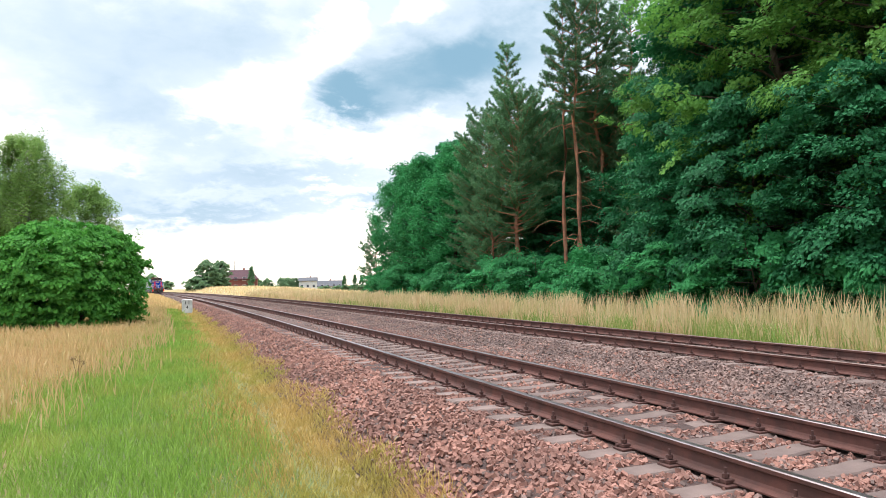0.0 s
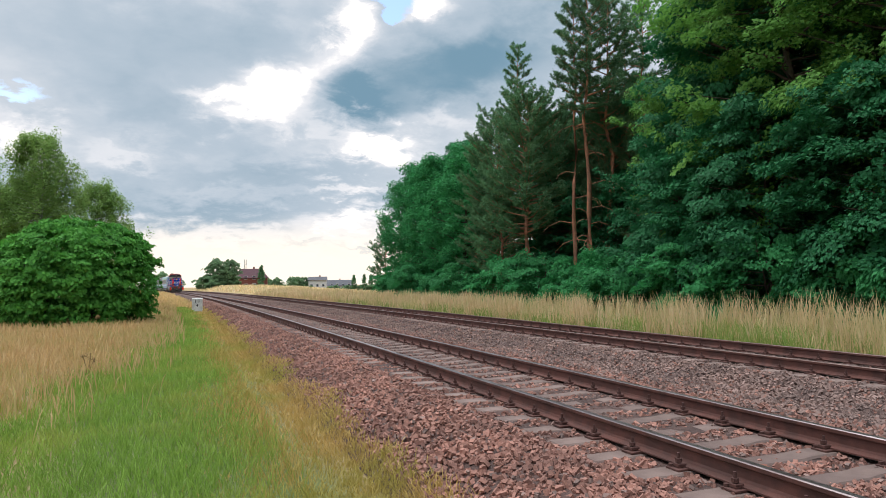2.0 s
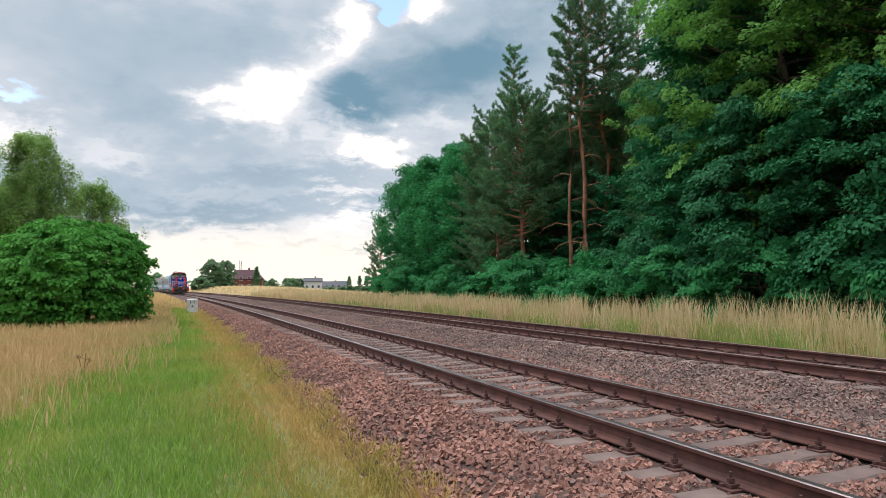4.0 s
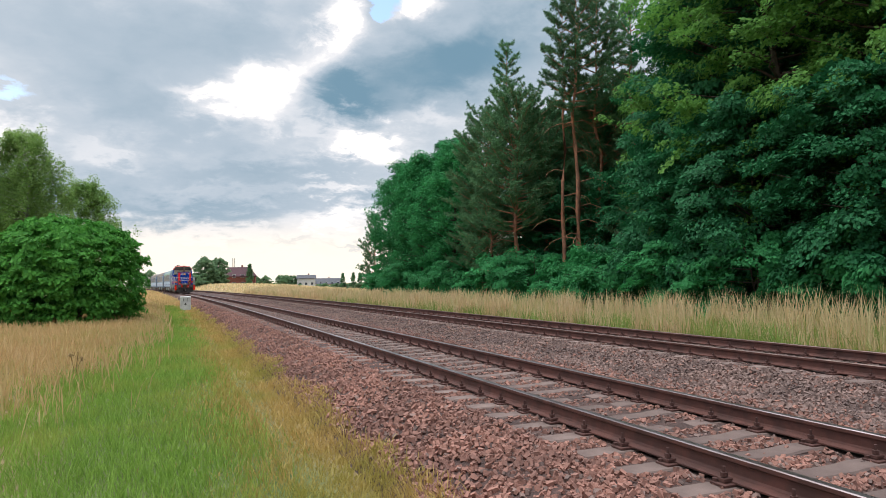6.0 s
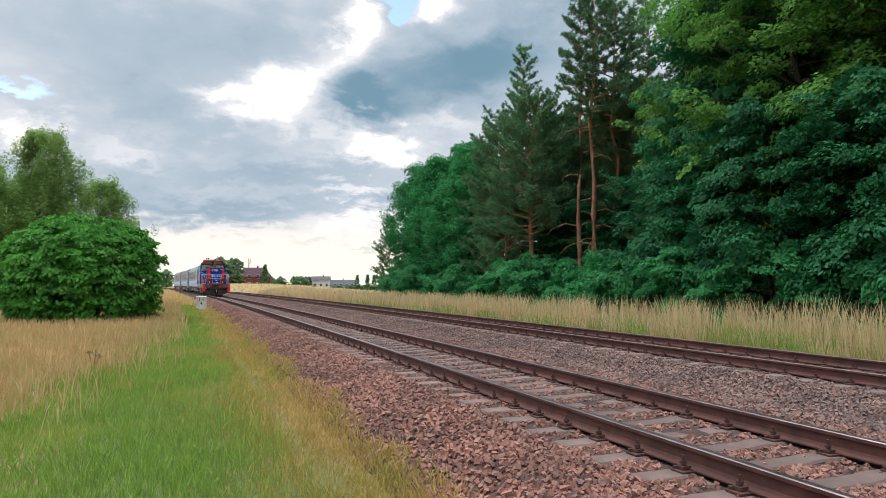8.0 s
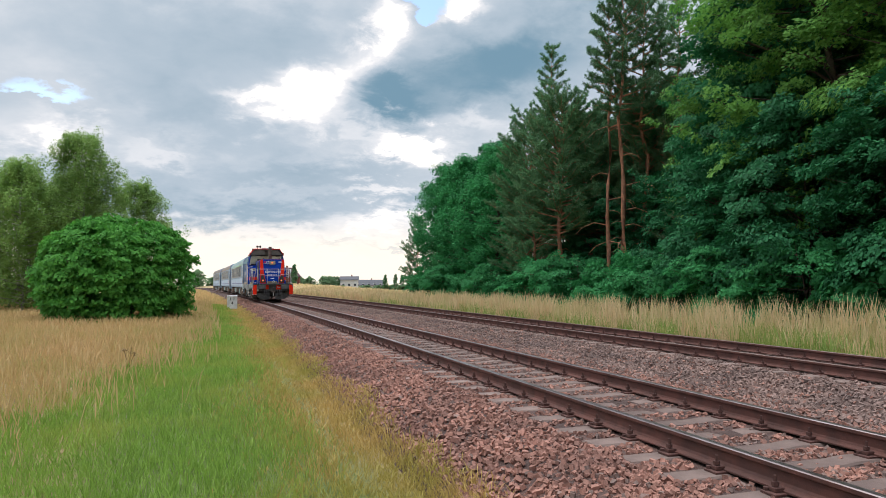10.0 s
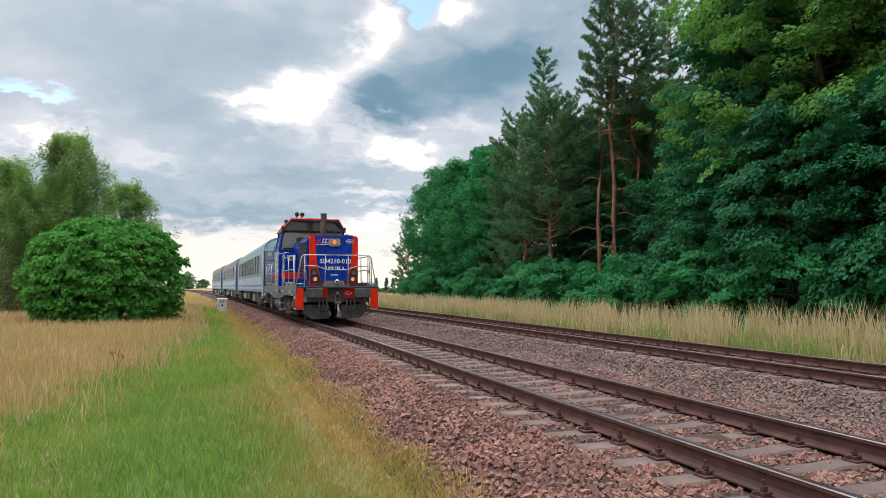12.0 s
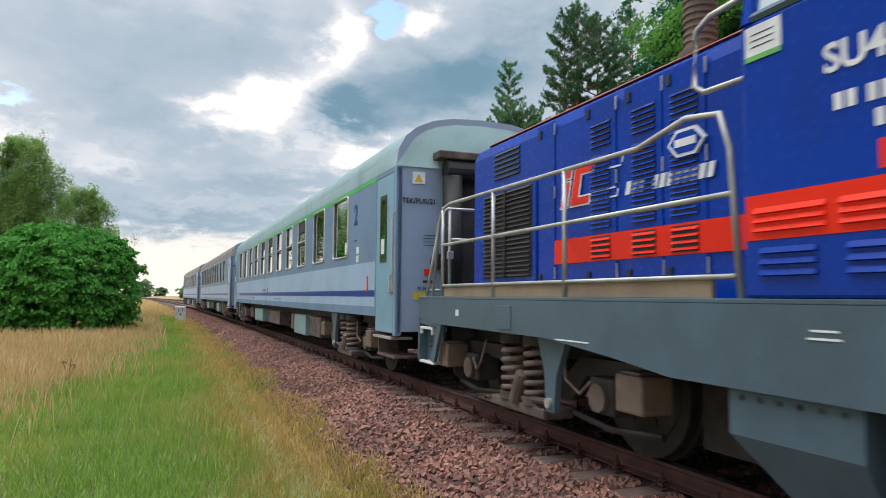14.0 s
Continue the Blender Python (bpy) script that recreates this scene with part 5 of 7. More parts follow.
        part("warning_label", box(bmesh.new(), min(x, x + s * 0.005), max(x, x + s * 0.005), 4.58, 4.74, 2.38, 2.54, 0.0), WHITE, c)
        part("notice_lines", box(bmesh.new(), min(x + s * 0.005, x + s * 0.008), max(x + s * 0.005, x + s * 0.008), 5.0, 5.12, 2.06, 2.075, 0.0), DARK, c)
        part("steel_cover", box(bmesh.new(), min(s * 0.98, s * 1.34), max(s * 0.98, s * 1.34), 4.40, 4.42, 2.36, 2.58, 0.006), STEEL, c)
        part("cover_knob", box(bmesh.new(), s * 1.16 - 0.05, s * 1.16 + 0.05, 4.38, 4.40, 2.45, 2.50, 0.006), DARK, c)
        part("locker_seam", box(bmesh.new(), min(x, x + s * 0.006), max(x, x + s * 0.006), 4.44, 5.6, 1.40, 1.41, 0.0), DARK, c)
        for a, b in ((1.0, 4.35), (8.2, 12.7)):
            part("toe_board", box(bmesh.new(), min(s * 1.40, s * 1.43), max(s * 1.40, s * 1.43), a, b, 1.30, 1.42, 0.004), DUST, loco, "dusty bare metal toe board")
        # walkway rails
        r = 0.021
        bar([(s * 1.44, 0.98, 1.30), (s * 1.44, 1.06, 1.8), (s * 1.44, 1.14, 2.28), (s * 1.44, 1.24, 2.42), (s * 1.44, 1.42, 2.45), (s * 1.44, 4.28, 2.45), (s * 1.44, 4.40, 2.38), (s * 1.44, 4.42, 2.2), (s * 1.44, 4.36, 1.30)], r, loco)
        bar([(s * 1.44, 1.40, 2.45), (s * 1.44, 1.34, 1.9), (s * 1.44, 1.28, 1.30)], r, loco, name="rail_post")
        bar([(s * 1.44, 2.95, 2.45), (s * 1.44, 2.86, 1.30)], r, loco, name="rail_post")
        bar([(s * 1.44, 1.36, 1.92), (s * 1.44, 4.40, 1.92)], r * 0.9, loco)
        bar([(s * 1.44, 1.3, 1.43), (s * 1.44, 4.36, 1.43)], r * 0.8, loco)
        bar([(s * 1.44, 7.95, 1.30), (s * 1.44, 8.02, 2.2), (s * 1.44, 8.1, 2.42), (s * 1.44, 8.4, 2.46), (s * 1.44, 8.9, 2.36), (s * 1.44, 12.5, 2.40), (s * 1.44, 12.72, 2.36), (s * 1.44, 12.85, 2.2), (s * 1.44, 13.05, 1.30)], r, loco)
        for y, z in ((9.9, 2.38), (11.3, 2.39), (12.72, 2.38)):
            bar([(s * 1.44, y, z), (s * 1.44, y, 1.30)], r, loco, name="rail_post")
        bar([(s * 1.44, 8.0, 1.92), (s * 1.44, 12.75, 1.92)], r * 0.9, loco)
        bar([(s * 1.44, 8.0, 1.43), (s * 1.44, 12.72, 1.43)], r * 0.8, loco)
        # grab rails by the cab steps
        bar([(s * 1.5, 6.12, 1.34), (s * 1.56, 6.10, 1.40), (s * 1.56, 6.14, 2.55), (s * 1.5, 6.16, 2.62)], 0.019, loco, name="grab_rail")
        bar([(s * 1.53, 5.50, 0.95), (s * 1.56, 5.66, 1.0), (s * 1.56, 5.72, 2.55), (s * 1.54, 5.68, 2.68), (s * 1.2, 5.2, 2.74)], 0.019, loco, name="grab_rail")
        bar([(s * 1.46, 7.84, 2.57), (s * 1.5, 8.16, 2.56), (s * 1.5, 8.25, 2.62), (s * 1.5, 8.22, 2.96), (s * 1.48, 8.12, 3.03), (s * 1.42, 7.84, 3.08)], 0.019, loco, name="grab_rail")
        for w, ys in ((1, 0.42), (-1, 13.2)):
            bar([(s * 1.47, ys, 1.30), (s * 1.36, ys, 1.9), (s * 1.28, ys, 2.34), (s * 1.20, ys, 2.43), (0, ys, 2.43)], r, loco)
            bar([(s * 1.16, ys, 2.43), (s * 1.16, ys, 1.30)], r, loco, name="rail_post")
            bar([(s * 0.42, ys, 2.43), (s * 0.42, ys, 1.30)], r * 0.85, loco, name="rail_post")
            bar([(s * 1.16, ys, 2.04), (s * 0.75, ys, 2.03), (s * 0.35, ys, 1.90), (0, ys, 1.90)], r * 0.9, loco)
            bar([(s * 1.16, ys, 1.38), (s * 1.46, ys, 1.38)], r * 0.8, loco)
            part("lamp_bracket", box(bmesh.new(), s * 1.16 - 0.04, s * 1.16 + 0.04, ys - 0.05, ys, 1.78, 1.88, 0.008), STEEL, loco)
        # stencilled marks on the sill
        xs = s * 1.502
        for y, z, w, h in ((2.05, 1.13, 0.22, 0.035), (2.05, 1.06, 0.42, 0.03), (1.30, 0.98, 0.14, 0.03), (4.75, 1.12, 0.16, 0.06), (4.45, 1.13, 0.1, 0.03), (4.45, 1.07, 0.2, 0.03), (7.35, 1.14, 0.16, 0.012), (7.35, 1.10, 0.2, 0.012), (12.1, 1.12, 0.09, 0.07), (9.7, 0.95, 0.5, 0.012), (3.32, 1.12, 0.07, 0.06)):
            part("stencil_bar", box(bmesh.new(), min(xs, xs + s * 0.003), max(xs, xs + s * 0.003), y - w / 2, y + w / 2, z - h / 2, z + h / 2, 0), WHITE, loco)
        for y, w in ((3.3, 0.26), (10.9, 0.26)):
            part("sill_hatch", box(bmesh.new(), min(xs - s * 0.01, xs + s * 0.008), max(xs - s * 0.01, xs + s * 0.008), y - w / 2, y + w / 2, 0.99, 1.22, 0.004), GREY, loco)
        fr = part("stencil_frame", box(bmesh.new(), min(xs, xs + s * 0.003), max(xs, xs + s * 0.003), 6.22, 6.84, 1.06, 1.19, 0), WHITE, loco)
        for a, b in ((6.23, 6.40), (6.41, 6.60), (6.61, 6.83)):
            part("stencil_field", box(bmesh.new(), min(xs + s * 0.003, xs + s * 0.005), max(xs + s * 0.003, xs + s * 0.005), a, b, 1.07, 1.18, 0), GREY, fr)
        if s < 0:
            lettering("90", 0.11, WHITE, loco, on_side(xs - 0.006, 6.715, 1.125))
            lettering("PL", 0.11, WHITE, loco, on_side(xs - 0.006, 6.505, 1.125))
        part("valve", disc(bmesh.new(), (s * 1.53, 5.95, 1.14), "x", 0.055, 0.06, 14), RED, loco)
        part("valve_plate", box(bmesh.new(), min(xs, xs + s * 0.01), max(xs, xs + s * 0.01), 5.82, 6.06, 0.92, 1.24, 0.006), DARK, loco)
    for y in (3.82 - 1.3, 3.82 + 1.3, 10.95 - 1.3, 10.95 + 1.3):
        wheelset(y, 0.55, loco)
    return loco


def hood_mesh(a, b, nose):
    """A hood drawn along y with rounded shoulders; its nose leans back a little at the top."""
    bm = bmesh.new()
    prof = [(-0.90, 1.30), (-0.90, 3.02), (-0.86, 3.13), (-0.76, 3.195), (0.76, 3.195), (0.86, 3.13), (0.90, 3.02), (0.90, 1.30)]
    prism(bm, prof, "y", a, b)
    end = a if nose < 0 else b
    for v in bm.verts:
        if abs(v.co.y - end) < 0.001 and v.co.z > 3.0:
            v.co.y += -nose * 0.06 * (v.co.z - 3.0) / 0.2
    return bm


def make_cab(loco):
    """The driver's cab: walls to the sill, sloping glazed upper sides, faceted roof with a red-edged front visor."""
    a, b = 6.15, 7.86
    cab = block("cab", loco, BLUE, -1.5, 1.5, a, b, 1.30, 2.86, 0.02, "blue driver's cab with large windows")
    low, mid, top = (1.49, 2.86), (1.34, 3.72), (0.98, 4.20)
    # corner posts and window bars
    for y in (a + 0.05, b - 0.05):
        for s in (-1, 1):
            part("cab_post", tube(bmesh.new(), [(s * 1.46, y, 2.85), (s * 1.31, y, 3.74)], 0.06, 6), BLUE, cab)
    for s in (-1, 1):
        for y0, y1, pane in ((a + 0.10, a + 0.55, True), (a + 0.62, a + 1.20, True), (a + 1.20, b - 0.08, True)):
            v = [(s * 1.475, y0, 2.90), (s * 1.475, y1, 2.90), (s * 1.335, y1, 3.68), (s * 1.335, y0, 3.68)]
            part_ob = mesh_of("side_window", v, [(0, 1, 2, 3)], GLASS_CAB, cab)
            part_ob.visible_shadow = False
        for y in (a + 0.585, a + 1.2):
            part("window_bar", tube(bmesh.new(), [(s * 1.478, y, 2.88), (s * 1.335, y, 3.70)], 0.022, 6), GREY, cab)
        for z, x in ((2.885, 1.482), (3.70, 1.335)):
            part("window_frame", tube(bmesh.new(), [(s * x, a + 0.08, z), (s * x, b - 0.08, z)], 0.03, 6), GREY, cab)
        # red band and louvres low on the cab side
        xs = s * 1.502
        part("band", box(bmesh.new(), min(xs, xs + s * 0.003), max(xs, xs + s * 0.003), a + 0.02, b - 0.02, 1.62, 1.87, 0), RED, cab, "red band")
        for y in (6.24, 6.78, 7.32):
            for z in (1.66, 1.71, 1.76):
                part("louvre", prism(bmesh.new(), [(xs, z), (xs + s * 0.022, z + 0.006), (xs + s * 0.004, z + 0.038), (xs, z + 0.038)], "y", y, y + 0.46), RED, cab)
            for z in (1.42, 1.48, 1.54):
                part("louvre", prism(bmesh.new(), [(xs, z), (xs + s * 0.022, z + 0.006), (xs + s * 0.004, z + 0.038), (xs, z + 0.038)], "y", y + 0.06, y + 0.42), BLUE, cab)
        part("maker_label", box(bmesh.new(), min(xs, xs + s * 0.003), max(xs, xs + s * 0.003), 6.22, 6.92, 1.91, 2.04, 0), WHITE, cab)
        part("crest", box(bmesh.new(), min(xs, xs + s * 0.003), max(xs, xs + s * 0.003), 6.94, 7.03, 1.90, 2.04, 0), RED, cab)
        part("label", box(bmesh.new(), min(xs, xs + s * 0.003), max(xs, xs + s * 0.003), 7.57, 7.82, 2.65, 2.83, 0), WHITE, cab)
        part("label_edge", box(bmesh.new(), min(xs + s * 0.003, xs + s * 0.005), max(xs + s * 0.003, xs + s * 0.005), 7.57, 7.82, 2.63, 2.66, 0), GREEN_TAG, cab)
        for i in range(3):
            part("label_line", box(bmesh.new(), min(xs + s * 0.003, xs + s * 0.005), max(xs + s * 0.003, xs + s * 0.005), 7.62, 7.78, 2.705 + i * 0.035, 2.711 + i * 0.035, 0), DARK, cab)
        part("warning_label", box(bmesh.new(), min(xs, xs + s * 0.004), max(xs, xs + s * 0.004), 6.72, 6.84, 1.42, 1.58, 0), WHITE, cab)
        for z, places in ((2.225, (7.235, 7.165, 7.055, 6.985, 6.875, 6.765, 6.695, 6.625, 6.515, 6.445, 6.375, 6.265)), (2.10, (7.02, 6.95, 6.84, 6.77, 6.70, 6.63))):
            for y in places:
                part("number_bar", box(bmesh.new(), min(xs, xs + s * 0.003), max(xs, xs + s * 0.003), y - 0.024, y + 0.024, z, z + 0.085, 0), WHITE, cab)
        if s < 0:
            lettering("SU4210-010", 0.205, WHITE, cab, on_side(xs - 0.003, 6.80, 2.485), "white painted lettering")
        part("marker_lamp", box(bmesh.new(), s * 1.36 - 0.05, s * 1.36 + 0.05, 5.98, 6.10, 3.78, 3.92, 0.015), BLACK, cab)
    # front and rear glazing
    for y in (a + 0.01, b - 0.01):
        v = [(-1.44, y, 2.9), (1.44, y, 2.9), (1.30, y, 3.70), (-1.30, y, 3.70)]
        w = mesh_of("windscreen", v, [(0, 1, 2, 3)], GLASS_CAB, cab)
        w.visible_shadow = False
        part("windscreen_frame", tube(bmesh.new(), [(-1.44, y, 2.88), (1.44, y, 2.88)], 0.035, 6), BLACK, cab)
        part("windscreen_frame", tube(bmesh.new(), [(-1.32, y, 3.72), (1.32, y, 3.72)], 0.035, 6), BLACK, cab)
        bm = bmesh.new()
        prism(bm, [(-1.32, 3.72), (1.32, 3.72), (0.98, 4.18), (-0.98, 4.18)], "y", y - 0.01, y + 0.01)
        part("upper_front", bm, LAMP_DARK, cab, "dark tinted upper windscreen")
    for x in (-0.75, 0.55):
        part("wiper", tube(bmesh.new(), [(x, a - 0.04, 3.82), (x + 0.25, a - 0.05, 3.62), (x + 0.75, a - 0.03, 3.58)], 0.012, 5), BLACK, cab)
        part("wiper", tube(bmesh.new(), [(x, a - 0.06, 2.95), (x + 0.3, a - 0.03, 3.25)], 0.012, 5), BLACK, cab)
    # roof
    bm = bmesh.new()
    ya, yb = 5.68, 8.1
    out = [(-1.40, 3.70), (-1.02, 4.21), (1.02, 4.21), (1.40, 3.70), (1.34, 3.70), (0.97, 4.15), (-0.97, 4.15), (-1.34, 3.70)]
    prism(bm, out, "y", ya, yb)
    for v in bm.verts:      # the eaves fall back from the visor's tip
        if v.co.y < ya + 0.01 and v.co.z < 3.9:
            v.co.y += 0.42
    part("roof", bm, GREY, cab, "grey faceted cab roof with a red front edge")
    bm = bmesh.new()
    tube(bm, [(-1.41, ya + 0.40, 3.71), (-1.03, ya - 0.01, 4.22), (1.03, ya - 0.01, 4.22), (1.41, ya + 0.40, 3.71)], 0.032, 4)
    part("roof_edge", bm, RED, cab, "red roof edge")
    part("rear_roof_edge", tube(bmesh.new(), [(-1.41, yb, 3.71), (-1.03, yb, 4.22), (1.03, yb, 4.22), (1.41, yb, 3.71)], 0.025, 4), RED, cab)
    part("roof_unit", box(bmesh.new(), -0.35, 0.62, 6.4, 7.6, 4.21, 4.36, 0.05), COACH_ROOF, cab, "pale grey roof unit")
    for x in (-0.78, -0.55):
        bm = bmesh.new()
        bmesh.ops.create_cone(bm, cap_ends=False, segments=20, radius1=0.10, radius2=0.03, depth=0.28, matrix=Matrix.Translation((x, 5.95, 4.42)) @ pose(0, 0, 0, -90, 0, 0))
        h = part("horn", bm, STEEL, cab, "round air horn", smooth=True)
        # Dark disc across the open bell stands for the shade inside.
        part("horn_mouth", disc(bmesh.new(), (x, 5.83, 4.42), "y", 0.085, 0.02, 20), DARK, h)
        part("horn_foot", box(bmesh.new(), x - 0.02, x + 0.02, 5.98, 6.02, 4.2, 4.4, 0), DARK, h)
    part("roof_vent", disc(bmesh.new(), (-1.0, 7.9, 4.28), "z", 0.09, 0.14, 14), DARK, cab)
    # inside: desk and pale lining, seen through the panes
    # Added sheet: imitates the windscreen's sky reflection and the cream interior by its colour.
    part("sun_blind", box(bmesh.new(), -1.22, 1.22, 6.30, 6.32, 3.02, 3.66, 0.004), CREAM, cab, "added cream sheet imitating reflected sky and pale interior behind the windscreen")
    part("cab_lining", box(bmesh.new(), -1.28, 1.28, 7.70, 7.80, 2.86, 3.66, 0.02), CREAM, cab, "cream rear wall of the cab")
    part("desk", box(bmesh.new(), -1.25, 1.25, 6.35, 6.8, 2.8, 3.0, 0.03), DARK, cab)
    return cab


def coach_profile(shrink=0.0):
    pts = [(-1.41, 1.0), (-1.41, 3.22)]
    for i in range(1, 12):
        ang = math.pi - i * math.pi / 12
        pts.append((math.copysign(abs(math.cos(ang)) ** 0.75, math.cos(ang)) * 1.41, 3.22 + 0.83 * math.sin(ang) ** 0.8))
    return pts + [(1.41, 3.22), (1.41, 1.0)]


COACH_LENGTH = 26.4
WINDOWS = [3.95, 6.02, 8.10, 9.95, 11.8, 13.65, 15.5, 17.35, 19.2, 21.05, 22.9]


def make_coach(label, roof_mat, green):
    coach = thing("railway_coach", label, "coach", "coaches of the train")
    a, b = 0.42, COACH_LENGTH - 0.42
    # sides as strips round the window openings
    z0, z1 = 2.02, 3.15
    for s in (-1, 1):
        x0, x1 = (s * 1.41, s * 1.36) if s < 0 else (s * 1.36, s * 1.41)
        lo, hi = min(x0, x1), max(x0, x1)
        side = part("side_wall", box(bmesh.new(), lo, hi, a + 1.1, b - 1.1, 1.86, z0, 0), COACH_SIDE, coach, "grey-blue coach side with rounded windows")
        part("upper_panel", box(bmesh.new(), lo, hi, a + 1.1, b - 1.1, z1, 3.24, 0), COACH_SIDE, side)
        edges = [a + 1.1]
        for i, c in enumerate(WINDOWS):
            w = 0.60 if i in (0, 1, 9, 10) else 0.52
            edges += [c - w, c + w]
        edges.append(b - 1.1)
        for i in range(0, len(edges), 2):
            part("pier", box(bmesh.new(), lo, hi, edges[i], edges[i + 1], z0, z1, 0), COACH_SIDE, side)
        part("pale_band", box(bmesh.new(), lo, hi, a + 1.1, b - 1.1, 1.395, 1.86, 0), COACH_PALE, side, "pale blue band")
        part("blue_stripe", box(bmesh.new(), lo - 0.002, hi + 0.002, a + 1.1, b - 2.4, 1.29, 1.395, 0), COACH_BLUE, side, "dark blue stripe")
        part("stripe_end", box(bmesh.new(), lo, hi, b - 2.4, b - 1.1, 1.29, 1.395, 0), COACH_PALE, side)
        part("lower_band", box(bmesh.new(), lo, hi, a + 1.1, b - 1.1, 1.13, 1.29, 0), COACH_PALE, side)
        part("sill", box(bmesh.new(), lo, hi, a + 1.1, b - 1.1, 0.98, 1.13, 0), COACH_SIDE, side)
        if green:
            part("green_line", box(bmesh.new(), lo - 0.003, hi + 0.003, a + 1.1, b - 6.0, 3.155, 3.22, 0), COACH_GREEN, side, "bright green line above the windows")
        for i, c in enumerate(WINDOWS):
            w = 0.60 if i in (0, 1, 9, 10) else 0.52
            xg = s * 1.385
            win = mesh_of("window", [(xg, c - w, z0), (xg, c + w, z0), (xg, c + w, z1), (xg, c - w, z1)], [(0, 1, 2, 3)], GLASS_COACH, side)
            xf = s * 1.412
            fr = bmesh.new()
            for p, q in (((c - w, z0 + 0.09), (c - w, z1 - 0.09)), ((c + w, z0 + 0.09), (c + w, z1 - 0.09)), ((c - w + 0.09, z0), (c + w - 0.09, z0)), ((c - w + 0.09, z1), (c + w - 0.09, z1))):
                tube(fr, [(xf, *p), (xf, *q)], 0.022, 4)
            for sy in (-1, 1):
                for sz in (-1, 1):
                    cy, cz = c + sy * (w - 0.09), (z0 + z1) / 2 + sz * ((z1 - z0) / 2 - 0.09)
                    tube(fr, [(xf, cy + sy * 0.09 * math.cos(t), cz + sz * 0.09 * math.sin(t)) for t in (0, 0.4, 0.8, 1.2, 1.57)], 0.022, 4)
            part("window_frame", fr, STEEL, win)
            if i not in (0, 1, 9, 10):
                part("window_bar", tube(bmesh.new(), [(xf, c - w, 2.62), (xf, c + w, 2.62)], 0.025, 4), STEEL, win)
                part("window_bar", tube(bmesh.new(), [(xf, c - w, 2.55), (xf, c + w, 2.55)], 0.012, 4), BLACK, win)
                if i in (2, 5, 6):
                    part("open_sash", box(bmesh.new(), min(xf, xf - s * 0.01), max(xf, xf - s * 0.01), c - w, c + w, 2.86, 3.14, 0), BLACK, win)
            if i == 0:
                part("notice", box(bmesh.new(), min(xg, xg + s * 0.006), max(xg, xg + s * 0.006), c - 0.5, c - 0.28, 2.08, 2.3, 0), WHITE, win)
        # doors at both ends
        for ya, yb, d in ((a, a + 1.1, 1), (b - 1.1, b, -1)):
            xi = s * 1.385
            door = part("door", box(bmesh.new(), min(xi - 0.025, xi + 0.025), max(xi - 0.025, xi + 0.025), ya + 0.12, yb - 0.06, 0.75, 3.16, 0.02), COACH_DOOR, coach, "light blue coach door with a tall window")
            part("door_post", box(bmesh.new(), min(s * 1.32, s * 1.41), max(s * 1.32, s * 1.41), ya, ya + 0.12, 0.72, 3.22, 0.01), COACH_SIDE, coach)
            part("door_post", box(bmesh.new(), min(s * 1.32, s * 1.41), max(s * 1.32, s * 1.41), yb - 0.06, yb, 0.98, 3.22, 0.0), COACH_SIDE, coach)
            part("door_head", box(bmesh.new(), min(s * 1.32, s * 1.41), max(s * 1.32, s * 1.41), ya, yb, 3.16, 3.24, 0.0), COACH_SIDE, coach)
            xd = xi + s * 0.028
            part("door_window", box(bmesh.new(), min(xd, xd + s * 0.006), max(xd, xd + s * 0.006), ya + 0.46, ya + 0.80, 1.82, 2.86, 0.0), BLACK, door, "black-rimmed door window")
            g = mesh_of("door_pane", [(xd + s * 0.008, ya + 0.50, 1.88), (xd + s * 0.008, ya + 0.76, 1.88), (xd + s * 0.008, ya + 0.76, 2.80), (xd + s * 0.008, ya + 0.50, 2.80)], [(0, 1, 2, 3)], GLASS_COACH, door)
            part("door_notice", box(bmesh.new(), min(xd + s * 0.009, xd + s * 0.012), max(xd + s * 0.009, xd + s * 0.012), ya + 0.55, ya + 0.72, 1.95, 2.18, 0), WHITE, door)
            part("door_handle", box(bmesh.new(), min(xd, xd + s * 0.03), max(xd, xd + s * 0.03), ya + 0.20, ya + 0.26, 1.35, 1.62, 0.006), STEEL, door)
            part("handrail", tube(bmesh.new(), [(s * 1.42, ya + 0.04, 1.3), (s * 1.45, ya + 0.04, 1.36), (s * 1.45, ya + 0.04, 2.5), (s * 1.42, ya + 0.04, 2.56)], 0.016, 6), STEEL, coach)
            part("step", box(bmesh.new(), min(s * 1.1, s * 1.44), max(s * 1.1, s * 1.44), ya + 0.1, yb - 0.05, 0.66, 0.70, 0.005), STEEL, coach)
            part("step", box(bmesh.new(), min(s * 1.0, s * 1.38), max(s * 1.0, s * 1.38), ya + 0.12, yb - 0.1, 0.38, 0.42, 0.005), UNDER, coach)
            part("step_side", box(bmesh.new(), min(s * 1.05, s * 1.36), max(s * 1.05, s * 1.36), yb - 0.12, yb - 0.09, 0.38, 0.7, 0.0), UNDER, coach)
        if s < 0:
            lettering("2", 0.52, COACH_BLUE, side, on_side(-1.414, 2.78, 2.72), "large dark blue class number")
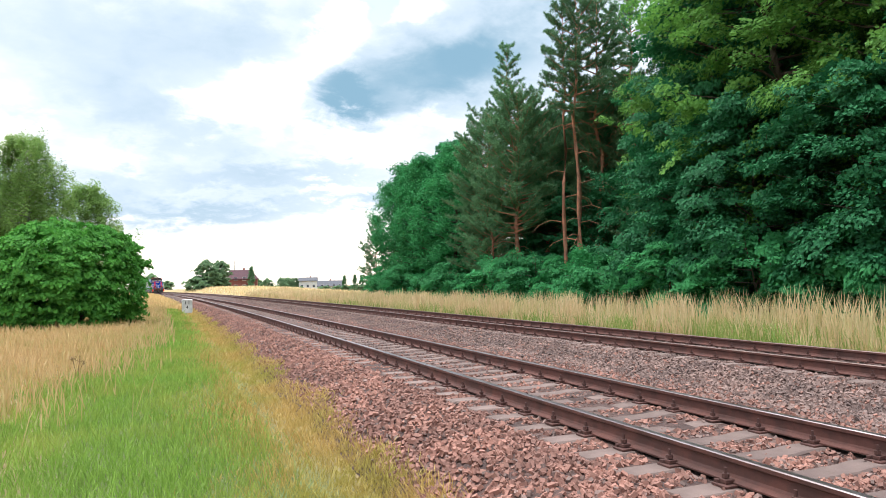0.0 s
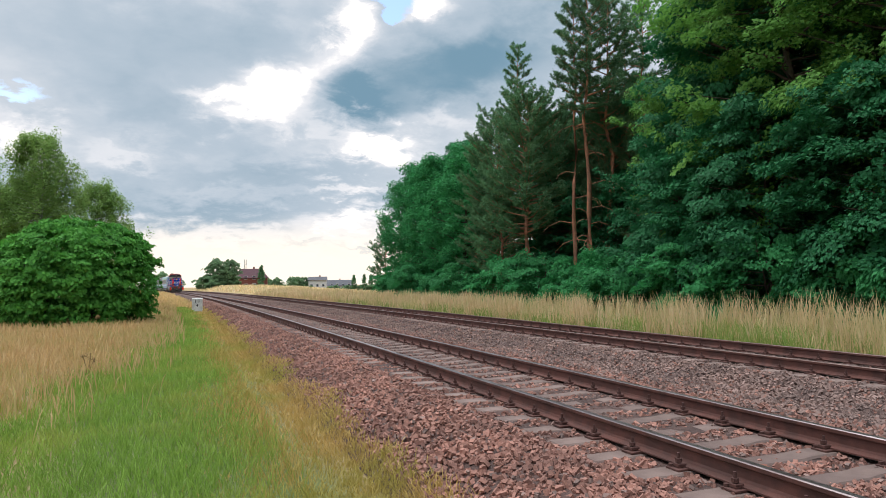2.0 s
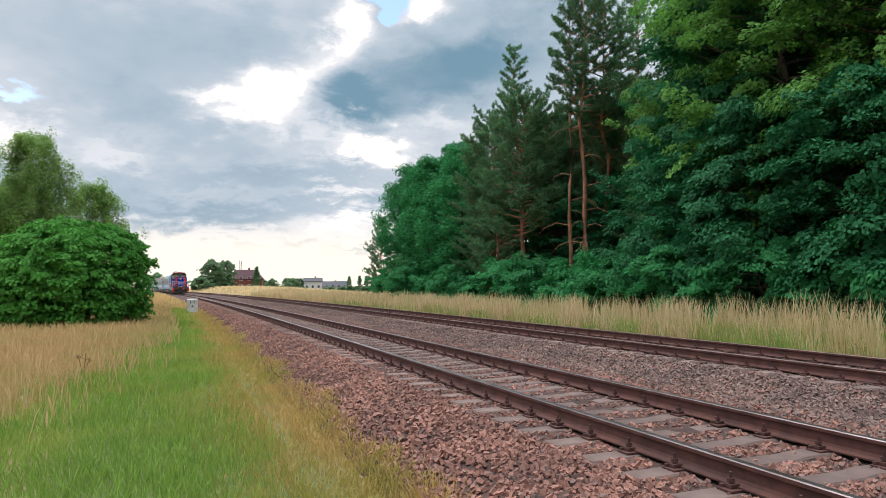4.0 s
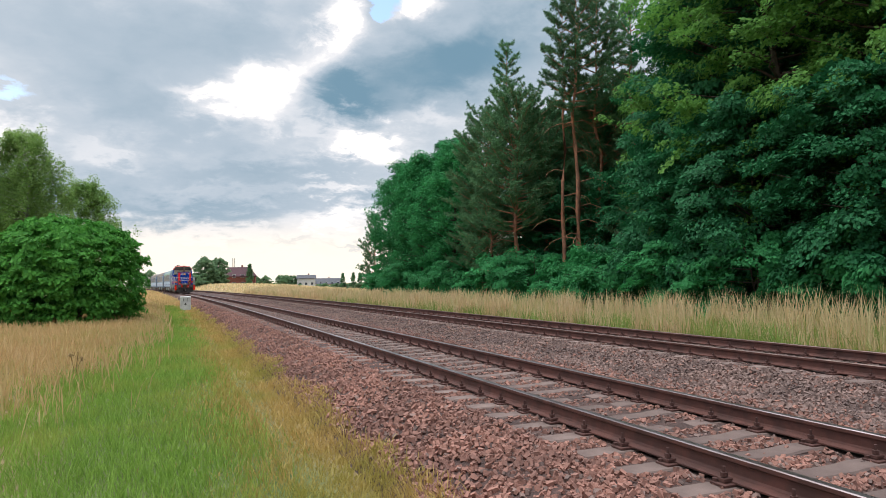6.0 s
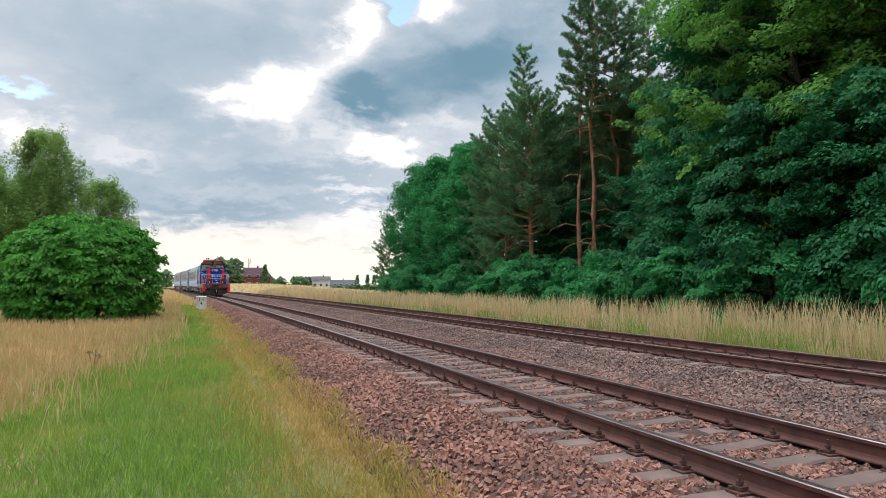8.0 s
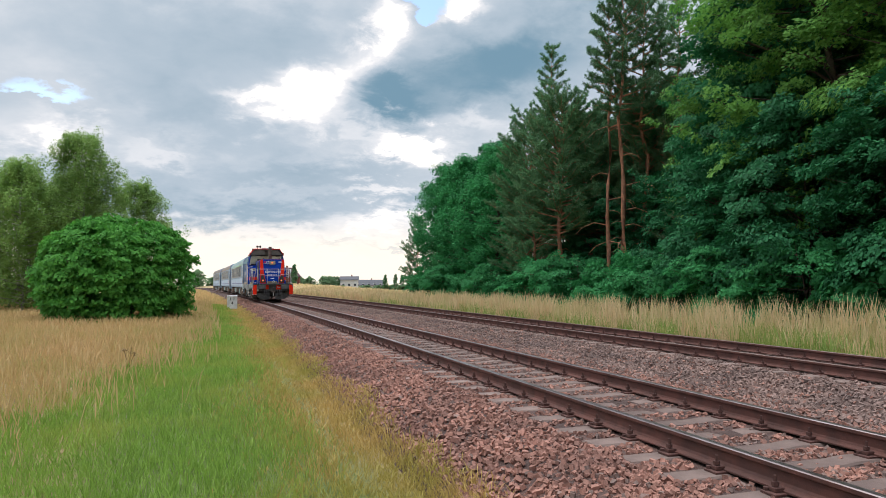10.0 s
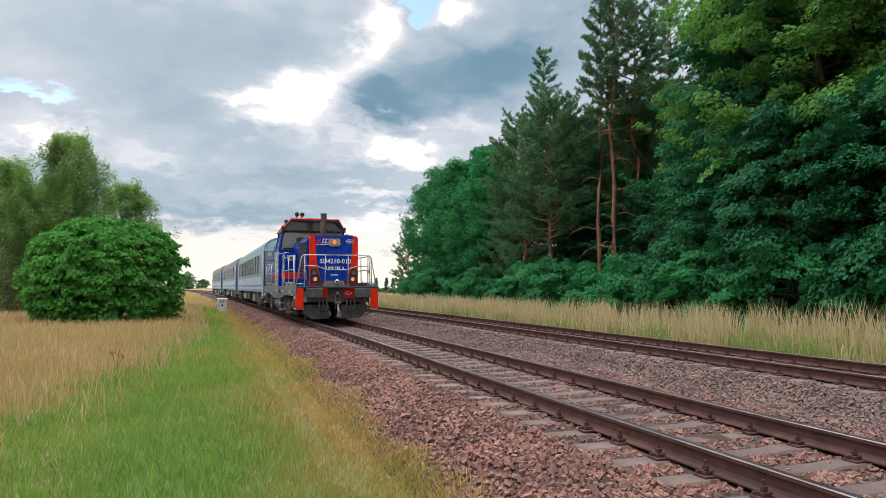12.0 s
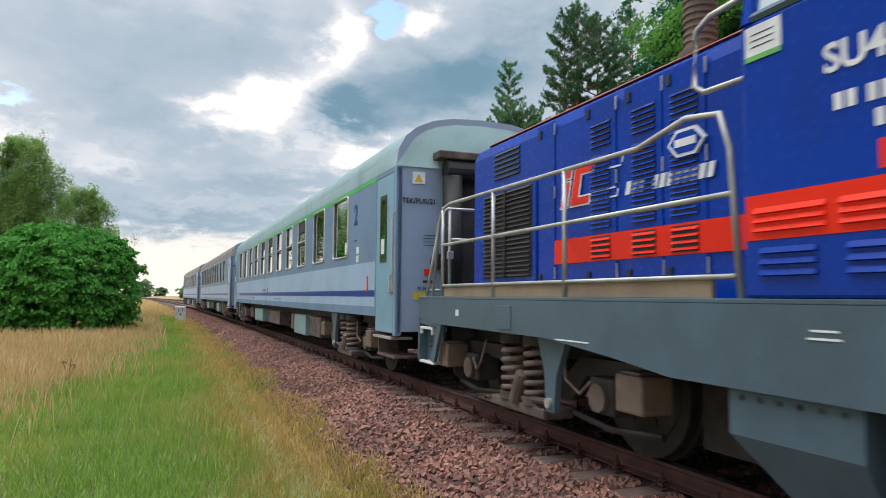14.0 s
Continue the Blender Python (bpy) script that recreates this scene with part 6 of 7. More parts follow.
            for y, z, w, h, m in ((2.78, 2.28, 0.16, 0.02, COACH_BLUE), (2.62, 2.1, 0.16, 0.12, WHITE), (2.62, 1.95, 0.16, 0.12, WHITE), (1.95, 1.5, 0.07, 0.26, RED), (14.2, 1.5, 0.1, 0.18, RED), (15.0, 1.47, 0.7, 0.05, COACH_BLUE), (12.0, 1.2, 1.4, 0.03, COACH_SIDE), (18, 1.2, 0.9, 0.03, DARK)):
                part("label_bar", box(bmesh.new(), -1.416, -1.411, y - w / 2, y + w / 2, z - h / 2, z + h / 2, 0), m, side)
    # ends, gangway
    for ye, d in ((a, 1), (b, -1)):
        bm = bmesh.new()
        prism(bm, [p for p in coach_profile()], "y", min(ye + d * 0.02, ye + d * 0.08), max(ye + d * 0.02, ye + d * 0.08))
        for v in bm.verts:
            if v.co.z < 1.05:
                v.co.z = 0.78
        end = part("end_wall", bm, COACH_END, coach, "pale grey coach end wall with warning labels")
        part("corner", box(bmesh.new(), -1.41, -1.30, min(ye, ye + d * 0.1), max(ye, ye + d * 0.1), 0.72, 3.2, 0.03), COACH_END, end)
        for x in (-0.58, 0.58):
            part("gangway_roller", tube(bmesh.new(), [(x, ye - d * 0.16, 1.1), (x, ye - d * 0.16, 3.1)], 0.15, 14), BLACK, end, "black rubber gangway bellows", smooth=True)
        part("gangway_top", tube(bmesh.new(), [(-0.7, ye - d * 0.16, 3.2), (0.7, ye - d * 0.16, 3.2)], 0.15, 14), BLACK, end)
        part("gangway_hood", box(bmesh.new(), -0.85, 0.85, min(ye - d * 0.3, ye), max(ye - d * 0.3, ye), 3.34, 3.46, 0.02), UNDER, end)
        part("gangway_door", box(bmesh.new(), -0.45, 0.45, min(ye - d * 0.02, ye), max(ye - d * 0.02, ye), 1.1, 3.1, 0.01), DARK, end)
        ys = ye + d * 0.012
        lab = part("warning_plate", box(bmesh.new(), -1.16, -0.96, min(ys - d * 0.006, ys), max(ys - d * 0.006, ys), 2.98, 3.16, 0), WHITE, end, "white plate with a yellow warning triangle")
        part("warning_triangle", prism(bmesh.new(), [(-1.13, 3.01), (-0.99, 3.01), (-1.06, 3.13)], "y", min(ys - d * 0.008, ys - d * 0.006), max(ys - d * 0.008, ys - d * 0.006)), YELLOW, lab)
        if d > 0:
            lettering("TEK/PUR/21", 0.105, DARK, end, on_front(-1.05, ys - 0.004, 2.72), "small black lettering")
            lettering("P5 24.02.24", 0.06, DARK, end, on_front(-0.92, ys - 0.004, 1.42))
        part("end_bar", box(bmesh.new(), -0.98, -0.8, min(ys - d * 0.004, ys), max(ys - d * 0.004, ys), 1.50, 1.54, 0), DARK, end)
        for i in range(4):
            part("end_line", box(bmesh.new(), -0.98, -0.78, min(ys - d * 0.004, ys), max(ys - d * 0.004, ys), 2.06 + i * 0.05, 2.068 + i * 0.05, 0), DARK, end)
        part("red_mark", box(bmesh.new(), -0.96, -0.87, min(ys - d * 0.008, ys), max(ys - d * 0.008, ys), 1.62, 1.71, 0), RED, end)
        for x in (-0.75, 0.75):
            part("tail_lamp", disc(bmesh.new(), (x, ye - d * 0.02, 1.82), "y", 0.12, 0.06, 18), BLACK, end, "round dark tail lamp")
        for x in (-0.875, 0.875):
            part("buffer", box(bmesh.new(), x - 0.3, x + 0.3, min(ye - d * 0.42, ye - d * 0.36), max(ye - d * 0.42, ye - d * 0.36), 0.9, 1.22, 0.02), DARK, end)
            part("buffer_shank", disc(bmesh.new(), (x, ye - d * 0.15, 1.05), "y", 0.1, 0.45, 14), DARK, end)
        part("yellow_label", box(bmesh.new(), -1.12, -0.9, min(ys - d * 0.004, ys), max(ys - d * 0.004, ys), 1.25, 1.36, 0), YELLOW, end)
    # roof with rounded ends
    bm = bmesh.new()
    rings = []
    prof = coach_profile()[1:-1]
    for y, f in ((a + 0.0, 0.86), (a + 0.12, 0.93), (a + 0.4, 0.985), (a + 0.8, 1.0), (b - 0.8, 1.0), (b - 0.4, 0.985), (b - 0.12, 0.93), (b, 0.86)):
        rings.append([bm.verts.new((x * (1 if z < 3.25 else 0.3 + 0.7 * f) + 0.0, y, 3.23 + (z - 3.22) * f)) for x, z in prof])
    for p, q in zip(rings, rings[1:]):
        for i in range(len(prof) - 1):
            bm.faces.new((p[i], q[i], q[i + 1], p[i + 1]))
    bm.faces.new(rings[0])
    bm.faces.new(rings[-1][::-1])
    bmesh.ops.recalc_face_normals(bm, faces=bm.faces)
    roof = part("roof", bm, roof_mat, coach, "curved grey-green coach roof", smooth=True)
    for x, z in ((-1.37, 3.46), (-1.2, 3.72)):
        part("roof_seam", tube(bmesh.new(), [(x, a + 1.2, z), (x, b - 1.2, z)], 0.012, 4), UNDER, roof)
    for y in (4, 9, 14, 19, 23):
        part("roof_vent", box(bmesh.new(), -0.3, 0.3, y - 0.35, y + 0.35, 4.02, 4.12, 0.03), roof_mat, roof)
    # floor, inner partition, underframe
    part("floor", box(bmesh.new(), -1.35, 1.35, a + 0.1, b - 0.1, 1.0, 1.06, 0), DARK, coach)
    part("inner_wall", box(bmesh.new(), 0.36, 0.40, a + 1.2, b - 1.2, 1.06, 3.2, 0), INSIDE, coach)
    part("underframe", box(bmesh.new(), -1.1, 1.1, a + 0.3, b - 0.3, 0.82, 0.98, 0), DARK, coach)
    for ya, yb, z in ((6.2, 7.4, 0.36), (8.0, 9.6, 0.32), (9.75, 10.1, 0.4), (12.2, 14.6, 0.42), (16.2, 18.4, 0.38), (19.0, 19.9, 0.45)):
        for s in (-1, 1):
            part("equipment_box", box(bmesh.new(), min(s * 0.75, s * 1.3), max(s * 0.75, s * 1.3), ya, yb, z, 0.82, 0.02), UNDER if ya not in (8.0, 16.2) else COACH_ROOF, coach)
    for yc in (3.7, COACH_LENGTH - 3.7):
        bogie(coach, yc, 2.5)
        for a2 in (-1.25, 1.25):
            wheelset(yc + a2, 0.46, coach)
    return coach


locomotive = make_locomotive()
coaches = [make_coach("grey-blue passenger coach with a green line behind the locomotive", COACH_ROOF, True),
           make_coach("grey and pale passenger coach with a brownish roof", COACH_ROOF_B, False)]
coaches.append(copy_thing(coaches[1], Matrix()))
coaches[2]["label"] = "last grey passenger coach of the train, brownish roof"
for ob in coaches[2].children:
    if ob.name.startswith("wheelset"):
        wheelsets.append((ob, ob.matrix_local.translation.y, 0.46))


# ---- the far side of the field ----
BRICK = material("red_brick", (0.24, 0.085, 0.065), (0.17, 0.06, 0.05), 3, 0.9, bump=0.01, bump_scale=8)
ROOF_TILE = material("dark_red_tiles", (0.085, 0.03, 0.038), (0.06, 0.025, 0.032), 2, 0.8, bump=0.02, bump_scale=6)
ROOF_SLATE = material("dark_slate", (0.06, 0.06, 0.075), (0.09, 0.09, 0.10), 2, 0.7)
PLASTER = material("white_plaster", (0.70, 0.68, 0.66), (0.6, 0.58, 0.56), 2, 0.9)
PANE = material("dark_pane", (0.06, 0.07, 0.09), None, 2, 0.2)


def make_house(label, w, d, eaves, ridge, wall_mat, roof_mat, x, y, turn, hip=0.0):
    z = ground_height(x, y) - 0.3
    house = thing("house", label, "house", m=pose(x, y, z, 0, 0, turn))
    part("wall", box(bmesh.new(), -w / 2, w / 2, -d / 2, d / 2, 0, eaves, 0), wall_mat, house)
    bm = bmesh.new()
    o = 0.45
    base = [(-w / 2 - o, -d / 2 - o), (w / 2 + o, -d / 2 - o), (w / 2 + o, d / 2 + o), (-w / 2 - o, d / 2 + o)]
    low = [bm.verts.new((a, b, eaves - 0.12)) for a, b in base]
    low2 = [bm.verts.new((a, b, eaves + 0.05)) for a, b in base]
    top = [bm.verts.new((-w / 2 - o + hip, 0, ridge)), bm.verts.new((w / 2 + o - hip, 0, ridge))]
    for i in range(4):
        bm.faces.new((low[i], low[(i + 1) % 4], low2[(i + 1) % 4], low2[i]))
    bm.faces.new(low[::-1])
    bm.faces.new((low2[0], low2[1], top[1], top[0]))
    bm.faces.new((low2[2], low2[3], top[0], top[1]))
    bm.faces.new((low2[1], low2[2], top[1]))
    bm.faces.new((low2[3], low2[0], top[0]))
    roof = part("roof", bm, roof_mat, house)
    part("chimney", box(bmesh.new(), 0.8, 1.4, 0.3, 0.9, ridge - 1.2, ridge + 0.7, 0), BRICK, roof)
    n = max(int(w / 2.6), 2)
    for i in range(n):
        cx = -w / 2 + (i + 0.5) * w / n
        for zz in ((1.0,) if eaves < 4 else (1.0, 3.7)):
            win = part("window", box(bmesh.new(), cx - 0.6, cx + 0.6, -d / 2 - 0.05, -d / 2 + 0.05, zz, zz + 1.3, 0), PLASTER, house)
            part("pane", box(bmesh.new(), cx - 0.5, cx + 0.5, -d / 2 - 0.07, -d / 2 - 0.04, zz + 0.1, zz + 1.2, 0), PANE, win)
    return house


make_house("red brick house with a dark hipped roof across the field", 11.5, 9, 4.2, 7.6, BRICK, ROOF_TILE, 17.8, 262, -8, 2.6)
make_house("white plastered house with a dark roof beyond the field", 8.4, 7, 6.9, 8.6, PLASTER, ROOF_SLATE, 56.5, 345, -12, 0.0)
make_house("long low house with a grey-blue roof beyond the field", 15, 9, 4.0, 7.0, PLASTER, ROOF_SLATE, 72, 372, -14, 0.0)
make_house("small pale yellow house beyond the field", 9, 8, 3.4, 6.4, paint("yellow_plaster", (0.45, 0.42, 0.2), 0.8, 0.0), ROOF_TILE, 101, 378, -10, 0.0)

mast = thing("radio_mast", "slim lattice radio mast beyond the houses", "mast", m=pose(19.0, 302, ground_height(19.0, 302)))
for i in range(3):
    a = i * math.tau / 3
    part("leg", tube(bmesh.new(), [(0.6 * math.cos(a), 0.6 * math.sin(a), 0), (0.35 * math.cos(a), 0.35 * math.sin(a), 14.2)], 0.13, 5), STEEL, mast)
for k in range(12):
    z = 1.1 * k + 0.6
    r = 0.6 - 0.25 * z / 14
    pts = [(r * math.cos(i * math.tau / 3), r * math.sin(i * math.tau / 3), z) for i in range(4)]
    part("brace", tube(bmesh.new(), pts, 0.05, 4), STEEL, mast)
for a in (0, 2.1, 4.2):
    part("antenna", box(bmesh.new(), 0.5 * math.cos(a) - 0.15, 0.5 * math.cos(a) + 0.15, 0.5 * math.sin(a) - 0.1, 0.5 * math.sin(a) + 0.1, 12.6, 14.8, 0.02), PLASTER, mast)

far_tree = make_tree("broadleaf_tree", "rounded green tree in the distance", 31, 8.3, 2.9, 0.05, LEAF_FAR_HAZED, BARK, 9000, 0.24, 0.2, 36, low=0.85)
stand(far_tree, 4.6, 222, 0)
far_small = make_tree("shrub", "low dark green shrub in the distance", 32, 4.0, 2.6, 0.03, LEAF_FAR_HAZED, BARK, 5000, 0.24, 0.12, 24, low=0.95, category="shrub", stems=3)
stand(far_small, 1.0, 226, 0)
far_spruce = make_tree("conifer", "slim dark conifer in the distance", 33, 9.0, 1.6, 0.05, NEEDLE, BARK, 4000, 0.3, 0.12, 40, True, column=0.0)
stand(far_spruce, 73, 318, 0)


def plant(tree, places):
    for x, y, turn in places:
        copy_thing(tree, pose(x, y, ground_height(x, y) - 0.2, 0, 0, turn))


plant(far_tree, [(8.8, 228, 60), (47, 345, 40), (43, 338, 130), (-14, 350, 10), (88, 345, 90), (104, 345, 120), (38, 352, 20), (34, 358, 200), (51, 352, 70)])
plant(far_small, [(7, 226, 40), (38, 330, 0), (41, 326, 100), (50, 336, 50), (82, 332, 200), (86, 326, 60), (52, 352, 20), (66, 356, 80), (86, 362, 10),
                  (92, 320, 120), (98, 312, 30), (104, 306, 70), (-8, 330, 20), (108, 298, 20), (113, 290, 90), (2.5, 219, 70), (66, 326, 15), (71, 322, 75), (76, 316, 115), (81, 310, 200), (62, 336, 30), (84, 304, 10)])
plant(far_spruce, [(76.5, 320, 60), (69, 322, 20), (79, 314, 100), (20.5, 254, 40)])

# hectometre post beside the line
post = thing("distance_post", "white concrete distance post with black figures beside the track", "distance post", m=pose(bend(-3.05, 54), 54, -0.58, 0, 0, 2))
PAINTED = material("white_painted_concrete", (0.66, 0.67, 0.66), (0.5, 0.5, 0.48), 3, 0.8, bump=0.003, bump_scale=60)
part("slab", box(bmesh.new(), -0.36, 0.36, -0.09, 0.09, 0, 1.0, 0.02), PAINTED, post)
part("cap", prism(bmesh.new(), [(-0.12, 0.98), (0.12, 0.98), (0.0, 1.04)], "x", -0.36, 0.36), PAINTED, post)
lettering("1 1", 0.30, BLACK, post, on_front(0, -0.094, 0.78), "black painted figures")
lettering("4", 0.30, BLACK, post, on_front(0, -0.094, 0.48))


# ---- grass ----
def blade_material(name, low, high, other, through=0.3):
    """Grass: each blade between two colours, paler or greener in wide patches."""
    m = leaf_material(name, low, high, through, 0.6)
    tr = m.node_tree
    coord = tr.nodes.new("ShaderNodeTexCoord").outputs["Object"]
    patch = ramp(tr, fractal(tr, coord, 0.55, 4.0, 0.6), 0.42, 0.68)
    scale = [n for n in tr.nodes if n.type == "VECT_MATH"][0]
    source = scale.inputs[0].links[0].from_socket
    tr.links.new(blend(tr, calc(tr, "MULTIPLY", patch, 0.75), source, other), scale.inputs[0])
    return m


GRASS_GREEN = blade_material("green_grass", (0.10, 0.20, 0.028), (0.365, 0.535, 0.10), (0.43, 0.42, 0.10))
GRASS_STRAW = blade_material("straw_grass", (0.45, 0.29, 0.125), (0.76, 0.54, 0.28), (0.44, 0.38, 0.14))
GRASS_GOLD = blade_material("golden_grass", (0.30, 0.20, 0.05), (0.57, 0.395, 0.15), (0.28, 0.275, 0.055))
GRASS_TALL = blade_material("tall_dry_grass", (0.55, 0.39, 0.20), (0.95, 0.75, 0.48), (0.54, 0.50, 0.22))
GRASS_UNDER = blade_material("undergrowth_grass", (0.14, 0.24, 0.05), (0.30, 0.42, 0.11), (0.42, 0.40, 0.15))


def make_grass(name, label, mat, rng, xs, ys, heights, width, lean, zs, ears=0.0):
    """Leaning blades of three faces each; a share of them carry an ear near the tip."""
    n = len(xs)
    ang = rng.random(n) * math.tau
    face = rng.random(n) * math.tau
    bend_by = heights * lean * (0.3 + rng.random(n))
    dx, dy = np.cos(ang) * bend_by, np.sin(ang) * bend_by
    wx, wy = np.cos(face) * width, np.sin(face) * width
    base = np.stack([xs, ys, zs], 1)
    tip = base + np.stack([dx, dy, heights], 1)
    w = np.stack([wx, wy, np.zeros(n)], 1)
    fat = np.where(rng.random(n) < ears, 1.9, 0.85)[:, None]
    high = base * 0.30 + tip * 0.70 - np.stack([dx * 0.18, dy * 0.18, np.zeros(n)], 1)
    verts = np.stack([base - w * 0.8, base + w * 0.8, high + w * fat, high - w * fat, tip], 1).reshape(-1, 3)
    i = np.arange(n)[:, None] * 5
    faces = np.concatenate([i + np.array([[0, 1, 2]]), i + np.array([[0, 2, 3]]), i + np.array([[3, 2, 4]])])
    ob = array_mesh(name, verts, faces, [mat])
    return tagged(ob, label, "grass", kind="stuff")


def scatter(rng, count, d0, d1, y0, y1, thin=1.0, clump=0.0):
    """Places between two offsets from the line, thinning out with distance; some gather in tufts."""
    y = y0 + (y1 - y0) * rng.random(count) ** thin
    d = d0 + (d1 - d0) * rng.random(count)
    if clump:
        k = max(count // 14, 1)
        pick = rng.integers(0, k, count)
        keep = rng.random(count) < clump
        d = np.where(keep, d[pick] + rng.normal(size=count) * 0.06, d)
        y = np.where(keep, y[pick] + rng.normal(size=count) * 0.06, y)
    return d, y


def ground_at(xs, ys):
    return np.array([ground_height(x, y) for x, y in zip(xs, ys)]) - 0.02


def make_meadow():
    rng = np.random.default_rng(5)
    # the short green strip; it widens to the left nearby
    rim_y, rim_d = [3, 8, 13, 19.5, 30, 60], [-9.5, -8.3, -7.0, -6.0, -5.3, -4.95]
    d, y = scatter(rng, 230000, -10.5, -2.95, 3.5, 62, 2.3, 0.35)
    wob = np.interp(y, rim_y, rim_d) + 0.3 * np.sin(y * 1.1 + 1) + rng.normal(size=len(d)) * 0.5
    keep = (d > wob) & (d < -3.9 + 0.25 * np.sin(y * 0.9) + rng.normal(size=len(d)) * 0.33)
    d, y = d[keep], y[keep]
    x = d - CURVE * y ** 2
    make_grass("green_grass", "short green grass strip along the ballast", GRASS_GREEN, rng, x, y, 0.07 + 0.15 * rng.random(len(x)) ** 1.8 + 0.002 * y, 0.0027 + 0.00022 * y, 0.6, ground_at(x, y))
    # dry golden edge by the ballast
    d, y = scatter(rng, 185000, -5.0, -2.2, 3.5, 62, 2.1, 0.4)
    keep = (d < np.interp(y, [4, 7, 9], [-2.60, -2.48, -2.42]) + 0.10 * np.sin(y * 1.3) + 0.05 * np.sin(y * 3.7) + rng.normal(size=len(d)) * 0.06) & (d > -3.75 + 0.25 * np.sin(y * 0.8 + 2) + rng.normal(size=len(d)) * 0.45)
    d, y = d[keep], y[keep]
    x = d - CURVE * y ** 2
    z = np.maximum(ground_at(x, y), np.interp(d, [-2.9, -2.6, -2.1], [-0.68, -0.53, -0.32]))
    make_grass("dry_grass_edge", "dry golden grass creeping onto the ballast", GRASS_GOLD, rng, x, y, 0.04 + 0.11 * rng.random(len(x)) ** 2.2, 0.0034 + 0.0002 * y, 0.8, z)
    # the tall straw meadow to the left
    d, y = scatter(rng, 215000, -26.0, -4.4, 4.0, 75, 1.4, 0.4)
    keep = (d < np.interp(y, rim_y, rim_d) + 0.3 * np.sin(y * 1.1 + 1) + rng.normal(size=len(d)) * 0.8) & (d > -7.5 - 0.27 * y)
    d, y = d[keep], y[keep]
    x = d - CURVE * y ** 2
    h = 0.26 + 0.36 * rng.random(len(x)) ** 1.5
    make_grass("straw_meadow", "tall straw-coloured meadow grass with fine ears", GRASS_STRAW, rng, x, y, h, 0.0033 + 0.00022 * y, 0.38, ground_at(x, y), 0.5)
    # tall dry grass along the forest's edge
    d, y = scatter(rng, 105000, 8.5, 14.5, 1.0, 115, 1.25, 0.6)
    d = 8.5 + (d - 8.5) * np.where(rng.random(len(d)) < 0.5, 0.5, 1.0)
    tuft = np.sin(d * 2.3 + 1.3 * np.sin(y * 0.9)) * np.sin(y * 1.15 + 2.0 * np.sin(d * 0.8)) + 0.5 * np.sin(y * 3.1 + d)
    keep = rng.random(len(d)) < np.clip(0.02 + 0.85 * tuft + 0.009 * y, 0.05, 1.0)
    d, y, tuft = d[keep], y[keep], tuft[keep]
    x = d - CURVE * y ** 2
    h = (0.45 + 0.95 * rng.random(len(x)) ** 1.6) * (1.0 + 0.18 * tuft) * np.interp(y, [0, 40, 110], [1.0, 0.9, 0.62])
    make_grass("tall_dry_grass", "tall dry pale grass with ears before the forest", GRASS_TALL, rng, x, y, h, 0.0036 + 0.00017 * y, 0.24, ground_at(x, y), 0.7)
    d, y = scatter(rng, 62000, 8.4, 15.5, 1.0, 60, 1.6, 0.6)
    x = d - CURVE * y ** 2
    make_grass("undergrowth", "green undergrowth grass at the foot of the dry stalks", GRASS_UNDER, rng, x, y, 0.2 + 0.6 * rng.random(len(x)) ** 1.5, 0.005 + 0.0002 * y, 0.5, ground_at(x, y))
    # the same grasses, thinner, beside and behind the standpoint
    d, y = scatter(rng, 75000, -9.5, -3.4, -6.0, 4.2, 1.0, 0.35)
    make_grass("green_grass", "short green grass strip beside the standpoint", GRASS_GREEN, rng, d, y, 0.10 + 0.15 * rng.random(len(d)) ** 1.5, 0.0045, 0.7, ground_at(d, y))
    d, y = scatter(rng, 18000, -4.1, -2.55, -6.0, 3.8, 1.0, 0.4)
    z = np.maximum(ground_at(d, y), np.interp(d, [-2.9, -2.6, -2.1], [-0.68, -0.53, -0.32]))
    make_grass("dry_grass_edge", "dry golden grass edge beside the standpoint", GRASS_GOLD, rng, d, y, 0.04 + 0.11 * rng.random(len(d)) ** 2.2, 0.005, 0.8, z)
    d, y = scatter(rng, 30000, -18.0, -7.6, -6.0, 4.5, 1.0, 0.4)
    make_grass("straw_meadow", "straw-coloured meadow grass beside the green strip", GRASS_STRAW, rng, d, y, 0.26 + 0.36 * rng.random(len(d)) ** 1.5, 0.009, 0.45, ground_at(d, y), 0.5)
    d, y = scatter(rng, 12000, 8.6, 14.5, -9.0, 1.5, 1.0, 0.6)
    make_grass("tall_dry_grass", "tall dry pale grass by the forest behind the standpoint", GRASS_TALL, rng, d, y, 0.45 + 0.9 * rng.random(len(d)) ** 1.6, 0.006, 0.24, ground_at(d, y), 0.7)
    # the far field
    d, y = scatter(rng, 26000, 9.0, 60.0, 85, 240, 1.3, 0.3)
    x = d - CURVE * y ** 2
    make_grass("field_grass", "golden field of dry grass in the distance", GRASS_TALL, rng, x, y, 0.3 + 0.3 * rng.random(len(x)), 0.04, 0.4, ground_at(x, y), 0.3)
    d, y = scatter(rng, 16000, -16.0, -2.9, 60, 200, 1.3, 0.3)
    x = d - CURVE * y ** 2
    make_grass("verge_grass", "dry verge grass along the line in the distance", GRASS_STRAW, rng, x, y, 0.35 + 0.3 * rng.random(len(x)), 0.025, 0.4, ground_at(x, y), 0.3)


make_meadow()

weed = thing("dry_weed", "dark dry dock plant among the straw grass", "weed", m=pose(-6.35, 16.2, ground_height(-6.35, 16.2) - 0.12))
bm = bmesh.new()
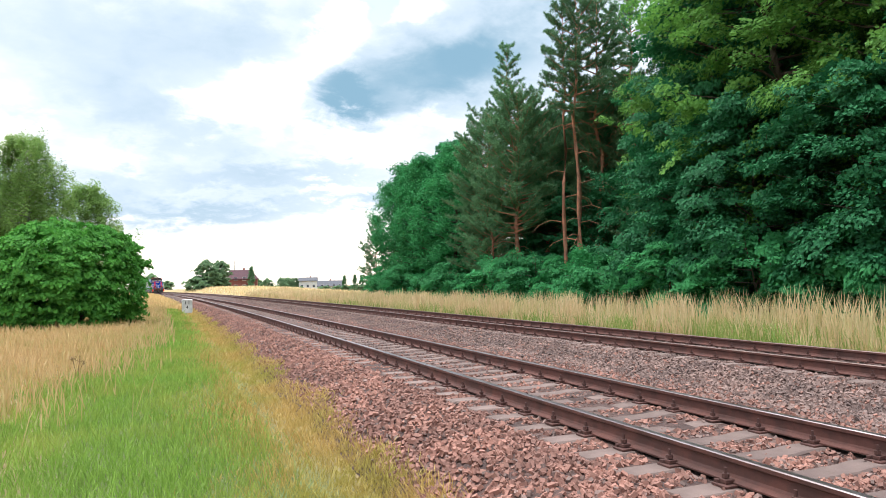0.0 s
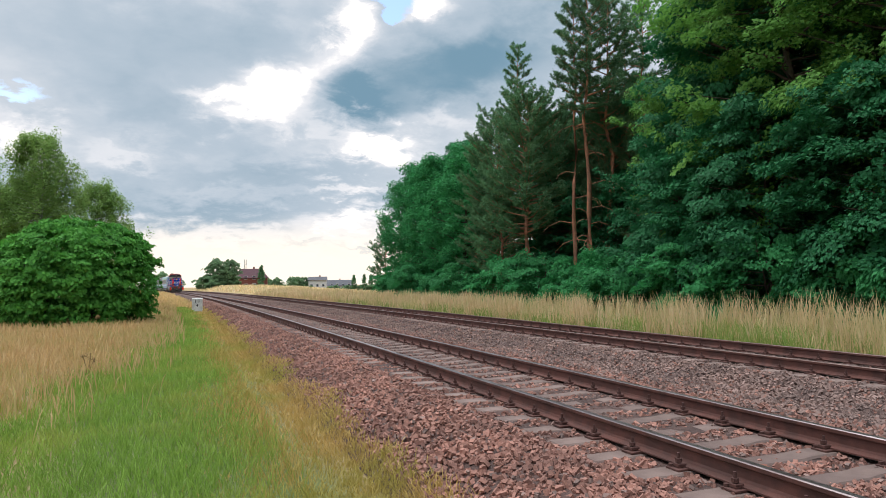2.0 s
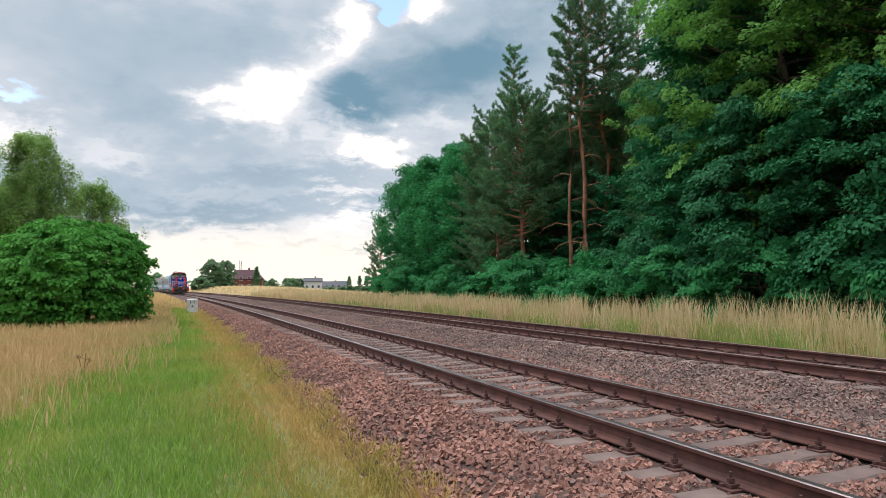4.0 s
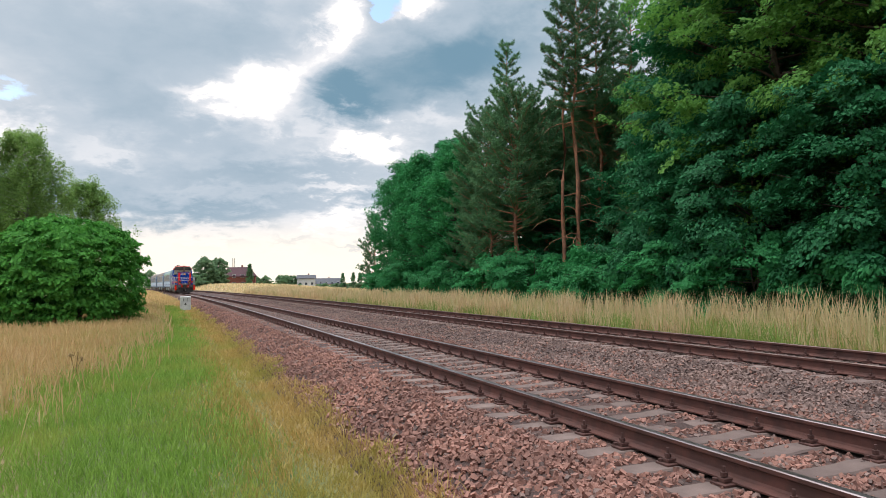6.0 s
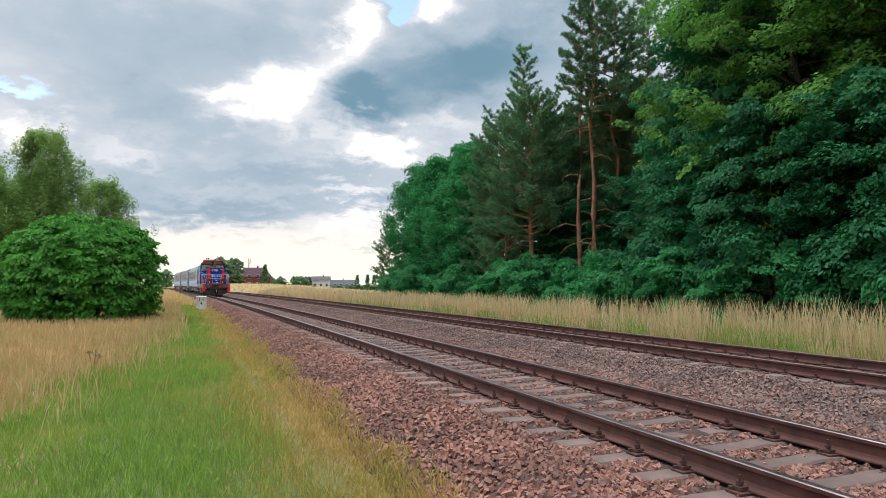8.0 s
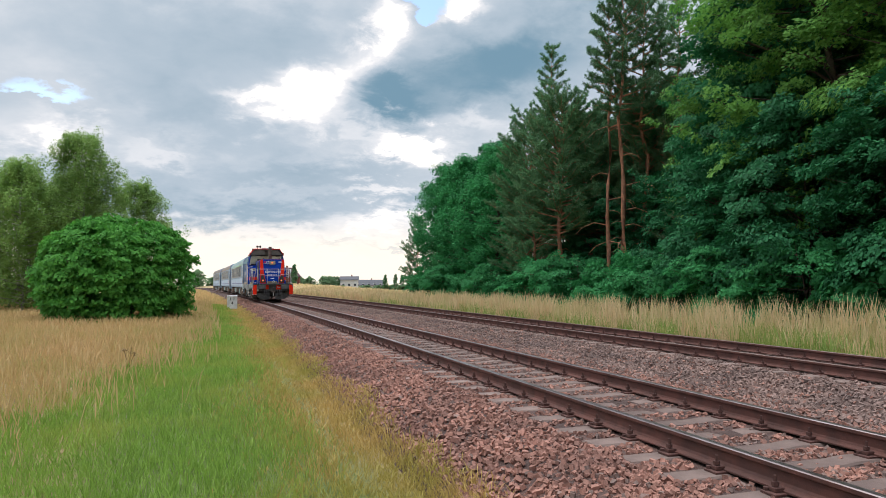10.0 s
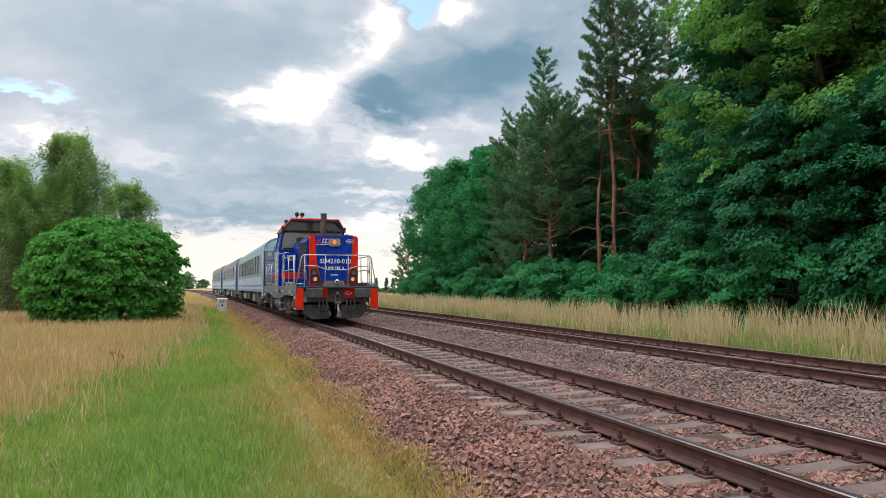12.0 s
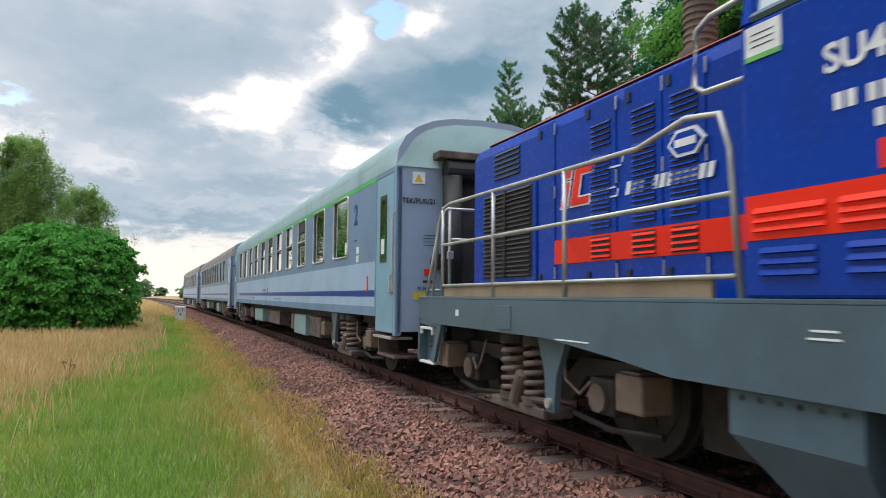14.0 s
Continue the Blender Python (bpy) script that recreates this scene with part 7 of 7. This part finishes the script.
for k in range(5):
    a = k * 1.3
    tube(bm, [(0, 0, 0), (0.05 * math.cos(a), 0.05 * math.sin(a), 0.35), (0.12 * math.cos(a), 0.12 * math.sin(a), 0.52 + 0.03 * k)], [0.008, 0.006, 0.012], 5)
WEED = material("dry_weed", (0.30, 0.20, 0.09), (0.2, 0.13, 0.06), 5, 0.9)
part("stalk", bm, WEED, weed)
rng_weed = np.random.default_rng(3)
v, f = leaf_points(rng_weed, [(0.1 * math.cos(k), 0.1 * math.sin(k), 0.48 + 0.03 * k) for k in range(5)], [0.07] * 5, 110, 0.016)
tagged(array_mesh("seed_head", v, f, [WEED], weed), kind="stuff")


# ---- pieces of the tracks ----
def make_sleepers(line, x0):
    me, fast = sleeper_mesh(), fastening_mesh()
    far_v, far_f, fv, ff = [], [], [], []
    n = 0
    sv = np.array([v.co for v in me.vertices])
    sq = [tuple(p.vertices) for p in me.polygons]
    kv = np.array([v.co for v in fast.vertices])
    kq = [tuple(p.vertices) for p in fast.polygons]
    for k in range(-16, 380):
        y = 4.04 + k * SLEEPER_STEP
        x = bend(x0, y)
        turn = math.degrees(math.atan(2 * CURVE * max(y, 0)))
        if y < 75:
            ob = new("sleeper", me)
            ob.parent = line
            ob.matrix_local = pose(x + random.gauss(0, 0.012), y, random.gauss(0, 0.004), 0, random.gauss(0, 0.2), turn + random.gauss(0, 0.3))
        else:
            far_f += [tuple(i + n for i in f) for f in sq]
            far_v.append(sv + np.array([x, y, 0]))
            n += len(sv)
        for s in (-0.7535, 0.7535):
            if y < 24:
                ob = new("rail_fastening", fast)
                ob.parent = line
                ob.matrix_local = pose(x + s, y, 0, 0, 0, turn)
            elif y < 95:
                ff += [tuple(i + len(fv) * len(kv) for i in f) for f in kq]
                fv.append(kv + np.array([x + s, y, 0]))
    tagged(mesh_of("far_sleepers", np.concatenate(far_v).tolist(), far_f, CONCRETE, line), kind="stuff")
    tagged(mesh_of("far_fastenings", np.concatenate(fv).tolist(), ff, RUST, line), kind="stuff")


make_sleepers(track_1, 0.0)
make_sleepers(track_2, TRACK_2)


def rough_block():
    """The corners of a block and its twelve triangles, from which crushed stones are shaped."""
    v = np.array([(x, y, z) for x in (-0.75, 0.75) for y in (-0.75, 0.75) for z in (-0.75, 0.75)], float)
    f = np.array([(0, 1, 3), (0, 3, 2), (4, 6, 7), (4, 7, 5), (0, 4, 5), (0, 5, 1), (2, 3, 7), (2, 7, 6), (0, 2, 6), (0, 6, 4), (1, 5, 7), (1, 7, 3)])
    return v, f


def stone_places(rng, count, y0, y1, power):
    y = y0 + (y1 - y0) * rng.random(count) ** power
    d = rng.uniform(-2.62, 7.9, count)
    spare = rng.random(count) < 0.03
    on_sleeper = np.abs((y - 4.04 + SLEEPER_STEP / 2) % SLEEPER_STEP - SLEEPER_STEP / 2) < 0.15
    across = (np.abs(d) < 1.33) | (np.abs(d - TRACK_2) < 1.33)
    rail = (np.abs(np.abs(d) - 0.7535) < 0.10) | (np.abs(np.abs(d - TRACK_2) - 0.7535) < 0.10)
    keep = (~(on_sleeper & across) | spare) & ~rail
    return d[keep], y[keep]


def make_stones():
    rng = np.random.default_rng(9)
    iv, iq = rough_block()
    d, y = stone_places(rng, 92000, 2.2, 38, 1.8)
    d2, y2 = stone_places(rng, 26000, 37, 85, 1.3)
    d3, y3 = stone_places(rng, 42000, -5.0, 2.3, 1.0)
    d4, y4 = stone_places(rng, 24000, 3.5, 16, 1.4)
    d, y = np.concatenate([d, d2, d3, d4]), np.concatenate([y, y2, y3, y4])
    n = len(d)
    size = rng.uniform(0.017, 0.033, n) * (1 + 0.012 * np.abs(y))
    x = d - CURVE * y ** 2
    z = np.interp(d, [p[0] for p in BED], [p[1] for p in BED]) + rng.uniform(-0.012, 0.030, n)
    across = (np.abs(d) < 1.35) | (np.abs(d - TRACK_2) < 1.35)
    z -= across * (size * 0.62 + 0.004)
    q = rng.normal(size=(n, 4))
    q /= np.linalg.norm(q, axis=1)[:, None]
    w, a, b, c = q.T
    rot = np.stack([1 - 2 * (b * b + c * c), 2 * (a * b - c * w), 2 * (a * c + b * w), 2 * (a * b + c * w), 1 - 2 * (a * a + c * c), 2 * (b * c - a * w),
                    2 * (a * c - b * w), 2 * (b * c + a * w), 1 - 2 * (a * a + b * b)], 1).reshape(n, 3, 3)
    shape = np.stack([rng.uniform(0.9, 1.4, n), rng.uniform(0.7, 1.1, n), rng.uniform(0.5, 0.85, n)], 1)
    local = iv[None] * shape[:, None] * (1 + rng.uniform(-0.26, 0.14, (n, len(iv), 3)))
    verts = np.einsum("nij,nkj->nki", rot, local) * size[:, None, None] + np.stack([x, y, z], 1)[:, None]
    grey = rng.random(n) < np.maximum(np.clip((d - 1.0) / 1.4, 0.06, 0.92), 0.8 * (np.abs(d) < 0.9) * np.clip((y - 3.0) / 12.0, 0.2, 1.0))
    near = np.argsort(np.where(y < 2.2, 99.0, y) + np.abs(d + 1.8) * 2)[:290]
    is_near = np.zeros(n, bool)
    is_near[near] = True
    for mat, pick, nm in ((STONE, ~grey & ~is_near, "brown_stones"), (STONE_GREY, grey & ~is_near, "grey_stones")):
        v = verts[pick]
        faces = (iq[None] + np.arange(len(v))[:, None, None] * len(iv)).reshape(-1, 3)
        ob = array_mesh(nm, v.reshape(-1, 3), faces, [mat], ballast_bed)
        tagged(ob, kind="stuff")
    for i in near:
        here = verts[i] - np.array([x[i], y[i], z[i]])
        ob = mesh_of("stone", here.tolist(), iq.tolist(), STONE, ballast_bed)
        ob.location = (x[i], y[i], z[i])


make_stones()


# ---- motion along the line ----
SPEED, AT_13 = 15.02, 10.264


def on_line(s):
    """The pose of a vehicle whose front stands s metres ahead along the line."""
    turn = math.degrees(math.atan(2 * CURVE * max(s, 0.0)))
    return pose(-CURVE * max(s, 0.0) ** 2, s, 0, 0, 0, turn)


def motions():
    times = [0.5 * i for i in range(29)]
    walk(locomotive, [(t, on_line(AT_13 + SPEED * (13 - t))) for t in times])
    for i, c in enumerate(coaches):
        walk(c, [(t, on_line(AT_13 + SPEED * (13 - t) + 14.24 + COACH_LENGTH * i)) for t in times])
    for ob, y, r in wheelsets:
        turn = math.degrees(SPEED / r / FPS)
        walk(ob, [(k / FPS, pose(0, y, r, (k * turn) % 360)) for k in range(0, 14 * FPS + 1)])


motions()
